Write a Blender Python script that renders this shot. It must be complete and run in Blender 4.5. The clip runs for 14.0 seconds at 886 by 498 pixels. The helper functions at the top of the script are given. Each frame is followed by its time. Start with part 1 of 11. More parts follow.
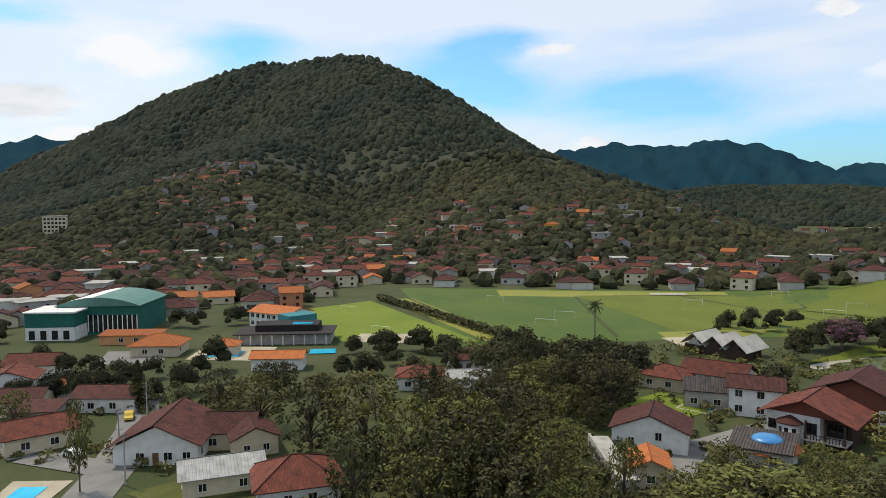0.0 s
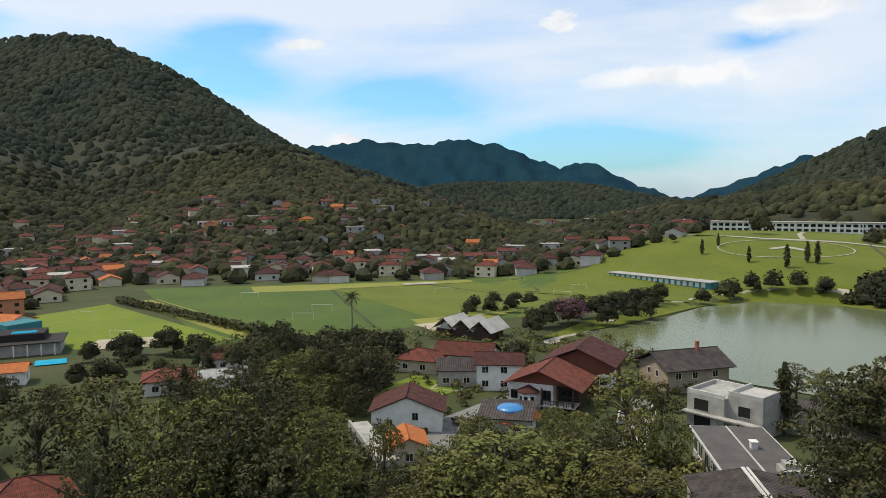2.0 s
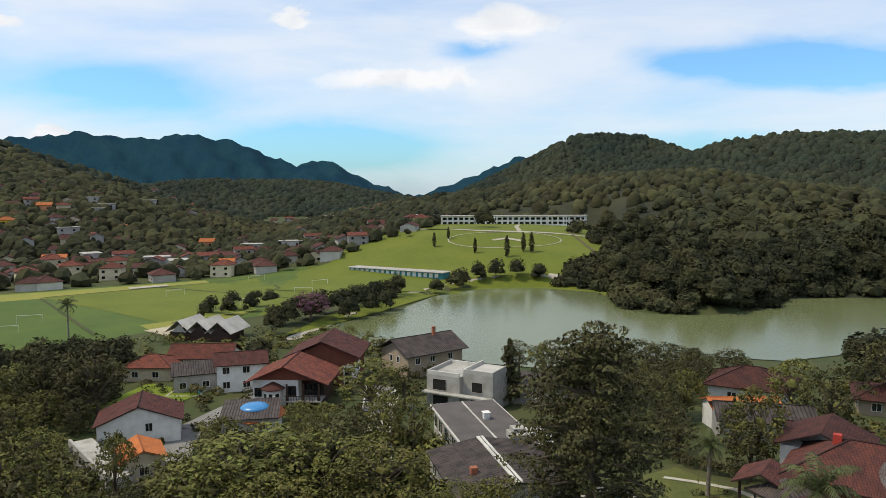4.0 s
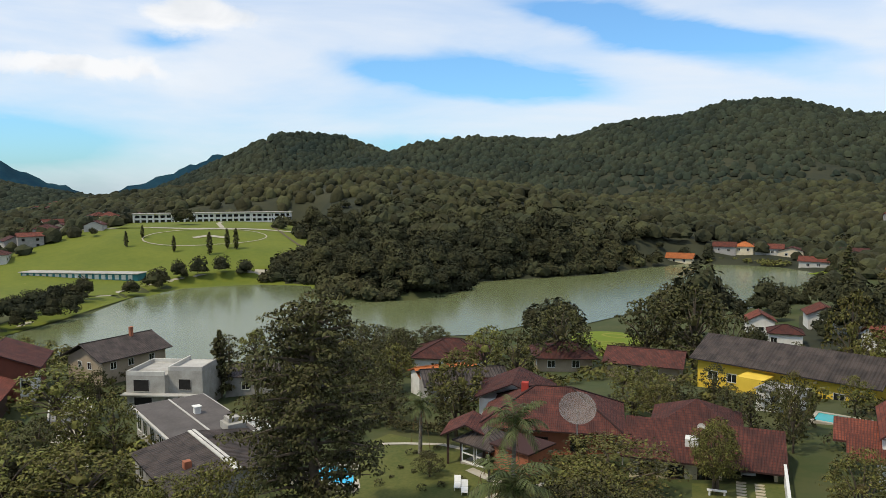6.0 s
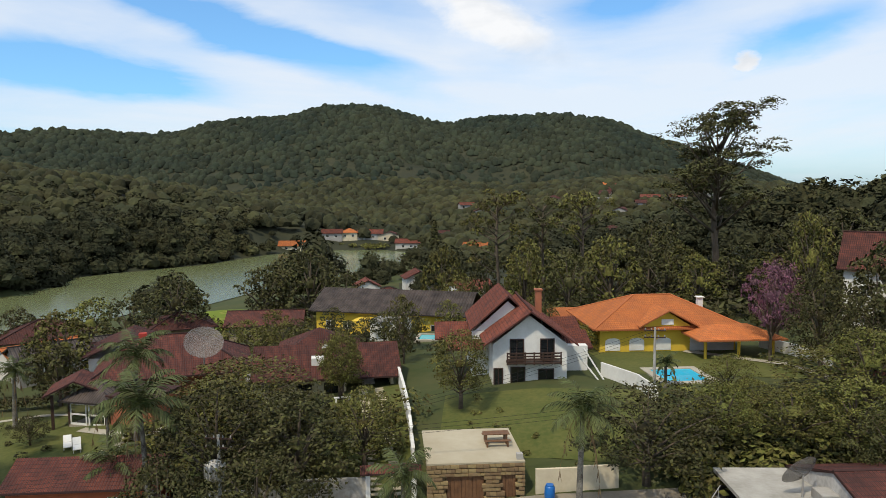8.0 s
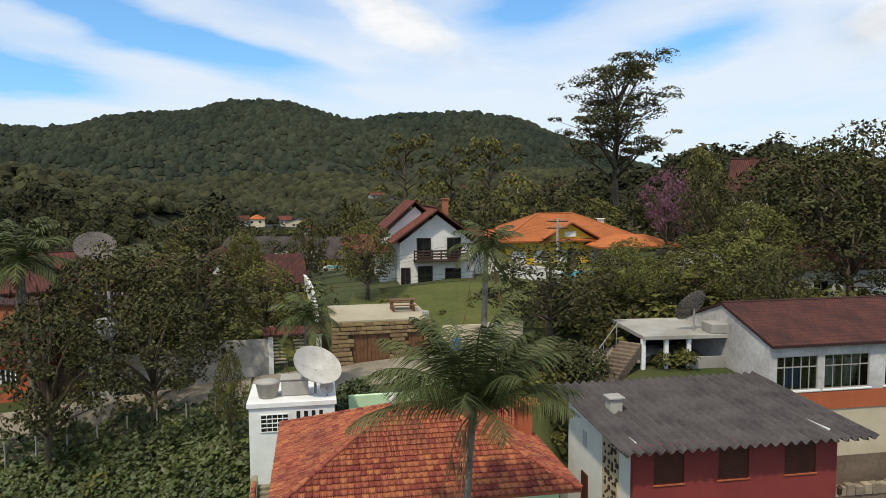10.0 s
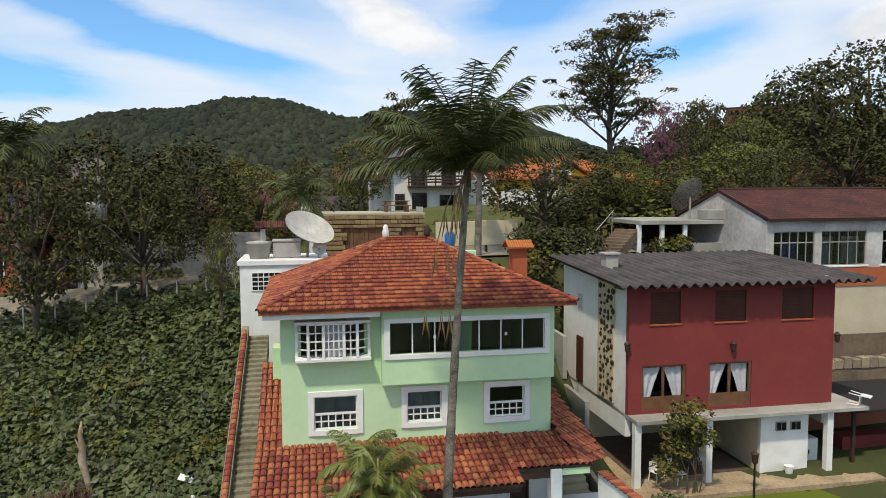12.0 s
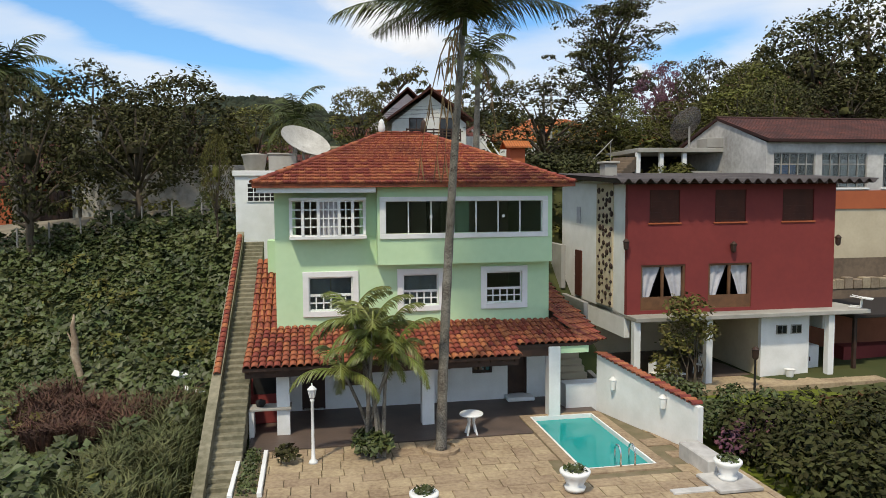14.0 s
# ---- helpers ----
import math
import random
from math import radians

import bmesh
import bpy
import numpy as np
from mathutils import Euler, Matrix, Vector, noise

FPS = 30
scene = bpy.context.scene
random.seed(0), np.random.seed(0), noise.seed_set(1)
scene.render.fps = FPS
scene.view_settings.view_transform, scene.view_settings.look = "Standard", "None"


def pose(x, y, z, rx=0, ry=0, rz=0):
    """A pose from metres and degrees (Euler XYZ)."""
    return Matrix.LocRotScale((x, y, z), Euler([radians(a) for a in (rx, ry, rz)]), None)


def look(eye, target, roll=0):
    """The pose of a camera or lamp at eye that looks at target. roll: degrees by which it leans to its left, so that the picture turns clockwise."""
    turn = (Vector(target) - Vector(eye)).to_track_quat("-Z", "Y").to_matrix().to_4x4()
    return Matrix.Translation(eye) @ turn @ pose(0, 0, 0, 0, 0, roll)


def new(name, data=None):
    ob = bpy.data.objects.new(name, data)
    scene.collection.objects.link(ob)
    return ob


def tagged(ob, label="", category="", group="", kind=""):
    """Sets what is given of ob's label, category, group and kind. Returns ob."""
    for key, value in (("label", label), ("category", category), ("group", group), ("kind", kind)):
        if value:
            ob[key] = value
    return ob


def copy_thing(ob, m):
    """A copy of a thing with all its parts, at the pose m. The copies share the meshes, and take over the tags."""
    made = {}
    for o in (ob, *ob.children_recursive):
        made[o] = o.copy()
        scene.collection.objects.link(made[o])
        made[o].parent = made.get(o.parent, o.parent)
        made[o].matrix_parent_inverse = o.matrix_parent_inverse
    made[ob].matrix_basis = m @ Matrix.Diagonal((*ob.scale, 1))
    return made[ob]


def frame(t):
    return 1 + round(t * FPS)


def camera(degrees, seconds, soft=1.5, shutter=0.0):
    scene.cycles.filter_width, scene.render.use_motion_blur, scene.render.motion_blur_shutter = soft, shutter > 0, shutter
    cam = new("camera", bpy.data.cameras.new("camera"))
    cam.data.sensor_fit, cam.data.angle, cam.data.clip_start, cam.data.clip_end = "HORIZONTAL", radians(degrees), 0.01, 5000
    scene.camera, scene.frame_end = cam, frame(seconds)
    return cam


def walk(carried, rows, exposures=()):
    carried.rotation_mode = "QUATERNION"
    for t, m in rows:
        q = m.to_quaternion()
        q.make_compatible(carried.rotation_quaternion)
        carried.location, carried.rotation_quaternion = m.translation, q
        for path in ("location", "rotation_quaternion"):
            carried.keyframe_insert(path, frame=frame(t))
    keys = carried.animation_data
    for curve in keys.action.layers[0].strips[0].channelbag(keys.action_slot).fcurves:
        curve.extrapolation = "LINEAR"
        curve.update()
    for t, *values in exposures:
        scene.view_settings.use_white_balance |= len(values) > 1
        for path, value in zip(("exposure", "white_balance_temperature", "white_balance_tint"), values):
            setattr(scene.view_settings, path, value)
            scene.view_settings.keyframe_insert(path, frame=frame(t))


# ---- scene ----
cam = camera(63.2, 14.0, soft=0.85)
PATH = [
    (0.0, pose(0.98, -23.61, 41.04, 86.07, 0.35, 101.02)),
    (0.5, pose(0.92, -23.65, 40.76, 85.97, 0.35, 96.26)),
    (1.0, pose(0.87, -23.69, 40.48, 85.86, 0.35, 91.62)),
    (1.5, pose(0.82, -23.74, 40.16, 85.74, 0.36, 86.63)),
    (2.0, pose(0.77, -23.80, 39.86, 85.65, 0.37, 81.67)),
    (2.5, pose(0.72, -23.87, 39.55, 85.57, 0.38, 76.26)),
    (3.0, pose(0.67, -23.94, 39.26, 85.51, 0.40, 70.71)),
    (3.2, pose(0.63, -23.98, 39.14, 85.49, 0.41, 68.47)),
    (5.3, pose(0.28, -24.62, 37.74, 85.21, 0.36, 48.90)),
    (5.5, pose(0.24, -24.70, 37.37, 85.21, 0.36, 46.30)),
    (6.0, pose(0.06, -25.06, 36.27, 85.22, 0.36, 37.80)),
    (6.5, pose(-0.14, -25.48, 34.99, 85.25, 0.36, 27.62)),
    (7.0, pose(-0.34, -25.90, 33.52, 85.28, 0.36, 17.42)),
    (7.5, pose(-0.48, -26.20, 31.54, 85.29, 0.36, 10.90)),
    (8.0, pose(-0.53, -26.32, 29.22, 85.27, 0.36, 7.49)),
    (8.2, pose(-0.53, -26.32, 28.31, 85.26, 0.35, 6.54)),
    (10.3, pose(-0.06, -26.92, 18.32, 85.45, 0.37, 0.13)),
    (10.5, pose(-0.06, -26.93, 17.35, 85.46, 0.36, 0.07)),
    (11.0, pose(-0.07, -26.96, 15.51, 85.51, 0.34, 0.07)),
    (11.5, pose(-0.08, -26.97, 14.13, 85.56, 0.32, 0.04)),
    (12.0, pose(-0.08, -26.99, 12.88, 85.61, 0.31, 0.05)),
    (12.5, pose(-0.08, -27.00, 11.67, 85.64, 0.32, 0.09)),
    (13.0, pose(-0.07, -27.01, 10.63, 85.67, 0.34, 0.10)),
    (13.5, pose(-0.04, -27.01, 9.61, 85.69, 0.37, 0.07)),
    (14.0, pose(-0.00, -27.00, 8.60, 85.72, 0.39, 0.00)),
]
walk(cam, PATH)

# ---- world, sun ----
SUN_EL, SUN_AZ = radians(58), radians(205)
world = bpy.data.worlds.new("sky")
scene.world = world
world.use_nodes = True
wt = world.node_tree
wn = wt.nodes
wn.clear()
w_out = wn.new("ShaderNodeOutputWorld")
w_bg = wn.new("ShaderNodeBackground")
w_sky = wn.new("ShaderNodeTexSky")
w_sky.sky_type = "NISHITA"
w_sky.sun_disc = False
w_sky.sun_elevation = SUN_EL
w_sky.sun_rotation = SUN_AZ
w_sky.ozone_density = 2.5
w_co = wn.new("ShaderNodeTexCoord").outputs["Generated"]
wl = wt.links.new


def w_math(op, a, b=None, clamp=False):
    """A maths node of the sky; a and b are sockets or numbers."""
    m = wn.new("ShaderNodeMath")
    m.operation = op
    m.use_clamp = clamp
    for i, v in enumerate((a, b)):
        if v is None:
            continue
        if isinstance(v, (int, float)):
            m.inputs[i].default_value = v
        else:
            wl(v, m.inputs[i])
    return m.outputs[0]


def w_noise(scale, detail, rough, stretch, turn=(0, 0, 0)):
    mp = wn.new("ShaderNodeMapping")
    mp.inputs["Scale"].default_value = stretch
    mp.inputs["Rotation"].default_value = turn
    wl(w_co, mp.inputs["Vector"])
    no = wn.new("ShaderNodeTexNoise")
    no.inputs["Scale"].default_value = scale
    no.inputs["Detail"].default_value = detail
    no.inputs["Roughness"].default_value = rough
    no.inputs["Distortion"].default_value = 0.4
    wl(mp.outputs["Vector"], no.inputs["Vector"])
    return no


# bearing and height of each point of the sky in degrees, ruffled by noise
w_xyz = wn.new("ShaderNodeSeparateXYZ")
wl(w_co, w_xyz.inputs[0])
w_az = w_math("MULTIPLY", w_math("ARCTAN2", w_math("MULTIPLY", w_xyz.outputs["X"], -1.0), w_xyz.outputs["Y"]), 180 / math.pi)
w_el = w_math("MULTIPLY", w_math("ARCSINE", w_xyz.outputs["Z"]), 180 / math.pi)
w_dir = wn.new("ShaderNodeCombineXYZ")
wl(w_az, w_dir.inputs[0])
wl(w_el, w_dir.inputs[1])


def w_ruffled(scale, detail, amount, stretch):
    no = w_noise(scale, detail, 0.6, stretch)
    sub = wn.new("ShaderNodeVectorMath")
    sub.operation = "SUBTRACT"
    sub.inputs[1].default_value = (0.5, 0.5, 0.5)
    wl(no.outputs["Color"], sub.inputs[0])
    mu = wn.new("ShaderNodeVectorMath")
    mu.operation = "MULTIPLY"
    mu.inputs[1].default_value = amount
    wl(sub.outputs[0], mu.inputs[0])
    ad = wn.new("ShaderNodeVectorMath")
    wl(w_dir.outputs[0], ad.inputs[0])
    wl(mu.outputs[0], ad.inputs[1])
    return ad.outputs[0]


w_soft = w_ruffled(3.0, 7.0, (9.0, 3.6, 0), (1, 1, 3.5))
w_crisp = w_ruffled(9.0, 8.0, (5.0, 4.2, 0), (1, 1, 1.6))


def w_patch(vec, az, el, w, h, turn=0.0, inner=0.0):
    """One soft oval of the sky round a bearing and a height."""
    mp = wn.new("ShaderNodeMapping")
    mp.vector_type = "TEXTURE"
    mp.inputs["Location"].default_value = (az, el, 0)
    mp.inputs["Rotation"].default_value = (0, 0, radians(turn))
    mp.inputs["Scale"].default_value = (w, h, 1)
    wl(vec, mp.inputs["Vector"])
    ln = wn.new("ShaderNodeVectorMath")
    ln.operation = "LENGTH"
    wl(mp.outputs["Vector"], ln.inputs[0])
    mr = wn.new("ShaderNodeMapRange")
    mr.interpolation_type = "SMOOTHSTEP"
    mr.inputs["From Min"].default_value = 1.25
    mr.inputs["From Max"].default_value = inner
    wl(ln.outputs["Value"], mr.inputs["Value"])
    return mr.outputs[0]


# openings of blue between the high veils: bearing, height, half width, half height, slant
BLUE = [(116, 11.2, 5.0, 2.4, 0), (98, 9.2, 7.5, 2.6, 12), (84, 7.2, 9.0, 2.6, 0), (131, 12.8, 5.0, 1.2, 0), (70, 3.6, 10.0, 2.4, 0), (97, 12.0, 5.0, 1.4, 0), (42, 9.4, 5.0, 1.3, 6), (34, 8.0, 13.0, 1.2, 4), (14, 10.2, 6.5, 1.2, 12), (58, 11.0, 4.0, 1.0, 0), (24, 12.4, 11.0, 1.1, 10), (21, 10.6, 15.0, 1.3, 14), (33, 9.0, 9.0, 1.2, 10), (-8, 14.0, 7.0, 2.8, -14), (-19, 10.5, 6.0, 2.4, -20), (36, 2.8, 12, 1.4, 0), (-40, 8, 8, 5, 0), (150, 20, 30, 9, 0), (60, 34, 30, 9, 10), (-30, 32, 22, 10, 0)]
# heaped clouds
WHITE = [(124, 10.3, 6.4, 2.6, 0), (131, 7.0, 7.0, 1.8, 0), (127, 4.6, 7.0, 1.0, 0), (92.6, 11.2, 3.2, 0.9, 0), (89.3, 3.7, 2.6, 1.3, 0), (72.4, 13.4, 2.4, 0.8, 0), (56, 12.6, 6.5, 2.3, 0), (-14.6, 9.0, 1.2, 0.75, 0), (-31, 11.0, 6.0, 3.2, 0), (4, 13.0, 9.0, 3.2, 30), (64, 8.4, 10, 1.6, 0)]
w_veil = w_noise(1.5, 7.0, 0.55, (0.8, 1.2, 5.0), (0, 0, 0.9)).outputs["Fac"]
w_cover = w_math("ADD", w_math("MULTIPLY", w_veil, 2.1), -0.34)
for row in BLUE:
    w_cover = w_math("SUBTRACT", w_cover, w_math("MULTIPLY", w_patch(w_soft, *row), 0.78))
w_cover = w_math("MAXIMUM", w_cover, 0.06)
w_heap = w_patch(w_crisp, *WHITE[0], 0.30)
for row in WHITE[1:]:
    w_heap = w_math("MAXIMUM", w_heap, w_patch(w_crisp, *row, 0.30))
w_cover = w_math("MAXIMUM", w_math("MINIMUM", w_cover, 0.86), w_heap, True)
w_grey = wn.new("ShaderNodeMixRGB")
w_grey.inputs["Color1"].default_value = (7.9, 8.0, 8.15, 1)
w_grey.inputs["Color2"].default_value = (5.6, 6.0, 6.5, 1)
wl(w_math("MULTIPLY", w_heap, w_math("MULTIPLY", w_math("SUBTRACT", w_noise(7.0, 5.0, 0.55, (1, 1, 2.2)).outputs["Fac"], 0.46), 4.0, True), True), w_grey.inputs["Fac"])
w_tone = wn.new("ShaderNodeMixRGB")
w_tone.inputs["Color1"].default_value = (7.0, 7.4, 7.95, 1)
wl(w_heap, w_tone.inputs["Fac"])
wl(w_grey.outputs["Color"], w_tone.inputs["Color2"])
w_mix = wn.new("ShaderNodeMixRGB")
w_blue = wn.new("ShaderNodeMixRGB")
w_blue.blend_type = "MULTIPLY"
w_blue.inputs["Fac"].default_value = 1.0
w_blue.inputs["Color2"].default_value = (0.74, 1.26, 1.58, 1)
wl(w_cover, w_mix.inputs["Fac"])
wl(w_sky.outputs["Color"], w_blue.inputs["Color1"])
wl(w_blue.outputs["Color"], w_mix.inputs["Color1"])
wl(w_tone.outputs["Color"], w_mix.inputs["Color2"])
wl(w_mix.outputs["Color"], w_bg.inputs["Color"])
w_bg.inputs["Strength"].default_value = 0.12
wl(w_bg.outputs[0], w_out.inputs[0])

sun = new("sun", bpy.data.lights.new("sun", "SUN"))
sun.data.energy = 3.1
sun.data.angle = radians(3)
sun.data.color = (1.0, 0.89, 0.70)
sun.matrix_world = look((math.sin(SUN_AZ) * math.cos(SUN_EL) * 100, math.cos(SUN_AZ) * math.cos(SUN_EL) * 100, math.sin(SUN_EL) * 100), (0, 0, 0))

# ---- materials ----
def mat(name, c1, c2=None, scale=2.0, rough=0.85, bump=0.0, bscale=None, metal=0.0, rand=0.0, fine=0.25, spec=0.3, island=0.0, world_space=False):
    """A surface of two tones mixed by large and fine noise, with relief; rand varies it from object to object, island from piece to piece."""
    m = bpy.data.materials.new(name)
    m.use_nodes = True
    nt = m.node_tree
    n, l = nt.nodes, nt.links.new
    bs = n["Principled BSDF"]
    bs.inputs["Roughness"].default_value = rough
    bs.inputs["Metallic"].default_value = metal
    bs.inputs["Specular IOR Level"].default_value = spec
    c2 = c2 or tuple(v * 0.78 for v in c1)
    if world_space:
        co = n.new("ShaderNodeNewGeometry").outputs["Position"]
    else:
        co = n.new("ShaderNodeTexCoord").outputs["Object"]
    n1 = n.new("ShaderNodeTexNoise")
    n1.inputs["Scale"].default_value = scale
    n1.inputs["Detail"].default_value = 5.0
    l(co, n1.inputs["Vector"])
    n2 = n.new("ShaderNodeTexNoise")
    n2.inputs["Scale"].default_value = scale * 9.0
    n2.inputs["Detail"].default_value = 3.0
    l(co, n2.inputs["Vector"])
    add = n.new("ShaderNodeMath")
    add.operation = "MULTIPLY_ADD"
    add.inputs[1].default_value = fine
    l(n2.outputs["Fac"], add.inputs[0])
    l(n1.outputs["Fac"], add.inputs[2])
    ramp = n.new("ShaderNodeMapRange")
    ramp.inputs["From Min"].default_value = 0.34 + fine * 0.38
    ramp.inputs["From Max"].default_value = 0.66 + fine * 0.62
    l(add.outputs[0], ramp.inputs["Value"])
    mix = n.new("ShaderNodeMixRGB")
    mix.inputs["Color1"].default_value = (*c1, 1)
    mix.inputs["Color2"].default_value = (*c2, 1)
    l(ramp.outputs[0], mix.inputs["Fac"])
    col = mix.outputs["Color"]
    for amount, kind in ((rand, "o"), (island, "i")):
        if amount:
            src = n.new("ShaderNodeObjectInfo").outputs["Random"] if kind == "o" else n.new("ShaderNodeNewGeometry").outputs["Random Per Island"]
            mr = n.new("ShaderNodeMapRange")
            mr.inputs["To Min"].default_value = 1.0 - amount
            mr.inputs["To Max"].default_value = 1.0 + amount
            l(src, mr.inputs["Value"])
            hs = n.new("ShaderNodeHueSaturation")
            l(mr.outputs[0], hs.inputs["Value"])
            l(col, hs.inputs["Color"])
            mh = n.new("ShaderNodeMapRange")
            mh.inputs["To Min"].default_value = 0.5 - amount * 0.05
            mh.inputs["To Max"].default_value = 0.5 + amount * 0.05
            l(src, mh.inputs["Value"])
            l(mh.outputs[0], hs.inputs["Hue"])
            col = hs.outputs["Color"]
    l(col, bs.inputs["Base Color"])
    if bump:
        n3 = n.new("ShaderNodeTexNoise")
        n3.inputs["Scale"].default_value = bscale or scale * 12
        n3.inputs["Detail"].default_value = 6.0
        l(co, n3.inputs["Vector"])
        bp = n.new("ShaderNodeBump")
        bp.inputs["Strength"].default_value = min(1.0, bump)
        bp.inputs["Distance"].default_value = 0.02 if bump < 1 else bump * 0.05
        l(n3.outputs["Fac"], bp.inputs["Height"])
        l(bp.outputs[0], bs.inputs["Normal"])
    return m


def tile_mat(name, c1, c2, dark, across=0.22, along=0.36, deep=0.05):
    """Rows of clay tiles for roofs seen from afar: the UV map runs in metres along the eave and up the slope."""
    m = bpy.data.materials.new(name)
    m.use_nodes = True
    nt = m.node_tree
    n, l = nt.nodes, nt.links.new
    bs = n["Principled BSDF"]
    bs.inputs["Roughness"].default_value = 0.85
    bs.inputs["Specular IOR Level"].default_value = 0.25
    uv = n.new("ShaderNodeUVMap").outputs["UV"]
    br = n.new("ShaderNodeTexBrick")
    br.offset = 0.0
    br.inputs["Scale"].default_value = 1.0
    br.inputs["Brick Width"].default_value = across
    br.inputs["Row Height"].default_value = along
    # widened dark joints also paint the shade in the valleys between ribs
    br.inputs["Mortar Size"].default_value = 0.035
    br.inputs["Mortar Smooth"].default_value = 0.6
    br.inputs["Color1"].default_value = (*c1, 1)
    br.inputs["Color2"].default_value = (*c2, 1)
    br.inputs["Mortar"].default_value = (*dark, 1)
    l(uv, br.inputs["Vector"])
    no = n.new("ShaderNodeTexNoise")
    no.inputs["Scale"].default_value = 0.55
    no.inputs["Detail"].default_value = 6.0
    l(uv, no.inputs["Vector"])
    mr = n.new("ShaderNodeMapRange")
    mr.inputs["From Min"].default_value = 0.42
    mr.inputs["From Max"].default_value = 0.72
    l(no.outputs["Fac"], mr.inputs["Value"])
    mx = n.new("ShaderNodeMixRGB")
    mx.inputs["Color2"].default_value = (*dark, 1)
    l(mr.outputs[0], mx.inputs["Fac"])
    l(br.outputs["Color"], mx.inputs["Color1"])
    oi = n.new("ShaderNodeObjectInfo")
    mv = n.new("ShaderNodeMapRange")
    mv.inputs["To Min"].default_value = 0.72
    mv.inputs["To Max"].default_value = 1.22
    l(oi.outputs["Random"], mv.inputs["Value"])
    hs = n.new("ShaderNodeHueSaturation")
    l(mv.outputs[0], hs.inputs["Value"])
    l(mx.outputs["Color"], hs.inputs["Color"])
    l(hs.outputs["Color"], bs.inputs["Base Color"])
    sp = n.new("ShaderNodeSeparateXYZ")
    l(uv, sp.inputs[0])
    mu = n.new("ShaderNodeMath")
    mu.operation = "MULTIPLY"
    mu.inputs[1].default_value = 2 * math.pi / across
    l(sp.outputs["X"], mu.inputs[0])
    si = n.new("ShaderNodeMath")
    si.operation = "SINE"
    l(mu.outputs[0], si.inputs[0])
    bp = n.new("ShaderNodeBump")
    bp.inputs["Strength"].default_value = 0.8
    bp.inputs["Distance"].default_value = deep
    l(si.outputs[0], bp.inputs["Height"])
    l(bp.outputs[0], bs.inputs["Normal"])
    return m


def glass_mat(name, tint):
    m = bpy.data.materials.new(name)
    m.use_nodes = True
    bs = m.node_tree.nodes["Principled BSDF"]
    bs.inputs["Base Color"].default_value = (*tint, 1)
    bs.inputs["Roughness"].default_value = 0.06
    bs.inputs["Specular IOR Level"].default_value = 0.6
    return m


def water_mat(name, shallow, deep, rough, ripple, scale):
    m = mat(name, shallow, deep, scale=scale, rough=rough, spec=0.28, fine=0.1)
    nt = m.node_tree
    n, l = nt.nodes, nt.links.new
    co = n.new("ShaderNodeTexCoord").outputs["Object"]
    no = n.new("ShaderNodeTexNoise")
    no.inputs["Scale"].default_value = ripple
    no.inputs["Detail"].default_value = 1.0
    l(co, no.inputs["Vector"])
    bp = n.new("ShaderNodeBump")
    bp.inputs["Strength"].default_value = 0.025
    bp.inputs["Distance"].default_value = 0.02
    l(no.outputs["Fac"], bp.inputs["Height"])
    l(bp.outputs[0], n["Principled BSDF"].inputs["Normal"])
    return m


M = {}
M["ground"] = mat("grassy_earth", (0.036, 0.052, 0.013), (0.066, 0.068, 0.022), scale=0.09, rough=0.95, bump=0.6, bscale=1.5, world_space=True, fine=0.5)
M["forest_floor"] = mat("forest_floor", (0.019, 0.023, 0.012), (0.040, 0.040, 0.018), scale=0.02, rough=0.95, world_space=True, fine=0.6)
M["forest"] = mat("forest_leaves", (0.024, 0.028, 0.017), (0.062, 0.059, 0.026), scale=0.012, rough=0.95, island=0.30, world_space=True, fine=0.9, bump=18, bscale=0.55, spec=0.1)
# cooler forest green with the haze of distance put into the colour
M["hazed_high_forest"] = mat("hazed_high_leaves", (0.017, 0.025, 0.019), (0.042, 0.047, 0.027), scale=0.006, rough=0.95, island=0.26, world_space=True, fine=0.7, bump=12, bscale=0.35, spec=0.1)
# haze blue mixed into the leaf colour of the far range
M["hazed_far_forest"] = mat("hazed_far_forest", (0.006, 0.028, 0.050), (0.014, 0.044, 0.058), scale=0.008, rough=1.0, world_space=True, fine=0.8, bump=1.0, bscale=0.03, spec=0.02)
M["lawn"] = mat("mown_grass", (0.088, 0.114, 0.008), (0.126, 0.142, 0.012), scale=0.05, rough=0.9, world_space=True, fine=0.6)
M["lawn_dark"] = mat("dark_turf", (0.052, 0.090, 0.012), (0.080, 0.114, 0.015), scale=0.04, rough=0.9, world_space=True, fine=0.5)
M["garden_turf"] = mat("garden_turf", (0.058, 0.074, 0.014), (0.105, 0.104, 0.026), scale=0.30, rough=0.95, world_space=True, fine=0.9, bump=0.8, bscale=3.0)
M["lawn_light"] = mat("light_turf", (0.110, 0.160, 0.010), (0.160, 0.195, 0.014), scale=0.04, rough=0.9, world_space=True, fine=0.5)
M["dry_grass"] = mat("dry_grass", (0.24, 0.22, 0.035), (0.17, 0.19, 0.035), scale=0.06, rough=0.9, world_space=True, fine=0.6)
M["sand"] = mat("pale_sand", (0.42, 0.37, 0.27), (0.32, 0.27, 0.18), scale=0.2, rough=0.95, world_space=True)
M["path"] = mat("pale_path", (0.40, 0.37, 0.30), (0.30, 0.27, 0.21), scale=0.4, rough=0.95, world_space=True, bump=0.3)
M["asphalt"] = mat("worn_asphalt", (0.15, 0.145, 0.135), (0.22, 0.21, 0.19), scale=0.3, rough=0.9, world_space=True, bump=0.3)
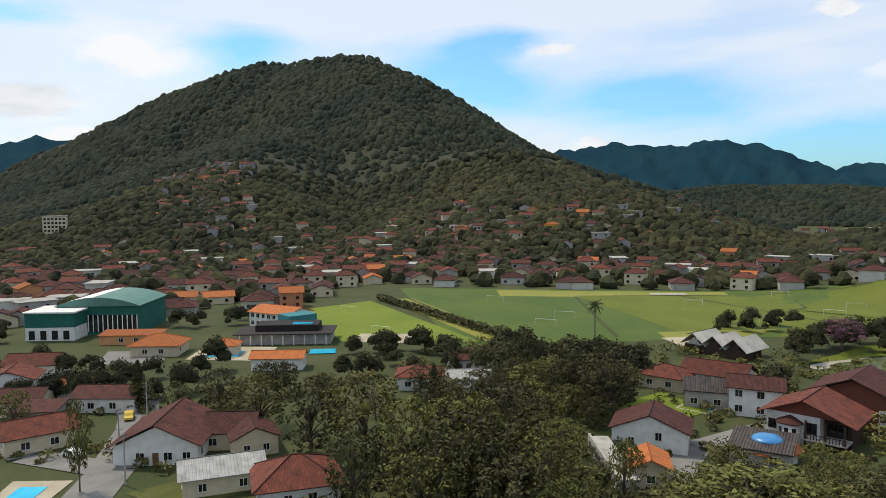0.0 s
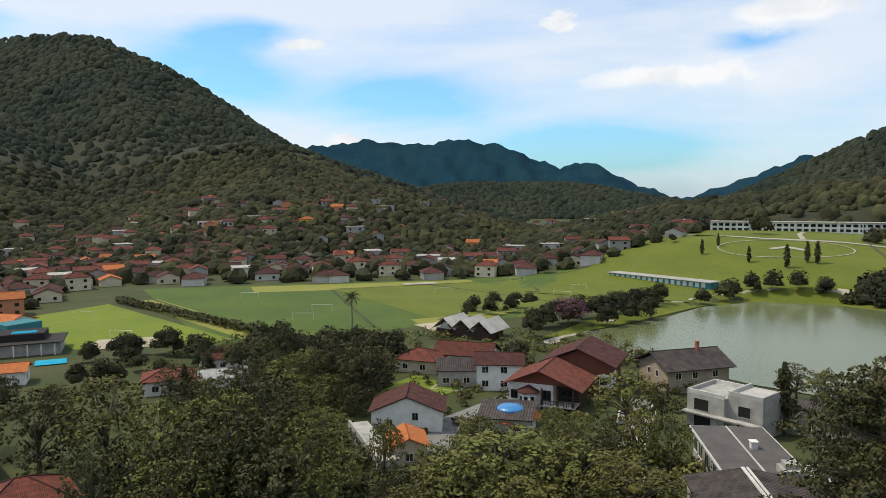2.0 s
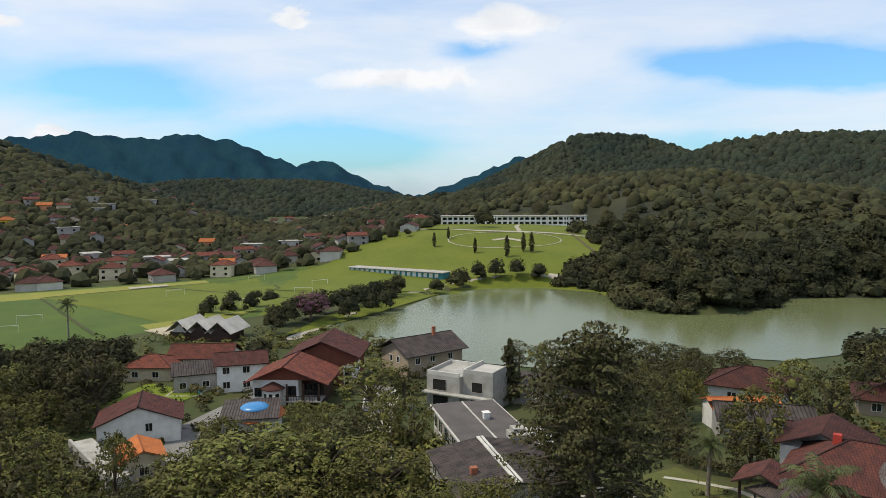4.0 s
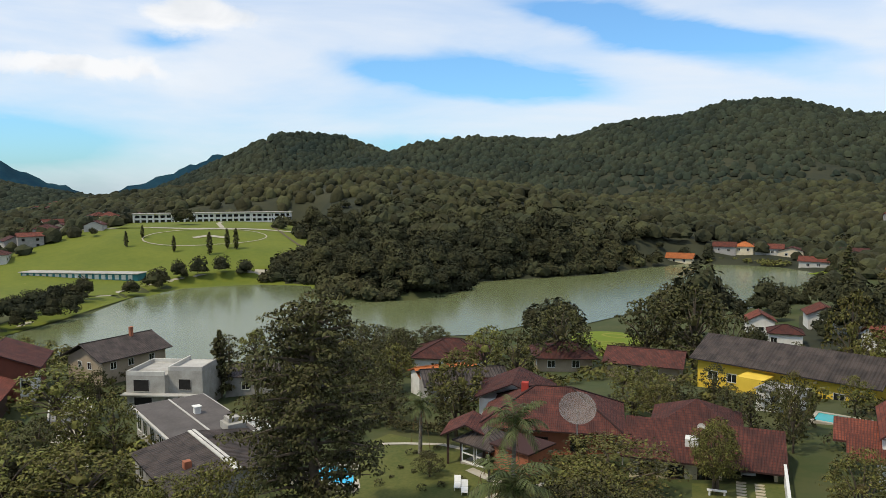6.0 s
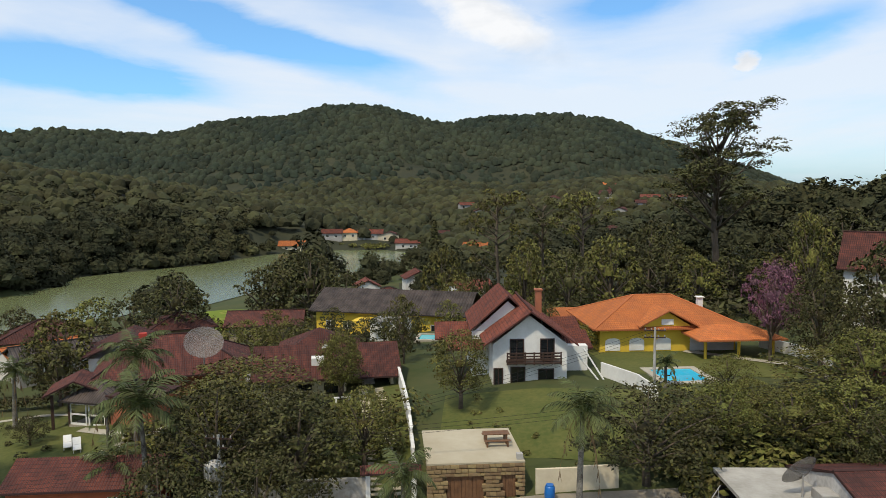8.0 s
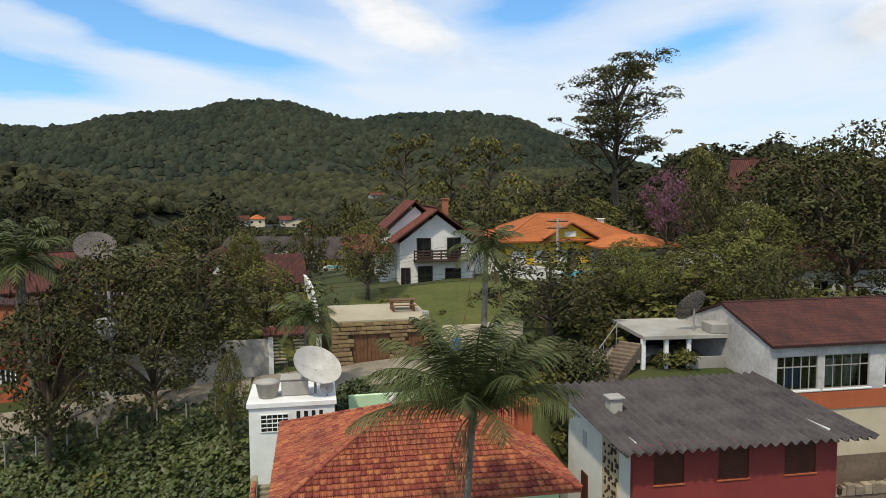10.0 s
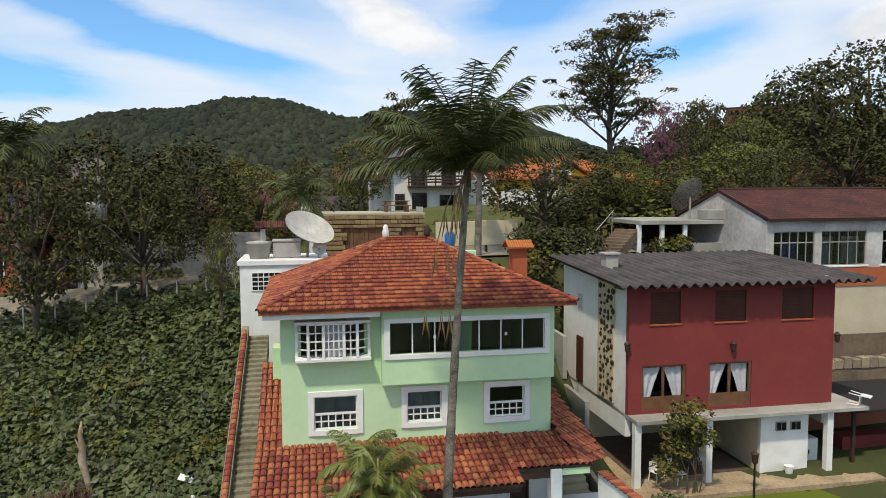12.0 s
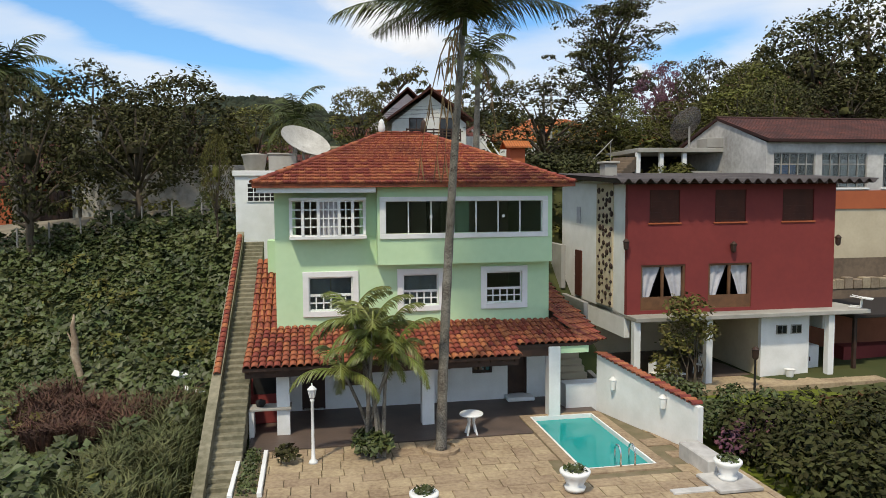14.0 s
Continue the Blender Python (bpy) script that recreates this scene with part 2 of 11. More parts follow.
M["lake"] = water_mat("lake_water", (0.135, 0.152, 0.068), (0.110, 0.128, 0.055), 0.20, 0.05, 0.02)
M["pool_water"] = water_mat("pool_water", (0.012, 0.27, 0.26), (0.02, 0.33, 0.31), 0.05, 3.0, 0.3)
M["pool_blue"] = water_mat("bright_pool_water", (0.03, 0.40, 0.62), (0.05, 0.48, 0.66), 0.05, 2.0, 0.3)
M["white"] = mat("white_plaster", (0.74, 0.73, 0.69), (0.60, 0.58, 0.53), scale=0.7, rough=0.9, bump=0.15, rand=0.06)
M["cream"] = mat("cream_plaster", (0.62, 0.54, 0.38), (0.50, 0.42, 0.29), scale=0.7, rough=0.9, bump=0.15, rand=0.12)
M["ochre"] = mat("yellow_plaster", (0.68, 0.47, 0.055), (0.60, 0.40, 0.045), scale=0.6, rough=0.9, bump=0.15)
M["salmon"] = mat("salmon_plaster", (0.50, 0.22, 0.11), (0.42, 0.19, 0.10), scale=0.7, rough=0.9, rand=0.2)
M["grey_wall"] = mat("grey_plaster", (0.36, 0.34, 0.31), (0.25, 0.24, 0.22), scale=0.6, rough=0.95, bump=0.2, rand=0.15)
M["concrete"] = mat("bare_concrete", (0.42, 0.40, 0.36), (0.26, 0.245, 0.21), scale=0.5, rough=0.95, bump=0.3)
M["brick_wall"] = mat("red_brick", (0.36, 0.13, 0.07), (0.27, 0.10, 0.055), scale=1.2, rough=0.9, bump=0.3)
M["dark_wood"] = mat("dark_wood", (0.060, 0.032, 0.022), (0.035, 0.020, 0.015), scale=3.0, rough=0.6, bump=0.2)
M["wood"] = mat("brown_wood", (0.17, 0.085, 0.04), (0.11, 0.055, 0.028), scale=3.0, rough=0.6, bump=0.2)
M["pane"] = glass_mat("dark_glass", (0.012, 0.014, 0.016))
# near black: tyres, cables and pots, and the painted shade of rooms and openings
M["dark"] = mat("black_and_room_shade", (0.02, 0.018, 0.016), (0.012, 0.011, 0.010), rough=0.9)
M["roof_red"] = tile_mat("red_clay_tiles", (0.25, 0.068, 0.036), (0.165, 0.048, 0.030), (0.070, 0.026, 0.020))
M["roof_brown"] = tile_mat("brown_clay_tiles", (0.155, 0.048, 0.033), (0.100, 0.035, 0.027), (0.040, 0.019, 0.017))
M["roof_orange"] = tile_mat("orange_clay_tiles", (0.56, 0.175, 0.045), (0.47, 0.14, 0.038), (0.34, 0.11, 0.04))
M["roof_dark"] = tile_mat("dark_roof_sheets", (0.095, 0.074, 0.064), (0.068, 0.053, 0.047), (0.030, 0.025, 0.023), across=0.5, along=1.8, deep=0.12)
M["roof_grey"] = tile_mat("grey_roof_sheets", (0.46, 0.45, 0.42), (0.40, 0.39, 0.36), (0.25, 0.24, 0.22), across=0.5, along=1.8)
M["bark"] = mat("bark", (0.13, 0.10, 0.07), (0.07, 0.055, 0.04), scale=2.5, rough=0.95, bump=0.6)
M["leaf"] = mat("broad_leaves", (0.066, 0.066, 0.016), (0.132, 0.119, 0.032), scale=0.35, rough=0.7, island=0.45, rand=0.22, spec=0.16)
M["leaf_dark"] = mat("dark_leaves", (0.038, 0.039, 0.014), (0.074, 0.068, 0.023), scale=0.35, rough=0.7, island=0.45, rand=0.2, spec=0.16)
M["leaf_light"] = mat("light_leaves", (0.068, 0.072, 0.017), (0.118, 0.108, 0.028), scale=0.35, rough=0.7, island=0.45, rand=0.2, spec=0.16)
M["hedge_leaf"] = mat("hedge_leaves", (0.025, 0.028, 0.009), (0.054, 0.052, 0.015), scale=0.5, rough=0.7, island=0.45, spec=0.16)
M["leaf_pink"] = mat("mauve_blossom", (0.16, 0.06, 0.10), (0.10, 0.055, 0.06), scale=0.5, rough=0.8, island=0.4)

M["dull_white"] = mat("dull_white_plaster", (0.50, 0.48, 0.43), (0.36, 0.34, 0.31), scale=0.25, rough=0.9, rand=0.25, fine=0.5)

M["beige"] = mat("beige_plaster", (0.37, 0.30, 0.21), (0.28, 0.22, 0.155), scale=0.5, rough=0.9, bump=0.15, fine=0.4)
M["blue_tile"] = mat("blue_mosaic", (0.05, 0.24, 0.50), (0.03, 0.17, 0.40), scale=1.5, rough=0.35, spec=0.5)

# ---- building helpers ----
class Geo:
    """Collects vertices, faces and UVs of one mesh."""

    def __init__(self):
        self.v, self.f, self.uv = [], [], []

    def face(self, pts, uvs=None):
        k = len(self.v)
        self.v.extend(tuple(p) for p in pts)
        self.f.append(tuple(range(k, k + len(pts))))
        self.uv.append(uvs)
        return self

    def box(self, x0, y0, z0, x1, y1, z1, c=0.0):
        """A box; c cuts its edges."""
        if c <= 0:
            k = len(self.v)
            self.v += [(x0, y0, z0), (x1, y0, z0), (x1, y1, z0), (x0, y1, z0), (x0, y0, z1), (x1, y0, z1), (x1, y1, z1), (x0, y1, z1)]
            self._add(k, [(0, 3, 2, 1), (4, 5, 6, 7), (0, 1, 5, 4), (1, 2, 6, 5), (2, 3, 7, 6), (3, 0, 4, 7)])
            return self
        c = min(c, (x1 - x0) * 0.45, (y1 - y0) * 0.45, (z1 - z0) * 0.45)
        k = len(self.v)
        ring = lambda i, z: [(x0 + c - i, y0 - i + c, z), (x1 - c + i, y0 - i + c, z), (x1 - c + i, y1 + i - c, z), (x0 + c - i, y1 + i - c, z)]
        for i, z in ((0, z0), (c, z0 + c), (c, z1 - c), (0, z1)):
            self.v += ring(i, z)
        fs = [(3, 2, 1, 0), (12, 13, 14, 15)]
        for r in range(3):
            for s in range(4):
                a, b = r * 4 + s, r * 4 + (s + 1) % 4
                fs.append((a, b, b + 4, a + 4))
        self._add(k, fs)
        return self

    def _add(self, k, faces):
        for f in faces:
            self.f.append(tuple(k + i for i in f))
            self.uv.append(None)

    def prism(self, ring, z0, z1):
        """An upright prism over a ring of (x, y), given counter-clockwise."""
        n, k = len(ring), len(self.v)
        self.v += [(x, y, z0) for x, y in ring] + [(x, y, z1) for x, y in ring]
        self._add(k, [tuple(reversed(range(n))), tuple(range(n, 2 * n))] + [(i, (i + 1) % n, n + (i + 1) % n, n + i) for i in range(n)])
        return self

    def tube(self, path, radii, n=8, cap=True):
        """A round limb along a path of points."""
        k, path = len(self.v), [Vector(p) for p in path]
        for i, p in enumerate(path):
            d = (path[min(i + 1, len(path) - 1)] - path[max(i - 1, 0)]).normalized()
            a = d.orthogonal().normalized() if i == 0 else (a - d * a.dot(d)).normalized()
            b = d.cross(a)
            for j in range(n):
                w = 2 * math.pi * j / n
                self.v.append(tuple(p + (a * math.cos(w) + b * math.sin(w)) * radii[i]))
        fs = []
        for i in range(len(path) - 1):
            for j in range(n):
                fs.append((k + i * n + j, k + i * n + (j + 1) % n, k + (i + 1) * n + (j + 1) % n, k + (i + 1) * n + j))
        if cap:
            fs += [tuple(k + j for j in reversed(range(n))), tuple(k + (len(path) - 1) * n + j for j in range(n))]
        for f in fs:
            self.f.append(f)
            self.uv.append(None)
        return self

    def lathe(self, profile, x=0, y=0, n=16):
        """A turned body from (radius, height) pairs."""
        k = len(self.v)
        for r, z in profile:
            self.v += [(x + r * math.cos(2 * math.pi * j / n), y + r * math.sin(2 * math.pi * j / n), z) for j in range(n)]
        fs = [(i * n + j, i * n + (j + 1) % n, (i + 1) * n + (j + 1) % n, (i + 1) * n + j) for i in range(len(profile) - 1) for j in range(n)]
        fs += [tuple(reversed(range(n))), tuple((len(profile) - 1) * n + j for j in range(n))]
        self._add(k, fs)
        return self

    def mesh(self, name, material, smooth=False):
        me = bpy.data.meshes.new(name)
        me.from_pydata(self.v, [], self.f)
        if any(u is not None for u in self.uv):
            layer = me.uv_layers.new(name="UVMap")
            for poly, u in zip(me.polygons, self.uv):
                for j, li in enumerate(poly.loop_indices):
                    co = me.vertices[me.loops[li].vertex_index].co
                    layer.data[li].uv = u[j] if u is not None else (co.x + co.y, co.z)
        me.materials.append(material)
        if smooth:
            for p in me.polygons:
                p.use_smooth = True
        me.update()
        return me

    def ob(self, name, material, parent=None, label="", smooth=False):
        o = new(name, self.mesh(name, material, smooth))
        if parent is not None:
            o.parent = parent
        if label:
            o["label"] = label
        return o


def array_mesh(name, verts, faces, material, smooth=False):
    """A mesh from numpy arrays of vertices and of triangles or quads."""
    me = bpy.data.meshes.new(name)
    nf, k = faces.shape
    me.vertices.add(len(verts))
    me.vertices.foreach_set("co", np.asarray(verts, dtype=np.float32).ravel())
    me.loops.add(nf * k)
    me.loops.foreach_set("vertex_index", np.asarray(faces, dtype=np.int32).ravel())
    me.polygons.add(nf)
    me.polygons.foreach_set("loop_start", np.arange(0, nf * k, k, dtype=np.int32))
    me.polygons.foreach_set("use_smooth", np.full(nf, smooth))
    me.materials.append(material)
    me.update(calc_edges=True)
    me.validate()
    return me


def empty(name, x, y, z, turn=0.0, label="", category="", group="", kind=""):
    e = new(name)
    e.empty_display_size = 0.2
    e.matrix_world = pose(x, y, z, 0, 0, turn)
    return tagged(e, label, category, group, kind)


# ---- the lie of the land ----
EYE = (0.0, -25.0)


def polar(az, dist):
    return EYE[0] - math.sin(radians(az)) * dist, EYE[1] + math.cos(radians(az)) * dist


def smooth(a, b, v):
    t = np.clip((v - a) / (b - a), 0, 1)
    return t * t * (3 - 2 * t)


# Ridge lines: azimuth, distance, height; then the fall of the flanks and the rounding of the crest.
RIDGES = [
    ([(131, 2000, 124), (127.7, 1900, 184), (124.3, 1800, 228), (120.7, 1700, 278), (116.8, 1620, 312), (114.9, 1600, 328), (112.9, 1570, 316), (110, 1540, 334), (107, 1480, 326), (104.4, 1430, 286), (100.1, 1280, 196), (95.6, 1110, 122), (93.4, 1040, 94), (86, 800, 24)], 0.62, 22),
    ([(118.5, 800, 60), (113, 1250, 165)], 0.30, 30),
    ([(103, 900, 72), (106, 1350, 250)], 0.40, 30),
    ([(92.5, 700, 52), (97, 950, 105)], 0.28, 40),
    ([(79, 1500, 62), (73, 1500, 60), (68, 1350, 34)], 0.22, 60),
    ([(53.2, 1500, 92), (51.8, 1500, 120), (50.1, 1500, 140), (46.1, 1500, 141), (44.3, 1480, 122), (42.2, 1450, 96)], 0.50, 30),
    ([(42.5, 1300, 97), (38.9, 1300, 116), (35.3, 1300, 125), (32.2, 1300, 119), (28.0, 1300, 120), (24.3, 1300, 139), (20.2, 1300, 149), (16, 1300, 172), (13.7, 1300, 176), (11.3, 1300, 160), (7.7, 1300, 144), (3.3, 1290, 153), (-2, 1270, 149), (-4.5, 1260, 139), (-6.7, 1235, 116), (-10.4, 1210, 82), (-14, 1200, 50)], 0.40, 30),
    ([(57, 620, 34), (50, 640, 46), (43, 600, 50), (37, 540, 40), (28.5, 470, 16), (22, 450, 4)], 0.22, 50),
    ([(12, 900, 40), (2, 760, 28), (-8, 700, 36)], 0.14, 60),
    ([(-20, 230, 14), (-32, 200, 18), (-50, 190, 20)], 0.22, 30),
]
FAR_RIDGE = [(134, 3.4), (132.5, 3.75), (130.3, 4.6), (128.5, 4.2), (124, 3.0), (100, 3.0), (93, 3.55), (87.5, 4.24), (83.5, 3.86), (80.7, 4.3), (77.3, 3.87), (72.6, 2.0), (70.3, 2.5), (66.9, 0.75), (63.3, -0.5), (58.5, 1.15), (55, 2.6), (53.5, 2.2), (50, 1.2), (44, -1.0)]
LAKE = [(-205, 42), (-215, 58), (-228, 84), (-250, 110), (-262, 136), (-248, 164), (-222, 176), (-193, 153), (-176, 152), (-163, 168), (-163, 200), (-174, 224), (-146, 272), (-137, 312), (-128, 342), (-107, 353), (-90, 356), (-68, 340), (-62, 316), (-62, 274), (-58, 236), (-65, 213), (-90, 190), (-94, 162), (-107, 150), (-110, 132), (-122, 120), (-127, 98), (-135, 76), (-146, 67), (-172, 55), (-190, 46), (-198, 38)]


def seg_dist(x, y, a, b):
    """Distance to a segment, and how far along it the nearest point lies."""
    dx, dy = b[0] - a[0], b[1] - a[1]
    t = np.clip(((x - a[0]) * dx + (y - a[1]) * dy) / (dx * dx + dy * dy), 0, 1)
    return np.hypot(x - a[0] - t * dx, y - a[1] - t * dy), t


def lake_side(x, y):
    """Signed distance to the lake's shore, negative in the water."""
    d, inside = np.full(np.shape(x), 1e9), np.zeros(np.shape(x), bool)
    for i, a in enumerate(LAKE):
        b = LAKE[(i + 1) % len(LAKE)]
        d = np.minimum(d, seg_dist(x, y, a, b)[0])
        cross = ((a[1] > y) != (b[1] > y)) & (x < (b[0] - a[0]) * (y - a[1]) / (b[1] - a[1] + 1e-9) + a[0])
        inside ^= cross
    return np.where(inside, -d, d)


def ripple(x, y):
    """Folds of the slopes."""
    s = np.zeros(np.shape(x))
    for k, (fx, fy, p) in enumerate(((0.011, 0.006, 0.3), (-0.007, 0.013, 1.9), (0.021, 0.017, 4.0), (0.019, -0.026, 2.2), (0.043, 0.031, 5.1), (-0.052, 0.047, 0.9))):
        s = s + np.sin(x * fx + y * fy + p + 1.3 * np.sin(y * fx * 0.7 + p)) / (1 + k * 0.55)
    return s


def hills(x, y):
    """Height of the wooded hills alone."""
    h = np.full(np.shape(x), -60.0)
    for pts, fall, rnd in RIDGES:
        for p, q in zip(pts, pts[1:]):
            a, b = polar(p[0], p[1]), polar(q[0], q[1])
            d, t = seg_dist(x, y, a, b)
            z = p[2] + (q[2] - p[2]) * t - fall * (np.sqrt(d * d + rnd * rnd) - rnd)
            h = np.maximum(h, z)
    return h + np.clip((h + 5) / 80, 0, 1) * 2.6 * ripple(x, y)


def mound(x, y):
    """The lawn hill over the lake, in metres above the valley."""
    cx, cy = polar(55.4, 455)
    dx, dy = x - cx, y - cy
    ca, sa = math.cos(radians(55)), math.sin(radians(55))
    u, v = dx * ca + dy * sa, -dx * sa + dy * ca
    return 19.3 * np.exp(-(((u + 18) / 92.0) ** 4)) * smooth(-150, -28, v)


def shelf(x, y):
    """1 on the lawn hill and the ledge of its long building, 0 in the woods round it."""
    cx, cy = polar(55.4, 455)
    dx, dy = x - cx, y - cy
    ca, sa = math.cos(radians(55)), math.sin(radians(55))
    u, v = dx * ca + dy * sa, -dx * sa + dy * ca
    return smooth(-120, -80, u) * (1 - smooth(50, 76, u)) * smooth(-190, -150, v) * (1 - smooth(14, 44, v))


def ground(x, y):
    """Height of the ground at x, y."""
    x, y = np.asarray(x, float), np.asarray(y, float)
    base = np.full(np.shape(x), -2.2)
    rise = 1.0 + 8.2 * smooth(-1, 15, y) + 2.6 * smooth(16, 36, y) + 2.2
    rise = rise * np.where(y < -12, smooth(-60, -12, y), 1.0)
    rise = rise * (1 - smooth(58, 140, y))
    side = np.clip((x + 130) / 130, 0, 1)
    near = base + rise * np.where(x < 0, side, 1.0) * (1 - smooth(150, 320, x))
    ca_, sa_ = math.cos(radians(10.5)), math.sin(radians(10.5))
    la, lb = (x + 0.6) * ca_ + (y + 1.45) * sa_, -(x + 0.6) * sa_ + (y + 1.45) * ca_
    cut = (1 - smooth(0, 1.2, np.abs(la - 7.0) - 14.2)) * (1 - smooth(0, 2.0, np.abs(lb + 7.5) - 8.5))
    near = near * (1 - cut) + np.minimum(near, -0.1) * cut
    cut = smooth(0, 1.0, la - 7.6) * (1 - smooth(0, 1.0, la - 32)) * (1 - smooth(0, 1.2, np.abs(lb) - 10.2))
    near = near * (1 - cut) + np.minimum(near, 0.1) * cut
    g = np.maximum(near, base + mound(x, y))
    h = hills(x, y)
    w = shelf(x, y)
    h = h * (1 - w) + np.minimum(h, 4.0) * w
    k = 5.0
    g = np.where(h > g - 12, np.logaddexp(h / k, g / k) * k - 0.0, g)
    s = lake_side(x, y)
    g = np.where(s < 22, np.minimum(g, -3.2 + np.clip(s, -8, 22) * 0.055 + np.clip(s - 6, 0, 16) * 0.9), g)
    return g


def gz(x, y):
    return float(ground(x, y))


# ---- ground sheet ----
AZ_N, R_N = 480, 190
az_ = np.radians(np.linspace(0, 360, AZ_N, endpoint=False))
rr_ = np.concatenate([[0.0], np.geomspace(6.0, 4600.0, R_N - 1)])
AA, RR = np.meshgrid(az_, rr_)
GX, GY = EYE[0] - np.sin(AA) * RR, EYE[1] + np.cos(AA) * RR
GZ = ground(GX, GY)
idx = np.arange(R_N * AZ_N).reshape(R_N, AZ_N)
q = np.stack([idx[:-1], np.roll(idx, -1, 1)[:-1], np.roll(idx, -1, 1)[1:], idx[1:]], -1).reshape(-1, 4)
gm = array_mesh("ground", np.stack([GX, GY, GZ], -1).reshape(-1, 3), q, M["ground"], smooth=True)
gm.materials.append(M["forest_floor"])
wood = (hills(GX, GY) > ground(GX, GY) - 6)[:-1].reshape(-1)
gm.polygons.foreach_set("material_index", wood.astype(np.int32))
tagged(new("ground", gm), "grassy valley floor and wooded hillsides", "ground", kind="structure")

# the far mountains behind the valley, their haze painted as blue
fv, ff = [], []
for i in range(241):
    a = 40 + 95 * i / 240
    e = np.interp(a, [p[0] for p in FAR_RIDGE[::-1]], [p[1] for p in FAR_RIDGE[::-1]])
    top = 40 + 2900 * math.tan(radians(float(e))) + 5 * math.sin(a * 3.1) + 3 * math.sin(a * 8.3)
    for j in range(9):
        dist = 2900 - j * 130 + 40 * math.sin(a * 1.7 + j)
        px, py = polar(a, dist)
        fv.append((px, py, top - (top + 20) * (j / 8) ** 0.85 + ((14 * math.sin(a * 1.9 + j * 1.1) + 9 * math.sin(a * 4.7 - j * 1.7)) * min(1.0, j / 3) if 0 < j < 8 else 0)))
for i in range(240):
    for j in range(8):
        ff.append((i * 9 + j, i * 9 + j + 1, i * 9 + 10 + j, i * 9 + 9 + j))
tagged(new("backdrop_mountains", array_mesh("backdrop_mountains", np.array(fv), np.array(ff), M["hazed_far_forest"], smooth=True)), "far wooded mountain range with haze painted blue", "mountains", kind="structure")

# lake
lk = Geo()
lk.face([(x, y, -3.0) for x, y in LAKE[::-1]])
tagged(lk.ob("water", M["lake"]), "calm olive green lake water", "lake", kind="structure")


def drape(name, ring, material, lift, step, label, category, kind="structure", cols=None):
    """A patch laid over the ground between four corners."""
    a, b, c, d = [Vector((*p, 0)) for p in ring]
    n = max(2, int((b - a).length / step))
    m = max(2, int((d - a).length / step))
    vs, fs = [], []
    for j in range(m + 1):
        for i in range(n + 1):
            p = a.lerp(b, i / n).lerp(d.lerp(c, i / n), j / m)
            vs.append((p.x, p.y, 0))
    vs = np.array(vs)
    vs[:, 2] = ground(vs[:, 0], vs[:, 1]) + lift
    for j in range(m):
        for i in range(n):
            k = j * (n + 1) + i
            fs.append((k, k + 1, k + n + 2, k + n + 1))
    o = new(name, array_mesh(name, vs, np.array(fs), material, smooth=True))
    return tagged(o, label, category, kind=kind)


def strip(name, pts, width, material, lift, label, category="path", step=3.0):
    """A road or path along a line of points."""
    vs, fs = [], []
    for p, q_ in zip(pts, pts[1:]):
        p, q_ = Vector((*p, 0)), Vector((*q_, 0))
        n = max(1, int((q_ - p).length / step))
        s = (q_ - p).normalized().cross(Vector((0, 0, 1))) * width / 2
        for i in range(n + 1):
            c = p.lerp(q_, i / n)
            for w in (-1, 0, 1):
                vs.append((c.x + s.x * w, c.y + s.y * w, 0))
            k = len(vs)
            if i:
                fs += [(k - 6, k - 5, k - 2, k - 3), (k - 5, k - 4, k - 1, k - 2)]
    vs = np.array(vs)
    vs[:, 2] = ground(vs[:, 0], vs[:, 1]) + lift
    return tagged(new(name, array_mesh(name, vs, np.array(fs), material, smooth=True)), label, category, kind="structure")


# ---- forest canopy on the hills ----
def blob(seed, detail=1, squash=0.8, rough=0.22):
    """A lumpy crown of few faces."""
    rng = random.Random(seed)
    bm = bmesh.new()
    bmesh.ops.create_icosphere(bm, subdivisions=detail, radius=1.0)
    for v in bm.verts:
        v.co *= 1 + rng.uniform(-rough, rough)
        v.co.z *= squash
    bmesh.ops.delete(bm, geom=[v for v in bm.verts if v.co.z < -0.45], context="VERTS")
    bm.verts.ensure_lookup_table()
    vs = np.array([v.co[:] for v in bm.verts])
    fs = np.array([[v.index for v in f.verts] for f in bm.faces])
    bm.free()
    return vs, fs


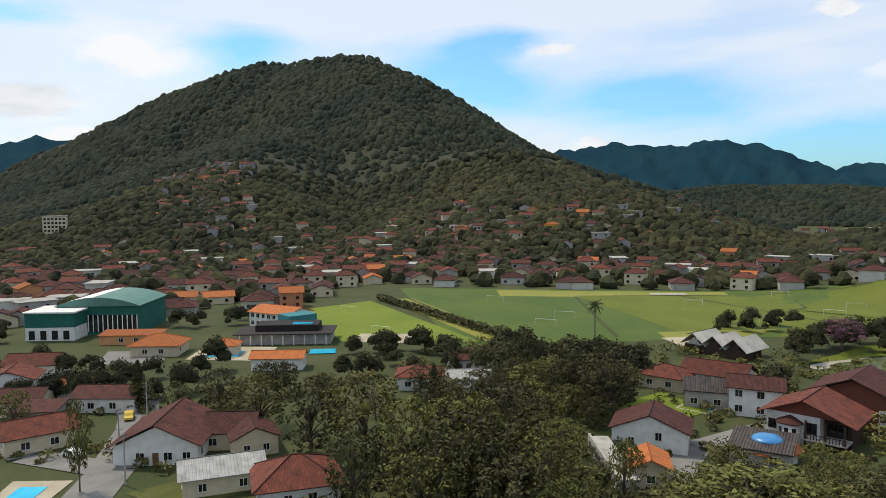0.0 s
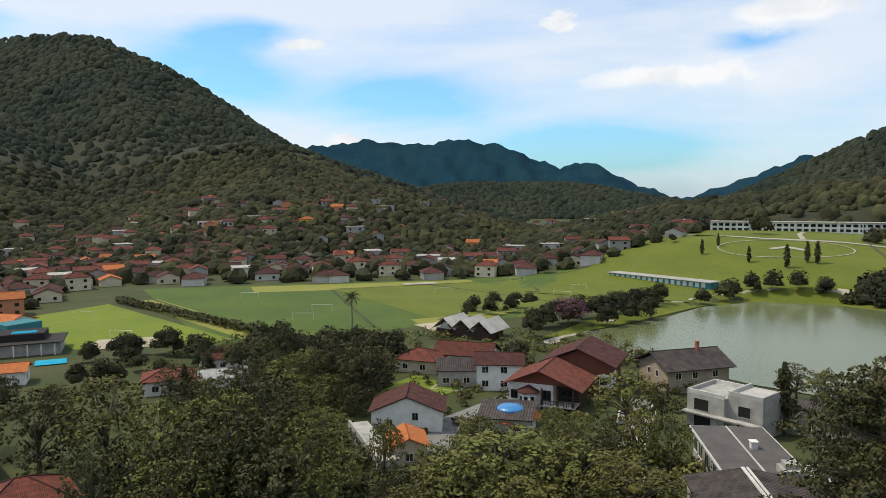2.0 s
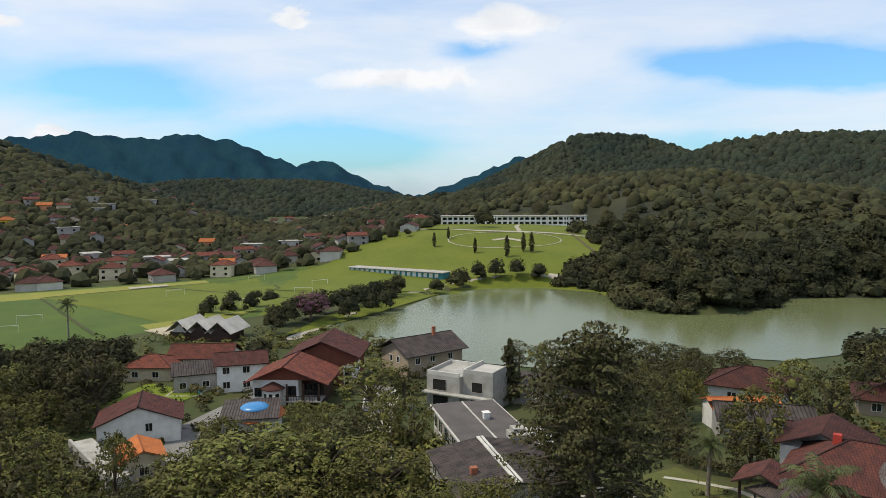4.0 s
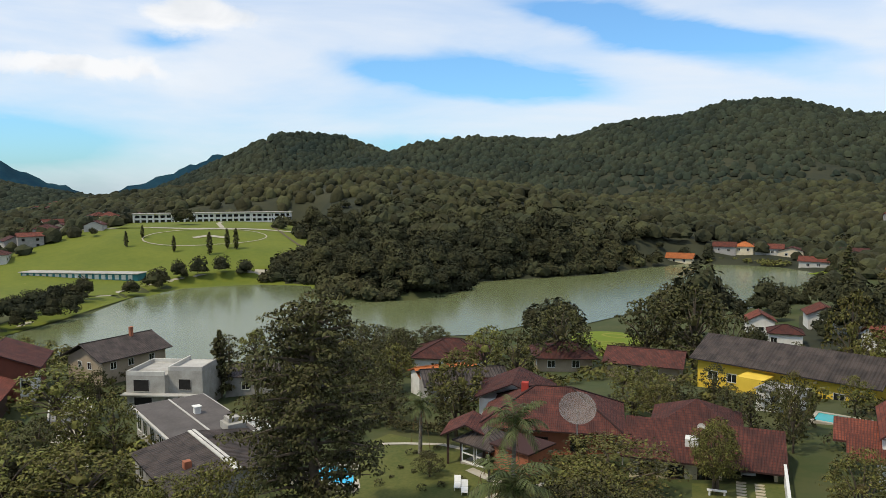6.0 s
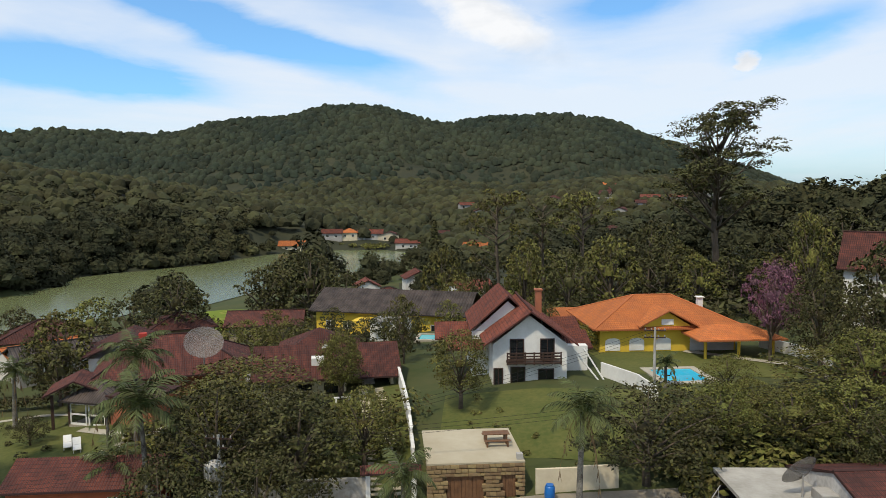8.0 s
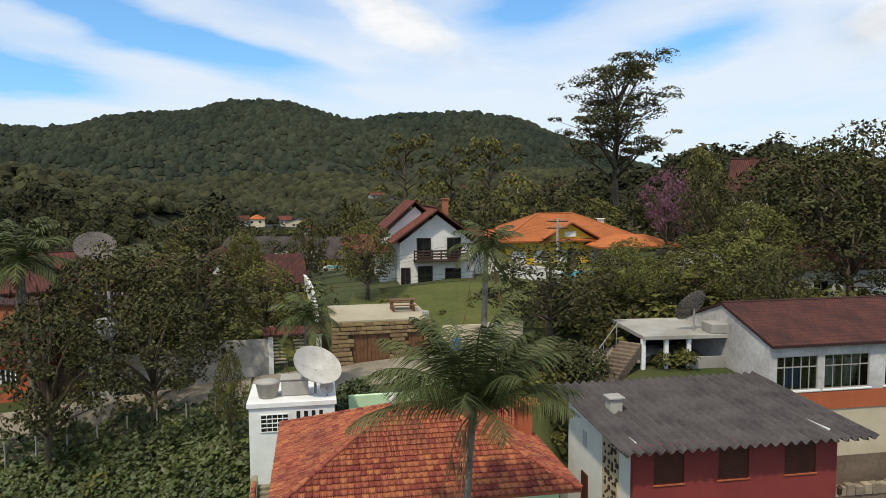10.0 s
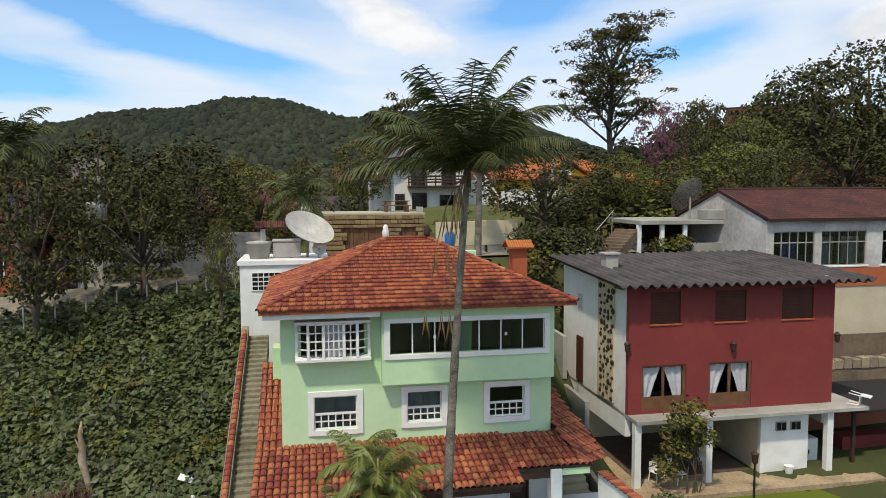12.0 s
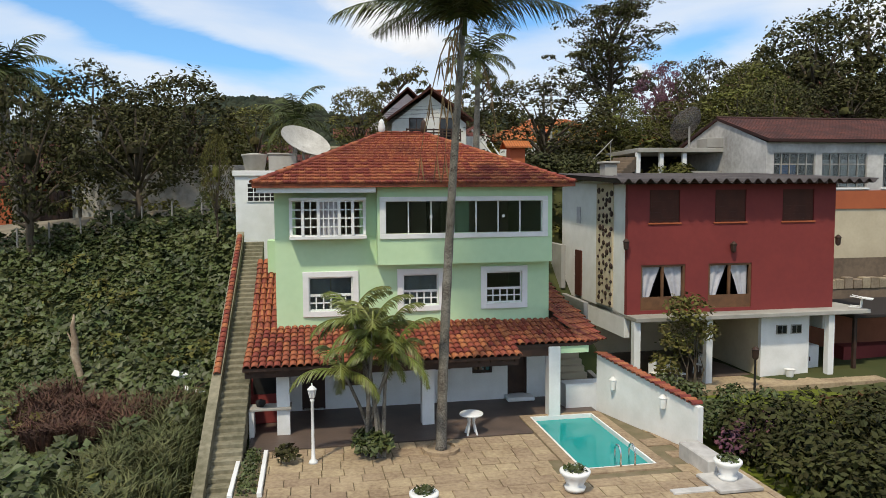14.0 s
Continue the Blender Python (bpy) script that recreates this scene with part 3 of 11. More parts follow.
def scatter(name, pos, size, templates, material, label, category, seed=1, soft=False, slope=None):
    """Many crowns joined into one mesh."""
    rng = np.random.default_rng(seed)
    V, Fc, k = [], [], 0
    which = rng.integers(0, len(templates), len(pos))
    for ti, (tv, tf) in enumerate(templates):
        sel = np.where(which == ti)[0]
        if not len(sel):
            continue
        w = rng.uniform(0, 2 * np.pi, len(sel))
        c, s = np.cos(w)[:, None], np.sin(w)[:, None]
        sz = size[sel][:, None]
        x = (tv[:, 0] * c - tv[:, 1] * s) * sz + pos[sel, 0:1]
        y = (tv[:, 0] * s + tv[:, 1] * c) * sz + pos[sel, 1:2]
        gx, gy = (0.0, 0.0) if slope is None else (slope[0][sel][:, None], slope[1][sel][:, None])
        z = (x - pos[sel, 0:1]) * gx + (y - pos[sel, 1:2]) * gy + tv[:, 2] * sz * rng.uniform(0.8, 1.25, len(sel))[:, None] + pos[sel, 2:3]
        V.append(np.stack([x, y, z], -1).reshape(-1, 3))
        Fc.append((tf[None] + (np.arange(len(sel)) * len(tv))[:, None, None] + k).reshape(-1, tf.shape[1]))
        k += len(sel) * len(tv)
    o = new(name, array_mesh(name, np.concatenate(V), np.concatenate(Fc), material, smooth=soft))
    return tagged(o, label, category, kind="stuff")


def canopy_points(n, az0, az1, r0, r1, seed, test):
    rng = np.random.default_rng(seed)
    a = np.radians(rng.uniform(az0, az1, n))
    r = np.sqrt(rng.uniform(r0 * r0, r1 * r1, n)) * 0.35 + rng.uniform(r0, r1, n) * 0.65
    x, y = EYE[0] - np.sin(a) * r, EYE[1] + np.cos(a) * r
    keep = test(x, y)
    return x[keep], y[keep], r[keep]


def wooded(x, y):
    h = hills(x, y)
    return (h > ground(x, y) - 5.0) & (lake_side(x, y) > 4) & ~lawn_hill(x, y) & ~((x > -155) & (x < -40) & (y > 320) & (y < 392))


def lawn_hill(x, y):
    cx, cy = polar(55.4, 455)
    dx, dy = x - cx, y - cy
    ca, sa = math.cos(radians(55)), math.sin(radians(55))
    u, v = dx * ca + dy * sa, -dx * sa + dy * ca
    right = np.interp(v, [-170, -140, -115, -92, -50, 12], [10, 20, 40, 51, 33, 42])
    left = np.interp(v, [-170, -104, -81, -43, -30, 12], [-110, -82, -74, -57, -48, -50])
    return (u < right) & (u > left) & (v > -172) & (v < 12)


def leafy(seed, leaves_n=92, size=0.21, core=0.92):
    """A crown of leaf sprays round a lumpy core, as triangles."""
    rng = np.random.default_rng(seed)
    cv, cf = blob(seed, 2, 0.85, 0.24)
    cv = cv * core
    d = rng.normal(size=(leaves_n, 3))
    d /= np.linalg.norm(d, axis=1)[:, None]
    d[:, 2] = np.where(d[:, 2] < -0.4, -d[:, 2], d[:, 2])
    lump = 1 + 0.16 * np.sin(3 * d[:, 0] + seed) + 0.14 * np.sin(4 * d[:, 1] + 2 * seed)
    p = d * np.array([1, 1, 0.9]) * (lump * rng.uniform(0.78, 1.08, leaves_n))[:, None]
    nrm = d + rng.normal(size=(leaves_n, 3)) * 0.5 + np.array([0, 0, 0.4])
    nrm /= np.linalg.norm(nrm, axis=1)[:, None]
    a = np.cross(nrm, rng.normal(size=(leaves_n, 3)))
    a /= np.linalg.norm(a, axis=1)[:, None]
    b = np.cross(nrm, a)
    s_ = size * rng.uniform(0.6, 1.3, (leaves_n, 1))
    tri = np.stack([p - a * s_ - b * s_ * 0.5, p + a * s_ - b * s_ * 0.5, p + b * s_], 1).reshape(-1, 3)
    return np.concatenate([cv, tri]), np.concatenate([cf, np.arange(len(tri)).reshape(-1, 3) + len(cv)])


def dome(seed, rings=((0.55, 0.80), (0.98, 0.30), (0.90, -0.35)), n=7):
    """A crown of few faces: an apex and uneven rings below it."""
    rk = random.Random(seed)
    vs, fs = [(rk.uniform(-0.15, 0.15), rk.uniform(-0.15, 0.15), 1.0)], []
    for i, (rad, z) in enumerate(rings):
        for j in range(n):
            w, q_ = 2 * math.pi * (j + 0.5 * (i % 2)) / n, rad * rk.uniform(0.74, 1.22)
            vs.append((q_ * math.cos(w), q_ * math.sin(w), z + rk.uniform(-0.16, 0.16)))
    for j in range(n):
        fs.append((0, 1 + j, 1 + (j + 1) % n))
    for i in range(len(rings) - 1):
        for j in range(n):
            a0, a1, b0, b1 = 1 + i * n + j, 1 + i * n + (j + 1) % n, 1 + (i + 1) * n + j, 1 + (i + 1) * n + (j + 1) % n
            fs += [(a0, b0, a1), (a1, b0, b1)] if i % 2 == 0 else [(a0, b0, b1), (a0, b1, a1)]
    return np.array(vs), np.array(fs)


def fall(x, y):
    """The slope of the land along x and y."""
    return (ground(x + 4, y) - ground(x - 4, y)) / 8, (ground(x, y + 4) - ground(x, y - 4)) / 8


def in_sight(x, y, r):
    """False on the slopes that fall away from the valley's middle."""
    z = ground(x, y)
    ux, uy = (x - EYE[0]) / r, (y - EYE[1]) / r
    z2 = ground(x + ux * 12, y + uy * 12)
    return (z2 - z) / 12 > (z - 36) / r - 0.06


crowns = [dome(k) for k in range(9)]
leafy_crowns = [leafy(60 + k) for k in range(6)]
fine_crowns = [leafy(70 + k, 260, 0.125, 0.80) for k in range(5)]
far_crowns = [dome(80 + k, ((0.62, 0.72), (1.0, 0.05)), 6) for k in range(8)]
rng = np.random.default_rng(5)
x, y, r = canopy_points(5000, -34, 134, 225, 470, 2, wooded)
sz = 3.3 * rng.uniform(0.5, 1.5, len(x))
scatter("forest", np.stack([x, y, ground(x, y) + sz * 0.5], -1), sz, leafy_crowns, M["forest"], "dense leafy forest above the lake", "forest", 3)
x, y, r = canopy_points(17000, -34, 134, 440, 900, 3, wooded)
keep = in_sight(x, y, r)
x, y, r = x[keep], y[keep], r[keep]
sz = (2.0 + r * 0.003) * rng.uniform(0.55, 1.45, len(x))
scatter("forest", np.stack([x, y, ground(x, y) + sz * 0.35], -1), sz, crowns, M["forest"], "dense dark green forest on the hill slopes", "forest", 4, True, fall(x, y))
# the high slopes, in the green that carries painted haze
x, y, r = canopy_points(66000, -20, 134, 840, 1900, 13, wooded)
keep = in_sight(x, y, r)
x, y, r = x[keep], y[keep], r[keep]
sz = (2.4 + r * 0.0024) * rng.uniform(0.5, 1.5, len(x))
scatter("mountain_forest", np.stack([x, y, ground(x, y) + sz * 0.1], -1), sz, far_crowns, M["hazed_high_forest"], "dense dark green forest on the high slopes, tinted for haze", "forest", 14, True, fall(x, y))
# the wooded spit and the far shore of the lake
def shore(x, y):
    s_ = lake_side(x, y)
    return (s_ > 1.5) & (s_ < 60) & ~lawn_hill(x, y) & ~((x > -150) & (x < -40) & (y > 296)) & (hills(x, y) < ground(x, y) + 30)


x, y, r = canopy_points(2600, 12, 54, 225, 400, 31, shore)
sz = rng.uniform(2.0, 4.4, len(x))
scatter("shore_wood", np.stack([x, y, ground(x, y) + sz * 0.55], -1), sz, leafy_crowns, M["forest"], "dense dark trees down to the lake shore", "forest", 32)

# ---- fields, paths and lawns of the valley ----
drape("field", [(-206, -60), (-236, 36), (-352, 92), (-340, -112)], M["lawn_dark"], 0.05, 12, "rough green grass between the pitches", "grass field")
drape("field", [(-236, 36), (-262, 100), (-330, 104), (-352, 92)], M["lawn"], 0.06, 12, "mown grass beside the lake", "grass field")
drape("field", [(-207, -96), (-213, -54), (-294, -113), (-264, -134)], M["lawn_light"], 0.12, 12, "bright mown football pitch", "grass field")
drape("field", [(-222, -46), (-228, -14), (-318, -28), (-306, -99)], M["lawn_dark"], 0.12, 12, "dark green football pitch", "grass field")
drape("field", [(-236, 8), (-292, 108), (-346, 104), (-322, -26)], M["lawn"], 0.12, 12, "mown football pitch beside the lake", "grass field")
drape("field", [(-214, -52), (-218, -42), (-304, -97), (-300, -108)], M["dry_grass"], 0.14, 12, "strip of yellowed grass", "grass strip")
drape("field", [(-318, -60), (-322, 40), (-345, 40), (-338, -64)], M["dry_grass"], 0.10, 12, "yellowed rough grass", "grass strip")
drape("field", [(-226, 2), (-232, 24), (-250, 40), (-238, 0)], M["dry_grass"], 0.16, 8, "yellowed grass by the pitches", "grass strip")
drape("sand_court", [(-208, 8), (-214, 24), (-236, 20), (-228, 0)], M["sand"], 0.2, 6, "pale bare sand court", "sand court")
drape("sand_court", [(-292, 100), (-290, 122), (-304, 124), (-308, 98)], M["sand"], 0.2, 6, "pale bare sand court", "sand court")
drape("sand_court", [(-206, -92), (-208, -72), (-222, -78), (-220, -94)], M["sand"], 0.2, 6, "pale worn goal area", "sand court")
drape("sand_court", [(-330, 6), (-332, 22), (-338, 22), (-336, 6)], M["path"], 0.3, 6, "white shed roof slab beside the pitch", "sand court")
# flat dark strips stand for the fences and hedges between the pitches
for p_, q_ in (((-221, -47), (-306, -100)), ((-228, -13), (-320, -27)), ((-236, 9), (-300, 62)), ((-300, 62), (-346, 66)), ((-322, -26), (-346, 100)), ((-262, 62), (-330, 18))):
    strip("pitch_edge", [p_, q_], 1.3, M["ground"], 0.2, "dark flat strip for the hedge and fence line between the pitches", "grass strip", 10)
drape("shore_grass", [(-199, 30), (-226, 76), (-252, 112), (-262, 96)], M["lawn"], 0.30, 6, "mown grass strip along the lake", "grass strip")
drape("shore_grass", [(-250, 108), (-262, 138), (-274, 150), (-272, 112)], M["lawn"], 0.30, 6, "mown grass strip along the lake", "grass strip")
drape("shore_grass", [(-262, 138), (-244, 166), (-250, 182), (-276, 152)], M["lawn"], 0.30, 6, "mown grass strip along the lake", "grass strip")
# the lawn on the hill over the lake
cx, cy = polar(55.4, 455)
ca, sa = math.cos(radians(55)), math.sin(radians(55))


def hill_pt(u, v):
    return cx + u * ca - v * sa, cy + u * sa + v * ca


drape("hill_lawn", [hill_pt(-96, -168), hill_pt(48, -168), hill_pt(48, 12), hill_pt(-84, 12)], M["lawn"], 0.35, 6, "sloping mown lawn above the lake", "lawn")
strip("path", [hill_pt(-88, -30), hill_pt(-50, -42), hill_pt(-14, -52), hill_pt(46, -58)], 2.5, M["path"], 0.6, "pale gravel path across the lawn")
strip("path", [hill_pt(4, -8), hill_pt(2, -30), hill_pt(4, -52)], 2.5, M["path"], 0.6, "pale stepped path up the lawn")
ring_ = [hill_pt(-4 + 30 * math.cos(w), -72 + 17 * math.sin(w)) for w in np.linspace(0, 2 * math.pi, 25)]
strip("path", ring_, 0.7, M["path"], 0.6, "pale ring path on the lawn")
strip("path", [hill_pt(-10, -74), hill_pt(-3, -70), hill_pt(5, -75)], 3.0, M["path"], 0.6, "pale flower bed on the lawn")
strip("path", [hill_pt(30, -40), hill_pt(42, -100)], 1.4, M["bark"], 0.6, "dark hedge line down the lawn", "hedge")
strip("path", [(-196, 34), (-222, 60), (-248, 88), (-268, 122), (-268, 162), (-236, 182)], 4.0, M["path"], 0.25, "pale lakeside road")
strip("road", [(-82, -92), (-100, -98), (-120, -107), (-138, -118)], 7.5, M["asphalt"], 0.12, "worn grey asphalt street", "road")
strip("road", [(-100, -98), (-103, -116), (-118, -140)], 6.0, M["asphalt"], 0.14, "worn grey asphalt street", "road")
strip("road", [(-96, -16), (-110, -10), (-128, -4), (-150, 20)], 5.0, M["asphalt"], 0.12, "narrow grey lane", "road")
strip("road", [(-88, 14), (-106, 22), (-128, 34)], 4.5, M["path"], 0.12, "pale driveway between gardens", "road")
strip("road", [(-430, 85), (-520, 120), (-640, 170)], 7.0, M["path"], 0.5, "pale street climbing the far slope", "road")


# ---- houses ----
def pierced(g, x0, x1, z0, z1, y0, y1, holes):
    """A wall between x0 and x1 with openings (x0, x1, z0, z1) cut right through, in one welded sheet."""
    xs = sorted({x0, x1, *[v for h in holes for v in h[:2] if x0 < v < x1]})
    zs = sorted({z0, z1, *[v for h in holes for v in h[2:] if z0 < v < z1]})
    nx, nz, k = len(xs), len(zs), len(g.v)
    g.v += [(x, y, z) for y in (y0, y1) for x in xs for z in zs]
    at_ = lambda i, j, s: k + s * nx * nz + i * nz + j

    def solid(i, j):
        if not (0 <= i < nx - 1 and 0 <= j < nz - 1):
            return False
        a, c = (xs[i] + xs[i + 1]) / 2, (zs[j] + zs[j + 1]) / 2
        return not any(h[0] <= a <= h[1] and h[2] <= c <= h[3] for h in holes)

    fs = []
    for i in range(nx - 1):
        for j in range(nz - 1):
            if not solid(i, j):
                continue
            fs += [(at_(i, j, 0), at_(i + 1, j, 0), at_(i + 1, j + 1, 0), at_(i, j + 1, 0)), (at_(i, j, 1), at_(i, j + 1, 1), at_(i + 1, j + 1, 1), at_(i + 1, j, 1))]
            for di, dj, p, q_ in ((-1, 0, (i, j + 1), (i, j)), (1, 0, (i + 1, j), (i + 1, j + 1)), (0, -1, (i, j), (i + 1, j)), (0, 1, (i + 1, j + 1), (i, j + 1))):
                if not solid(i + di, j + dj):
                    fs.append((at_(*q_, 0), at_(*p, 0), at_(*p, 1), at_(*q_, 1)))
    g._add(0, fs)
    return g


def roof_geo(w, d, h, kind, rise, over, th=0.16):
    """A roof over a plan w wide and d deep whose eaves lie at height h; UVs in metres along and up each slope."""
    g = Geo()
    x0, x1, y0, y1 = -w / 2 - over, w / 2 + over, -over, d + over
    if kind == "hip":
        if x1 - x0 >= y1 - y0:
            k = (y1 - y0) / 2
            r0, r1 = (x0 + k, (y0 + y1) / 2), (x1 - k - 0.01, (y0 + y1) / 2)
        else:
            k = (x1 - x0) / 2
            r0, r1 = ((x0 + x1) / 2, y0 + k), ((x0 + x1) / 2, y1 - k - 0.01)
        if x1 - x0 >= y1 - y0:
            sl = [[(x0, y0), (x1, y0), r1, r0], [(x1, y0), (x1, y1), r1], [(x1, y1), (x0, y1), r0, r1], [(x0, y1), (x0, y0), r0]]
        else:
            sl = [[(x0, y0), (x1, y0), r0], [(x1, y0), (x1, y1), r1, r0], [(x1, y1), (x0, y1), r1], [(x0, y1), (x0, y0), r0, r1]]
        tops = {r0, r1}
    elif kind == "gable_x":
        m = (y0 + y1) / 2
        sl = [[(x0, y0), (x1, y0), (x1, m), (x0, m)], [(x1, y1), (x0, y1), (x0, m), (x1, m)]]
        tops = {(x0, m), (x1, m)}
    elif kind == "gable_y":
        m = 0.0
        sl = [[(x1, y0), (x1, y1), (m, y1), (m, y0)], [(x0, y1), (x0, y0), (m, y0), (m, y1)]]
        tops = {(m, y0), (m, y1)}
    else:
        sl = [[(x0, y0), (x1, y0), (x1, y1), (x0, y1)]]
        tops = {(x1, y1), (x0, y1)} if kind == "shed" else set()
    for s in sl:
        top = [Vector((p[0], p[1], h + (rise if p in tops else 0.0))) for p in s]
        u = (top[1] - top[0]).normalized()
        nrm = (top[1] - top[0]).cross(top[2] - top[0]).normalized()
        v = nrm.cross(u)
        uv = [((p - top[0]).dot(u) + s[0][0] * 0.37, (p - top[0]).dot(v)) for p in top]
        g.face([p + Vector((0, 0, th)) for p in top], uv)
        g.face([p for p in reversed(top)], list(reversed(uv)))
        for i in range(len(top)):
            a, b = top[i], top[(i + 1) % len(top)]
            g.face([a, b, b + Vector((0, 0, th)), a + Vector((0, 0, th))], [(0.01, 0.01)] * 4)
    return g


def cap_tiles(w, d, h, kind, rise, over, material, parent):
    """Round ridge and hip tiles as one run."""
    x0, x1, y0, y1 = -w / 2 - over, w / 2 + over, -over, d + over
    g = Geo()
    top = h + rise + 0.17
    lines = []
    if kind == "hip" and x1 - x0 >= y1 - y0:
        k, m = (y1 - y0) / 2, (y0 + y1) / 2
        a, b = (x0 + k, m, top), (x1 - k, m, top)
        lines = [(a, b), (a, (x0, y0, h + 0.17)), (b, (x1, y0, h + 0.17)), (a, (x0, y1, h + 0.17)), (b, (x1, y1, h + 0.17))]
    elif kind == "hip":
        k, m = (x1 - x0) / 2, (x0 + x1) / 2
        a, b = (m, y0 + k, top), (m, y1 - k, top)
        lines = [(a, b), (a, (x0, y0, h + 0.17)), (a, (x1, y0, h + 0.17)), (b, (x0, y1, h + 0.17)), (b, (x1, y1, h + 0.17))]
    elif kind == "gable_x":
        lines = [((x0, (y0 + y1) / 2, top), (x1, (y0 + y1) / 2, top))]
    elif kind == "gable_y":
        lines = [((0, y0, top), (0, y1, top))]
    for a, b in lines:
        if (Vector(a) - Vector(b)).length > 0.3:
            g.tube([a, b], [0.11, 0.11], 6)
    if g.v:
        g.ob("ridge_cap", material, parent)


def window_part(parent, x, y, z, w, h, face=0, frame_m=None, pane_m=None, bars=1, deep=0.06):
    """A framed window on a wall; face is the way it looks: 0 front, 1 right, 2 back, 3 left."""
    frame_m, pane_m = frame_m or M["white"], pane_m or M["pane"]
    t = 0.09
    g = Geo()
    g.box(-w / 2 - t, -deep, -t, -w / 2, 0.01, h + t).box(w / 2, -deep, -t, w / 2 + t, 0.01, h + t)
    g.box(-w / 2, -deep, h, w / 2, 0.01, h + t).box(-w / 2, -deep - 0.05, -t, w / 2, 0.01, 0)
    for i in range(bars):
        c = -w / 2 + w * (i + 1) / (bars + 1)
        g.box(c - 0.03, -deep + 0.015, 0, c + 0.03, 0.005, h)
    o = g.ob("window", frame_m, parent)
    o.matrix_local = pose(x, y, z, 0, 0, (0, 90, 180, 270)[face])
    p = Geo().box(-w / 2, -0.02, 0, w / 2, 0.004, h).ob("pane", pane_m, o)
    return o


def house(x, y, ang, w, d, h, roof="hip", rise=1.6, wall="white", tiles="roof_red", over=0.6, z=None, wins=(), door=None, label="", frame_m=None, chimney=None, group="", sink=1.5, name="house", simple=False):
    """A house: front eave in the middle at x, y; wins: (face, along, sill, width, height)."""
    z = gz(x, y) if z is None else z
    e = empty(name, x, y, z, ang, label, "house", group)
    g = Geo()
    x0, x1 = -w / 2, w / 2
    g.box(x0, 0, -sink, x1, d, h)
    if roof == "gable_y":
        for yy in (0.0, d):
            g.face([(x0, yy, h), (x1, yy, h), (0, yy, h + rise * w / (w + 2 * over))])
            if yy == d:
                g.f[-1] = tuple(reversed(g.f[-1]))
    if roof == "gable_x":
        for xx in (x0, x1):
            g.face([(xx, 0, h), (xx, d, h), (xx, d / 2, h + rise * d / (d + 2 * over))])
            if xx == x0:
                g.f[-1] = tuple(reversed(g.f[-1]))
    g.ob("wall", M[wall], e)
    if roof == "flat":
        rg = Geo().box(x0 - over, -over, h, x1 + over, d + over, h + 0.25, 0.03)
        rg.ob("roof", M[tiles], e)
    else:
        roof_geo(w, d, h - 0.02, roof, rise, over).ob("roof", M[tiles], e)
        cap_tiles(w, d, h, roof, rise, over, M[tiles], e)
    for wi in wins:
        f, a, s, ww, hh = wi[:5]
        if simple:
            Geo().box(a - ww / 2, -0.05, s, a + ww / 2, 0.02, s + hh).ob("window", M["pane"], e)
            continue
        px, py = ((a, -0.01), (x1 + 0.01, a), (a, d + 0.01), (x0 - 0.01, a))[f]
        window_part(e, px, py, s, ww, hh, f, frame_m, None, wi[5] if len(wi) > 5 else 1)
    if door:
        dx, dw, dh = door
        dg = Geo().box(dx - dw / 2, -0.06, 0, dx + dw / 2, 0.02, dh, 0.01)
        dg.ob("door", M["wood"], e)
    if chimney:
        a, b, top = chimney
        cg = Geo().box(a - 0.35, b - 0.3, h - 0.3, a + 0.35, b + 0.3, top, 0.03).box(a - 0.45, b - 0.4, top, a + 0.45, b + 0.4, top + 0.12, 0.02)
        cg.ob("chimney", M["brick_wall"], e)
    return e


W2 = ((0, -2.5, 0.9, 1.3, 1.2), (0, 2.0, 0.9, 1.3, 1.2), (1, 2.5, 0.9, 1.2, 1.2), (3, 2.5, 0.9, 1.2, 1.2))
FLOOR2 = ((0, -3, 0.9, 1.3, 1.3), (0, 1, 0.9, 1.3, 1.3), (0, -3, 3.9, 1.3, 1.3), (0, 1, 3.9, 1.3, 1.3), (1, 3, 0.9, 1.2, 1.3), (1, 3, 3.9, 1.2, 1.3), (3, 3, 3.9, 1.2, 1.3))
# by the street
house(-103.3, -92.2, 104, 13.6, 15, 3.2, "gable_y", 3.6, "white", "roof_brown", 0.9, wins=W2 + ((0, 5, 0.8, 1.2, 1.3),), door=(0.0, 1.0, 2.1), label="white house under a broad brown tiled gable")
house(-112, -84, 104, 8, 9, 3.0, "gable_x", 2.4, "cream", "roof_brown", 0.7, wins=W2[:2], label="cream annex with a brown tiled roof")
house(-110.2, -77.8, 124, 7.5, 8, 3.0, "gable_y", 2.0, "cream", "roof_brown", 0.6, wins=((0, -1.5, 0.9, 1.0, 1.1), (0, 1.7, 0.9, 1.0, 1.1)), label="small pale green house with a brown gable roof")
house(-94.5, -75.4, 122, 11.5, 8, 2.8, "gable_x", 1.7, "cream", "roof_grey", 0.7, wins=((0, -3, 0.9, 1.1, 1.1), (0, 2.8, 0.9, 1.1, 1.1), (3, 3, 0.8, 1.1, 1.2)), label="pale green house with a light metal roof")
house(-91.8, -62.4, 118, 11.5, 10, 3.0, "hip", 3.0, "white", "roof_red", 0.8, wins=((0, -1.6, 0.9, 1.1, 1.2), (0, 1.8, 0.9, 1.1, 1.2), (3, 3, 0.9, 1.1, 1.2)), label="white house with a steep red tiled roof")
house(-105.8, -115.6, 140, 11.2, 8, 3.0, "gable_x", 2.2, "cream", "roof_red", 0.7, wins=W2, label="yellowish house with a red tiled roof")
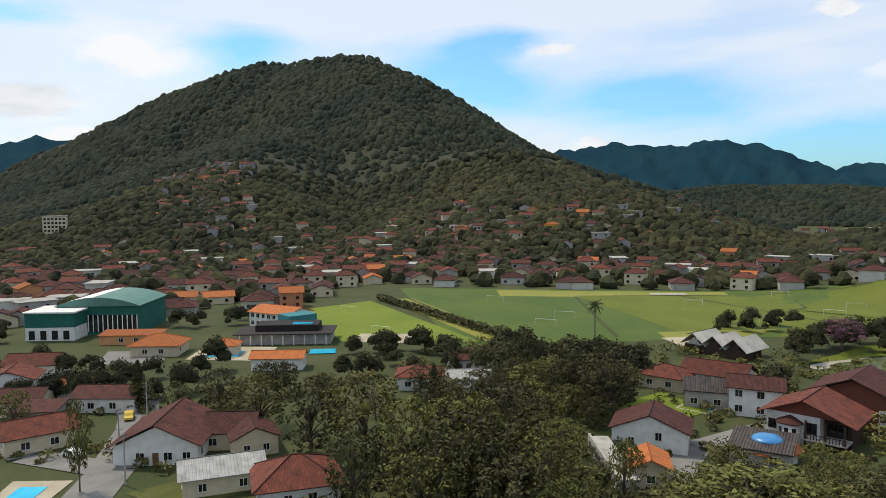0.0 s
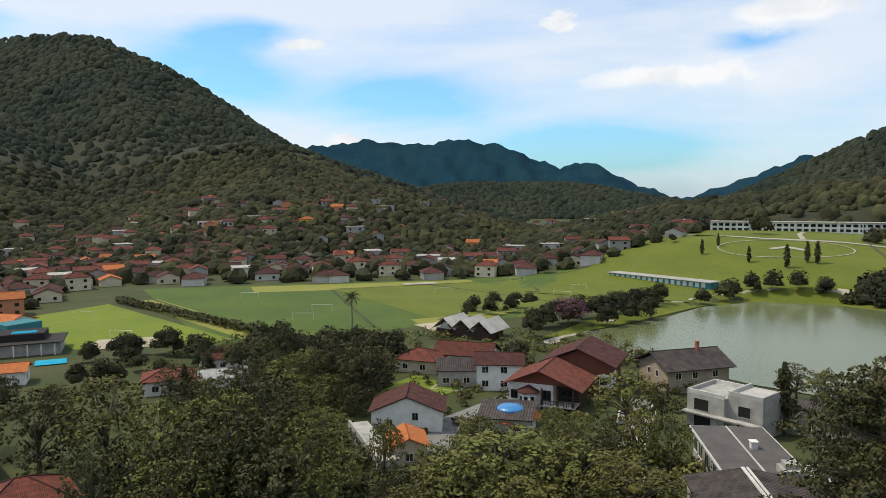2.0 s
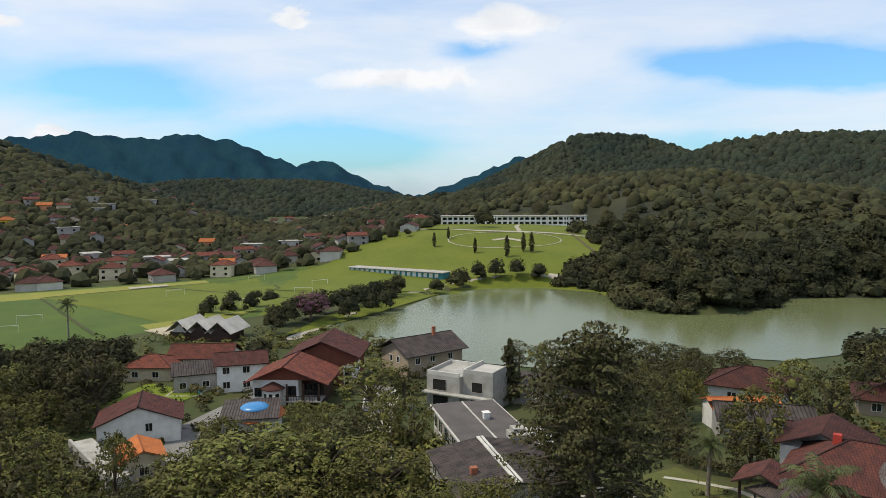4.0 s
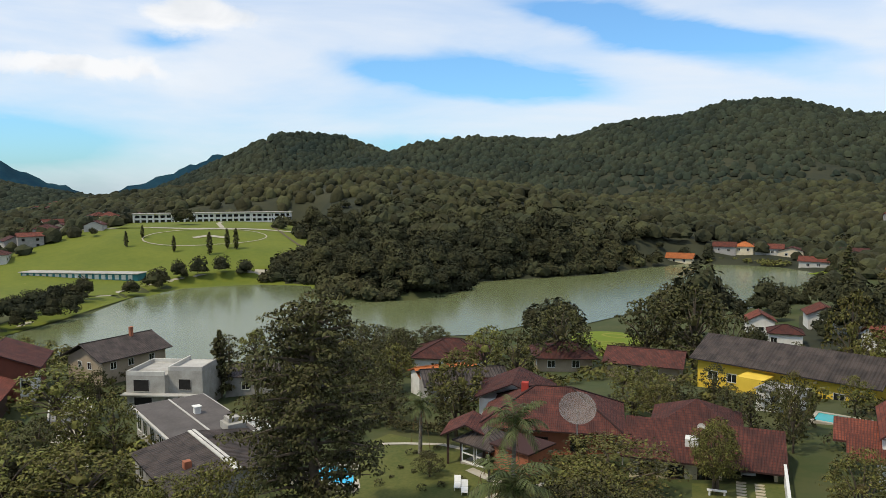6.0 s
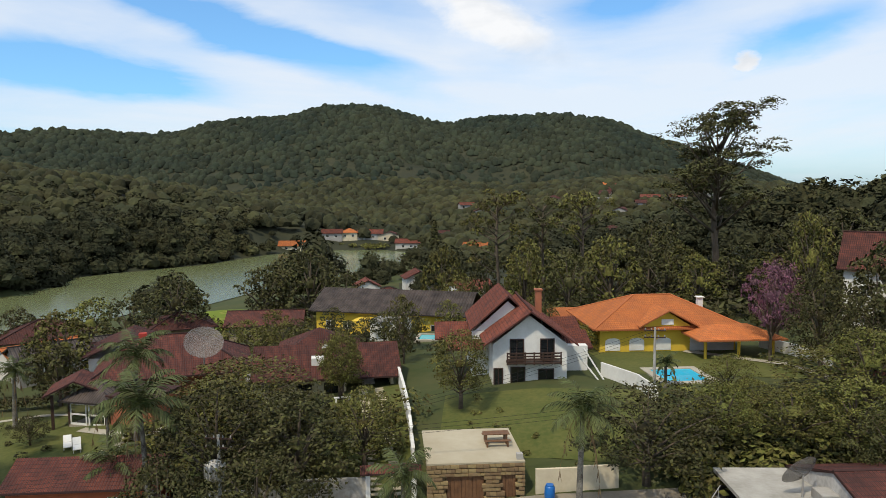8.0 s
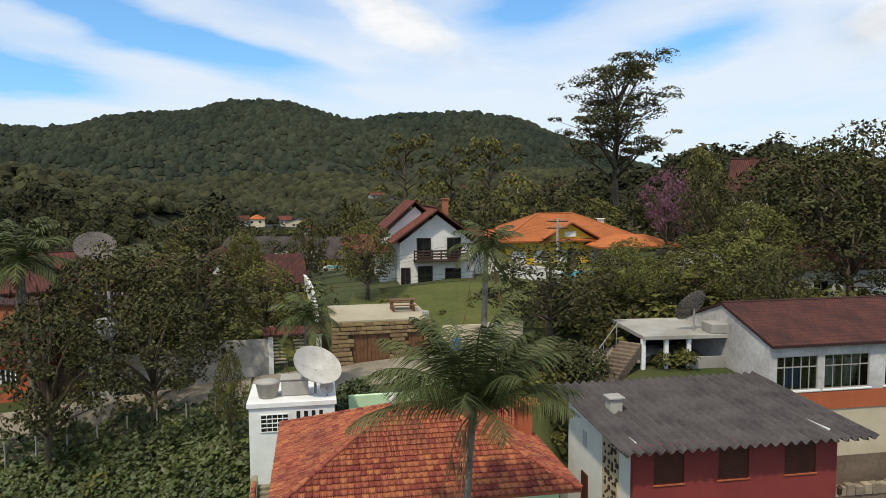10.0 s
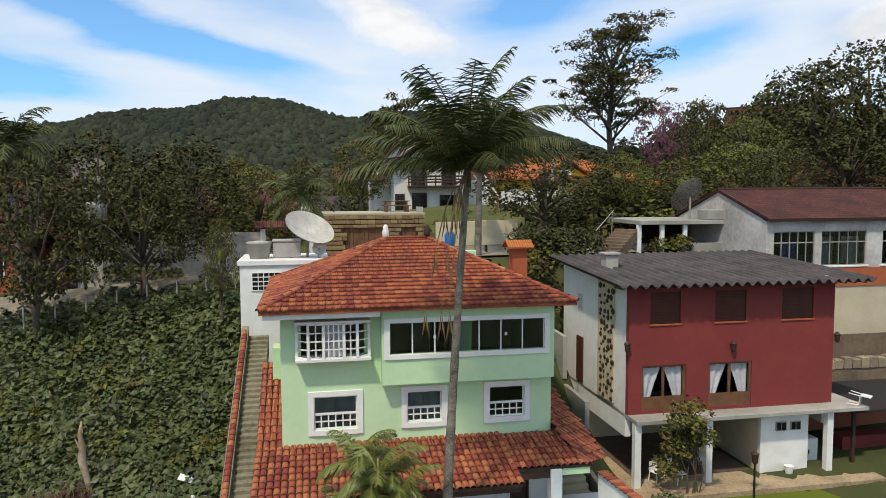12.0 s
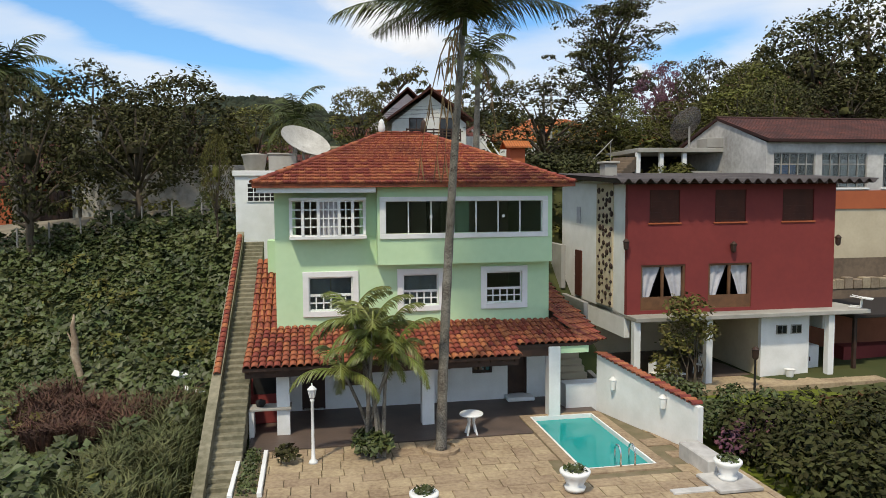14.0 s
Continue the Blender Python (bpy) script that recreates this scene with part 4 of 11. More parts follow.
house(-132.8, -132.4, 102, 9, 8, 3.0, "gable_x", 1.6, "white", "roof_orange", 0.6, wins=W2, label="low white house with an orange tiled roof")
house(-128, -120, 100, 13, 8, 3.0, "gable_x", 1.8, "white", "roof_brown", 0.6, wins=W2, label="low white house with a brown tiled roof")
house(-150.1, -156.6, 108, 12.3, 9, 3.2, "gable_x", 2.2, "white", "roof_red", 0.6, wins=W2, label="white house with a dull red roof")
house(-136, -150, 118, 11, 9, 3.2, "gable_y", 2.2, "white", "roof_red", 0.6, wins=W2, label="white house with a red gable roof")
house(-122, -136, 110, 10, 8, 3.0, "gable_x", 2.0, "cream", "roof_brown", 0.6, wins=W2, label="cream house with a dark brown roof")
house(-118, -128, 108, 8, 6, 2.6, "shed", 0.8, "grey_wall", "roof_brown", 0.5, wins=W2[:2], label="grey shed with a rusty sloping roof")
# between the trees and the lake
house(-123.2, -12.4, 80, 12.5, 9, 3.6, "gable_y", 2.8, "white", "roof_brown", 0.6, wins=((0, -3.0, 1.0, 1.0, 1.3), (0, 1.5, 2.2, 1.0, 1.3), (1, 3, 1, 1.2, 1.2)), label="white gabled house with a dark red tiled roof")
house(-147.4, 9.8, 76, 9.7, 8, 5.6, "gable_x", 1.8, "white", "roof_brown", 0.7, wins=FLOOR2, label="white two-storey house with a brown roof")
house(-139.6, 51.2, 98, 15.0, 11, 4.9, "gable_x", 3.0, "beige", "roof_dark", 1.1, wins=((0, -5, 3, 1.2, 1.3), (0, -1, 3, 1.2, 1.3), (0, 4, 3, 1.2, 1.3), (3, 4, 3, 1.1, 1.3), (3, 7, 3, 1.1, 1.3)), chimney=(3, 5, 9.6), label="beige house with a dark brown roof beside the lake")
house(-106.0, -13.6, 90, 5.5, 7, 3.0, "gable_y", 1.4, "cream", "roof_orange", 0.5, wins=((0, 0, 0.9, 1.2, 1.1),), label="small house with a bright orange roof")
house(-165.9, -6.4, 60, 10.3, 8, 3.0, "hip", 2.0, "cream", "roof_red", 0.7, wins=W2, label="low house with a red hipped roof")
house(-166.7, 4.9, 64, 13.6, 9, 3.5, "gable_x", 2.4, "white", "roof_red", 0.7, wins=W2, label="white house with a dull red tiled roof")
house(-152.0, 1.5, 82, 8.5, 7, 3.5, "shed", 1.2, "grey_wall", "roof_dark", 0.4, wins=W2[:2], label="grey house with a dark sloping roof")
house(-118, 4, 70, 9, 8, 2.8, "shed", 1.0, "grey_wall", "roof_dark", 0.4, wins=W2[:2], label="grey house with a dark sheet roof")
house(-155.9, -60.0, 100, 10, 9, 3.0, "hip", 1.8, "white", "roof_red", 0.6, wins=W2, label="white house with a crimson hipped roof")
house(-177.2, -49.7, 125, 9.5, 8, 3.0, "hip", 1.9, "white", "roof_red", 0.6, wins=W2, label="white house with an orange-red hipped roof")
house(-155.9, -48.3, 102, 10, 9, 3.0, "gable_x", 1.2, "white", "roof_grey", 0.5, wins=W2, label="white house with a pale metal roof")
# towards the lake's bend
house(-77.6, 76.4, 30, 12.5, 10, 3.0, "hip", 2.6, "white", "roof_brown", 0.8, wins=W2, label="house with a dark red hipped roof at the lake")
house(-66.5, 62.4, 60, 9.6, 5, 2.8, "gable_x", 1.0, "white", "roof_orange", 0.4, wins=W2[:2], label="low white outbuilding with an orange roof")
house(-60, 58, 48, 12, 8, 2.6, "gable_x", 1.4, "grey_wall", "roof_dark", 0.5, wins=W2[:2], label="long outbuilding with a grey roof")
house(-62.5, 92, 34, 10, 9, 2.6, "hip", 2.2, "beige", "roof_brown", 1.0, wins=W2, label="low house with a brown hipped roof")
house(-48, 93, 14, 12, 8, 2.4, "gable_x", 2.0, "beige", "roof_brown", 0.9, wins=W2, label="low cream house with a brown tiled roof")
house(-46.3, 164.3, 20, 6.5, 7, 3.5, "gable_y", 2.0, "white", "roof_red", 0.5, wins=((0, 0, 1.0, 1.2, 1.2),), label="small white house with a red roof by the lake")
house(-34.2, 177.9, 20, 8, 8, 3.5, "gable_y", 2.2, "white", "roof_red", 0.6, wins=W2[:2], label="white chalet with a red roof")
house(-15.6, 152.8, 32, 9.5, 7, 3.0, "gable_x", 2.0, "white", "roof_red", 0.6, wins=W2[:2], label="white house with a bright red roof")
house(-38.0, 152.6, 16, 7, 6, 3.0, "hip", 1.6, "white", "roof_brown", 0.5, wins=W2[:1], label="small house with a brown roof")
house(-28, 172, 26, 6, 6, 3.0, "gable_y", 1.8, "white", "roof_brown", 0.5, wins=((0, 0, 1.0, 1.2, 1.2),), label="small white gabled house")
house(-134.0, 341, 8, 20, 8, 2.6, "gable_x", 2.4, "cream", "roof_orange", 0.7, wins=FLOOR2[:2] + ((0, 6, 0.9, 1.4, 1.4), (0, -7, 0.9, 1.4, 1.4)), label="long lakeside house with an orange roof")
for i, (hx, hy, ha, hw) in enumerate(((-114, 362, 14, 11), (-105, 365, 12, 9), (-94, 368, 8, 14), (-83, 369, 6, 13), (-69, 349, 4, 13), (-44, 341, -6, 12), (-30, 309, -4, 11), (4, 318, -6, 18), (-9, 358, 0, 12), (11, 343, -6, 12), (36, 323, -10, 11), (56, 324, -12, 12), (-26, 377, 4, 12), (54, 541, -10, 14), (78, 499, -12, 13), (131, 446, -16, 13), (51, 581, -8, 14), (62, 560, -8, 12), (-56, 372, 2, 12))):
    house(hx, hy, ha, hw, 8, 3.0, ("gable_x", "hip", "gable_x", "gable_y")[i % 4], 2.2, ("dull_white", "cream")[i % 2], ("roof_red", "roof_orange", "roof_red", "roof_brown", "roof_red")[i % 5], 0.6, wins=W2[:2], label="house with a reddish tiled roof across the lake", group="houses across the lake")
# the steep roof among the trees of the slope
house(40.5, 62, -30, 11, 7, 7.2, "gable_x", 4.2, "white", "roof_brown", 0.7, z=12.2, sink=4, wins=((0, -3, 4.2, 1.2, 1.2), (0, 3, 4.2, 1.2, 1.2)), label="chalet with a steep dark red roof among the trees")


# ---- the large gabled villa before the lake ----
def gabled_villa():
    e = empty("gabled_villa", -131.4, 14.6, -2.2, 58, "large white villa with broad reddish-brown gables and a dark balcony", "house")
    Geo().box(-6.6, 0, -1.5, 2.2, 11, 5.4).ob("wall", M["white"], e)
    # dark wood colour here stands for the shade of the open undercroft
    Geo().box(2.2, 2.4, -1.5, 6.6, 11, 5.4).ob("recessed_wall", M["dark_wood"], e)
    g = Geo()
    for yy in (0.02, 10.9):
        g.face([(-6.6, yy, 5.4), (6.6, yy, 5.4), (-0.4, yy, 7.9)])
    g.ob("gable", M["salmon_dark"], e)
    for pts in ([(-8.0, -1.4, 4.9), (-0.4, -1.4, 8.1), (-0.4, 12.0, 8.1), (-8.0, 12.0, 4.9)], [(-0.4, -1.4, 8.1), (8.2, -1.4, 4.7), (8.2, 12.0, 4.7), (-0.4, 12.0, 8.1)]):
        top = [Vector(p) for p in pts]
        u = (top[3] - top[0]).normalized()
        v = (top[1] - top[0]).normalized()
        r = Geo()
        r.face([p + Vector((0, 0, 0.2)) for p in top], [((p - top[0]).dot(u), (p - top[0]).dot(v)) for p in top])
        r.face([p for p in reversed(top)])
        for i in range(4):
            r.face([top[i], top[(i + 1) % 4], top[(i + 1) % 4] + Vector((0, 0, 0.2)), top[i] + Vector((0, 0, 0.2))], [(0.01, 0.01)] * 4)
        r.ob("roof", M["roof_red"], e)
    Geo().tube([(-0.4, -1.4, 8.3), (-0.4, 12.0, 8.3)], [0.14, 0.14], 6).ob("ridge_cap", M["roof_red"], e)
    # round bay with a conical roof
    bay = Geo().lathe([(1.75, -1.5), (1.75, 4.0)], -2.6, -0.3, 20).ob("round_bay", M["white"], e, smooth=True)
    Geo().lathe([(2.3, 3.9), (2.3, 4.05), (0.05, 5.2)], -2.6, -0.3, 20).ob("bay_roof", M["roof_red"], bay)
    for w in (-130, -90, -50):
        o = Geo().box(-0.35, -0.06, 2.2, 0.35, 0.03, 3.2, 0.01).ob("bay_window", M["pane"], bay)
        o.matrix_local = pose(-2.6 + 1.76 * math.cos(radians(w)), -0.3 + 1.76 * math.sin(radians(w)), 0, 0, 0, w + 90)
    for a, z, ww, hh in ((-5.6, 2.3, 1.2, 1.5), (0.9, 2.3, 1.5, 1.9), (-5.4, -0.6, 1.2, 1.2)):
        window_part(e, a, -0.01, z, ww, hh, 0, M["dark_wood"], M["pane"], 1)
    Geo().box(0.0, -1.6, 1.55, 6.8, 2.4, 1.8, 0.02).ob("balcony_floor", M["dull_white"], e)
    for k in range(14):
        Geo().box(0.1 + k * 0.5, -1.58, 1.8, 0.2 + k * 0.5, -1.5, 2.7).ob("baluster", M["dark_wood"], e)
    Geo().box(0.0, -1.62, 2.7, 6.8, -1.46, 2.82, 0.01).ob("balcony_rail", M["dark_wood"], e)
    for a in (0.3, 3.4, 6.4):
        Geo().box(a - 0.16, -1.5, -1.5, a + 0.16, -1.18, 5.0).ob("post", M["dark_wood"], e)
    for a in (2.9, 4.6):
        Geo().box(a, 2.3, 1.9, a + 1.3, 2.42, 4.1).ob("glazed_door", M["pane"], e)
    r = empty("rear_villa", -143.0, 25.6, -2.2, 58, "tall rear house under a wide brown tiled gable", "house")
    Geo().box(-6.5, 0, -1.5, 7.0, 12, 6.3).ob("wall", M["salmon_dark"], r)
    Geo().box(4.6, -0.06, -1.5, 7.06, 6, 4.4).ob("white_corner", M["white"], r)
    for yy in (0.0, 12.0):
        Geo().face([(-6.5, yy, 6.3), (7.0, yy, 6.3), (0.2, yy, 9.2)]).ob("gable", M["salmon_dark"], r)
    o = roof_geo(13.5, 12, 6.2, "gable_y", 3.4, 1.4, 0.2).ob("roof", M["roof_brown"], r)
    o.matrix_local = pose(0.25, 0, 0)
    cap_tiles(13.5, 12, 6.2, "gable_y", 3.4, 1.4, M["roof_brown"], r)
    for a, z in ((-4, 3.0), (0, 3.0), (5.6, 2.4), (5.6, -0.6)):
        window_part(r, a, -0.08, z, 1.3, 1.4, 0, M["dark_wood"], M["pane"], 1)


def domed_pavilion():
    e = empty("pool_pavilion", -122.5, 6.2, -2.0, 20, "low orange-roofed pavilion with a blue domed top", "pavilion")
    Geo().lathe([(4.6, -1.0), (4.6, 2.4)], n=8).ob("wall", M["white"], e)
    Geo().lathe([(5.6, 2.35), (5.6, 2.5), (2.6, 3.5)], n=8).ob("roof", M["roof_orange_plain"], e)
    Geo().lathe([(2.6, 3.45), (2.5, 3.75), (1.9, 4.1), (0.9, 4.3), (0.05, 4.36)], n=20).ob("dome", M["blue_tile"], e, smooth=True)


M["salmon_dark"] = mat("brick_red_plaster", (0.20, 0.065, 0.04), (0.15, 0.05, 0.033), scale=0.6, rough=0.9, fine=0.4)
M["roof_orange_plain"] = mat("orange_tiles_worn", (0.46, 0.14, 0.045), (0.34, 0.10, 0.038), scale=1.2, rough=0.85, bump=0.6, bscale=6, fine=0.7)
gabled_villa()
domed_pavilion()
# driveway between white kerbs
drape("driveway", [(-118.5, 24.8), (-116.4, 27.4), (-133.5, 38.2), (-139.0, 34.4)], M["asphalt"], 0.16, 3, "grey driveway between the gardens", "driveway")
for p, q_ in (((-118.5, 24.6), (-139.4, 34.2)), ((-116.2, 27.6), (-133.4, 38.6))):
    k_ = empty("kerb", *p, gz(*p), math.degrees(math.atan2(q_[1] - p[1], q_[0] - p[0])), "pale kerb wall along the driveway", "kerb", kind="structure")
    L_ = math.hypot(q_[0] - p[0], q_[1] - p[1])
    for i in range(8):
        c_ = (p[0] + (q_[0] - p[0]) * (i + 0.5) / 8, p[1] + (q_[1] - p[1]) * (i + 0.5) / 8)
        Geo().box(L_ * i / 8, -0.15, gz(*c_) - gz(*p) - 0.6, L_ * (i + 1) / 8, 0.15, gz(*c_) - gz(*p) + 0.55, 0.02).ob("panel", M["dull_white"], k_)
# the long wall with openings beside the lane
lw_ = empty("lane_wall", -122.0, -22.6, -2.1, math.degrees(math.atan2(4.0, 19.0)), "long grey terrace wall with square openings", "wall", kind="structure")
pierced(Geo(), 0, 19.4, -1.0, 3.2, 0, 0.4, [(1.0 + 2.3 * k, 2.4 + 2.3 * k, 0.9, 2.3) for k in range(8)]).ob("wall", M["grey_wall"], lw_)
Geo().box(0, 0.4, -1.0, 19.4, 3.4, 2.7).ob("terrace", M["concrete"], lw_)

# ---- flat-roofed villas by the lake ----
def concrete_house():
    e = empty("concrete_house", -106.0, 37.3, gz(-106, 37.3), 32, "unfinished grey concrete house with flat roofs", "house")
    Geo().box(-6.2, 0, -2, 0.4, 9, 6.0).ob("wall", M["concrete"], e)
    Geo().box(0.4, 1.2, -2, 6.2, 9, 6.6).ob("wall", M["concrete"], e)
    Geo().box(-6.6, -1.2, 2.9, 6.6, 0.2, 3.15, 0.03).ob("canopy", M["concrete"], e)
    for n, b in (("parapet", (-6.2, 0.0, 6.0, -5.9, 9, 6.7)), ("parapet", (-5.9, 0.0, 6.0, 0.3, 0.3, 6.7)), ("parapet", (-5.9, 8.7, 6.0, 0.3, 9, 6.7)), ("parapet", (0.4, 1.2, 6.6, 0.7, 9, 7.3)), ("parapet", (0.7, 1.2, 6.6, 6.2, 1.5, 7.3)), ("parapet", (5.9, 1.5, 6.6, 6.2, 9, 7.3))):
        Geo().box(*b, 0.02).ob(n, M["dull_white"], e)
    Geo().box(-5.9, 0.3, 6.0, 0.3, 8.7, 6.05).ob("roof_deck", M["concrete"], e)
    Geo().box(0.7, 1.5, 6.6, 5.9, 9, 6.65).ob("roof_deck", M["dull_white"], e)
    # near-black panes paint the shade inside the open windows
    for a, y, s, w, h in ((-3.6, 0, 3.4, 2.6, 1.9), (3.2, 1.2, 3.5, 2.0, 1.7), (-3.4, 0, 0.2, 3.0, 2.2), (3.2, 1.2, 0.2, 2.4, 2.2)):
        window_part(e, a, y - 0.01, s, w, h, 0, M["concrete"], M["dark"], 0)


def low_villa():
    e = empty("low_villa", -87.0, 25.0, 2.0, -15, "low modern house with a dark flat roof", "house")
    Geo().box(-10, 0, -3, 10, 9.4, 3.2).ob("wall", M["grey_wall"], e)
    Geo().box(-10.6, -0.6, 3.2, 10.6, 10.0, 3.5, 0.04).ob("fascia", M["dull_white"], e)
    Geo().box(-10.3, -0.3, 3.5, 10.3, 9.7, 3.57).ob("roof", M["roof_slab"], e)
    Geo().box(-10.2, 4.5, 3.57, 10.2, 4.75, 3.66).ob("roof_joint", M["dull_white"], e)
    Geo().box(-1.6, 5.4, 3.55, -0.7, 6.2, 4.5, 0.03).box(-1.75, 5.25, 4.5, -0.55, 6.35, 4.62, 0.02).ob("chimney", M["white"], e)
    Geo().box(6.6, 6.2, 3.55, 9.4, 8.6, 4.5, 0.03).box(6.9, 6.6, 4.5, 8.6, 8.2, 5.1, 0.03).ob("water_tank", M["concrete"], e)
    for a in (-8.2, -5.4, -2.0, 2.4, 6.5):
        window_part(e, a, -0.01, 0.5, 1.9, 1.9)
    for k in range(16):
        Geo().box(3.2 + k * 0.42, 10.0, 3.1, 3.34 + k * 0.42, 12.6, 3.28).ob("pergola_beam", M["white"], e)
    for a in (3.3, 9.6):
        Geo().box(a - 0.1, 12.3, -2, a + 0.1, 12.5, 3.1).ob("pergola_post", M["white"], e)
    f = house(-71.8, 15.6, -15, 14.5, 13.5, 2.6, "gable_x", 1.2, "grey_wall", "roof_dark", 0.5, wins=((0, -4.5, 0.7, 1.6, 1.3), (0, 0, 0.7, 1.6, 1.3), (0, 4.5, 0.7, 1.6, 1.3), (3, 4, 0.7, 1.4, 1.2)), label="low wing with a dark ribbed sheet roof")
    Geo().box(-7.7, 6.3, 3.88, 7.7, 7.2, 4.05, 0.02).ob("ridge_strip", M["dull_white"], f, "pale ridge strip")
    Geo().box(2.0, 2.6, 2.6, 2.8, 3.4, 4.1, 0.03).ob("chimney", M["brick_wall"], f)


M["roof_slab"] = mat("dark_felt_roof", (0.075, 0.066, 0.060), (0.115, 0.10, 0.092), scale=0.35, rough=0.9, bump=0.3, fine=0.5)
concrete_house()
low_villa()
house(-100, 52, 40, 12, 6, 3.0, "shed", 0.8, "grey_wall", "roof_dark", 0.4, wins=W2[:2], label="low shed with a dark roof")


# ---- sports club ----
def sports_hall():
    e = empty("sports_hall", -205, -178, -2.2, 104, "large green sports hall with a white curved roof", "building")
    Geo().box(-13, 0, -1, 13, 26, 9.5).ob("wall", mat("green_cladding", (0.02, 0.13, 0.10), (0.015, 0.10, 0.075), scale=0.3), e)
    g = Geo()
    for k in range(10):
        a0, a1 = -13.6 + 27.2 * k / 10, -13.6 + 27.2 * (k + 1) / 10
        z0, z1 = 9.5 + 2.8 * (1 - (a0 / 13.6) ** 2), 9.5 + 2.8 * (1 - (a1 / 13.6) ** 2)
        g.face([(a0, -0.6, z0), (a1, -0.6, z1), (a1, 26.6, z1), (a0, 26.6, z0)])
        g.face([(a0, -0.6, 9.4), (a1, -0.6, 9.4), (a1, -0.6, z1), (a0, -0.6, z0)])
    g.ob("roof", mat("green_roof_sheet", (0.10, 0.22, 0.18), (0.075, 0.17, 0.14), scale=0.3, rough=0.6), e)
    g = Geo()
    for k in range(3):
        a0, a1 = -9.5 + 2.7 * k, -9.5 + 2.7 * (k + 1)
        z0, z1 = 9.56 + 2.8 * (1 - (a0 / 13.6) ** 2), 9.56 + 2.8 * (1 - (a1 / 13.6) ** 2)
        g.face([(a0, -0.62, z0), (a1, -0.62, z1), (a1, 26.6, z1), (a0, 26.6, z0)])
    g.ob("roof_light", M["white"], e, "white translucent strip of the roof")
    for k in range(17):
        Geo().box(-12.6 + k * 1.55, -0.15, 1.0, -12.3 + k * 1.55, 0.0, 6.5).ob("post", M["white"], e)
    Geo().box(-12.6, -0.03, 1.0, 12.6, 0.005, 6.5).ob("glazing", M["pane"], e)
    f = empty("sports_hall_wing", -193.6, -186, -2.2, 104, "green and white hall wing with a pale roof", "building")
    Geo().box(-8, 0, -1, 7, 14, 4.2).ob("wall", M["white"], f)
    Geo().box(-8, -0.1, 4.2, 7, 14, 8.6).ob("upper_wall", bpy.data.materials["green_cladding"], f)
    Geo().box(-8.5, -0.6, 8.6, 7.5, 14.5, 9.1, 0.05).ob("roof", M["white"], f)
    for a in (-6, -2.5, 1, 4.5):
        Geo().box(a - 0.9, -0.12, 0.4, a + 0.9, 0.01, 3.2).ob("window", M["pane"], f)


def club_house():
    e = house(-225.1, -128.1, 70, 18, 12, 5.0, "gable_x", 2.0, "white", "roof_orange", 0.6, wins=tuple((0, -7.5 + 2.5 * k, s, 1.3, 1.3) for k in range(7) for s in (0.8, 3.3)), label="long white club building with an orange roof")
    t = empty("court_wall", -218.5, -113, -2.2, 140, "flat teal painted court building", "building")
    Geo().box(-5, 0, -1, 5, 8, 6, 0.05).ob("wall", mat("teal_paint", (0.05, 0.20, 0.22), (0.04, 0.16, 0.18), scale=0.4), t)
    f = empty("club_pavilion", -200, -111.8, -2.2, 104, "low club pavilion with dark stepped roofs", "building")
    Geo().box(-14, 0, -1, 14, 12, 3.2).ob("wall", M["grey_wall"], f)
    Geo().box(-14.8, -1.5, 3.2, 14.8, 13, 3.5, 0.05).ob("roof", M["roof_dark"], f)
    Geo().box(-9, 3, 3.5, 10, 12, 5.4, 0.05).ob("upper_roof", M["roof_dark"], f)
    Geo().box(2, 4, 5.4, 8, 7, 5.6).ob("awning", M["pool_blue"], f)
    for k in range(9):
        Geo().box(-13 + k * 3.2, -1.3, -0.5, -12.7 + k * 3.2, -1.0, 3.2).ob("post", M["white"], f)
    house(-168.6, -100.1, 103, 13, 6, 3.0, "gable_x", 1.5, "white", "roof_orange", 0.6, wins=W2, label="low white changing house with an orange roof")
    house(-178.0, -140.8, 103, 13, 10, 3.0, "hip", 2.6, "cream", "roof_orange", 0.9, wins=W2, label="open kiosk with a wide orange hipped roof")
    house(-192, -158, 103, 18, 6, 2.8, "shed", 0.8, "salmon", "roof_orange", 0.4, wins=W2, label="low orange stand beside the courts")
    house(-182, -122, 103, 7, 6, 2.8, "hip", 1.6, "cream", "roof_orange", 0.6, wins=W2[:1], label="small kiosk with an orange roof")
    drape("pool_deck", [(-176, -130), (-178, -108), (-196, -112), (-194, -134)], M["sand"], 0.1, 8, "pale paved pool terrace", "terrace")
    drape("tennis_court", [(-166, -150), (-172, -134), (-186, -142), (-182, -158)], M["asphalt"], 0.1, 8, "grey hard court", "court")
    for ring, lab in (([(-179, -126), (-181, -117), (-189, -119), (-187, -128)], "bright blue club swimming pool"), ([(-188, -99), (-190, -92), (-196, -94), (-194, -101)], "small turquoise club pool")):
        drape("pool", ring, M["pool_blue"], 0.25, 6, lab, "pool")


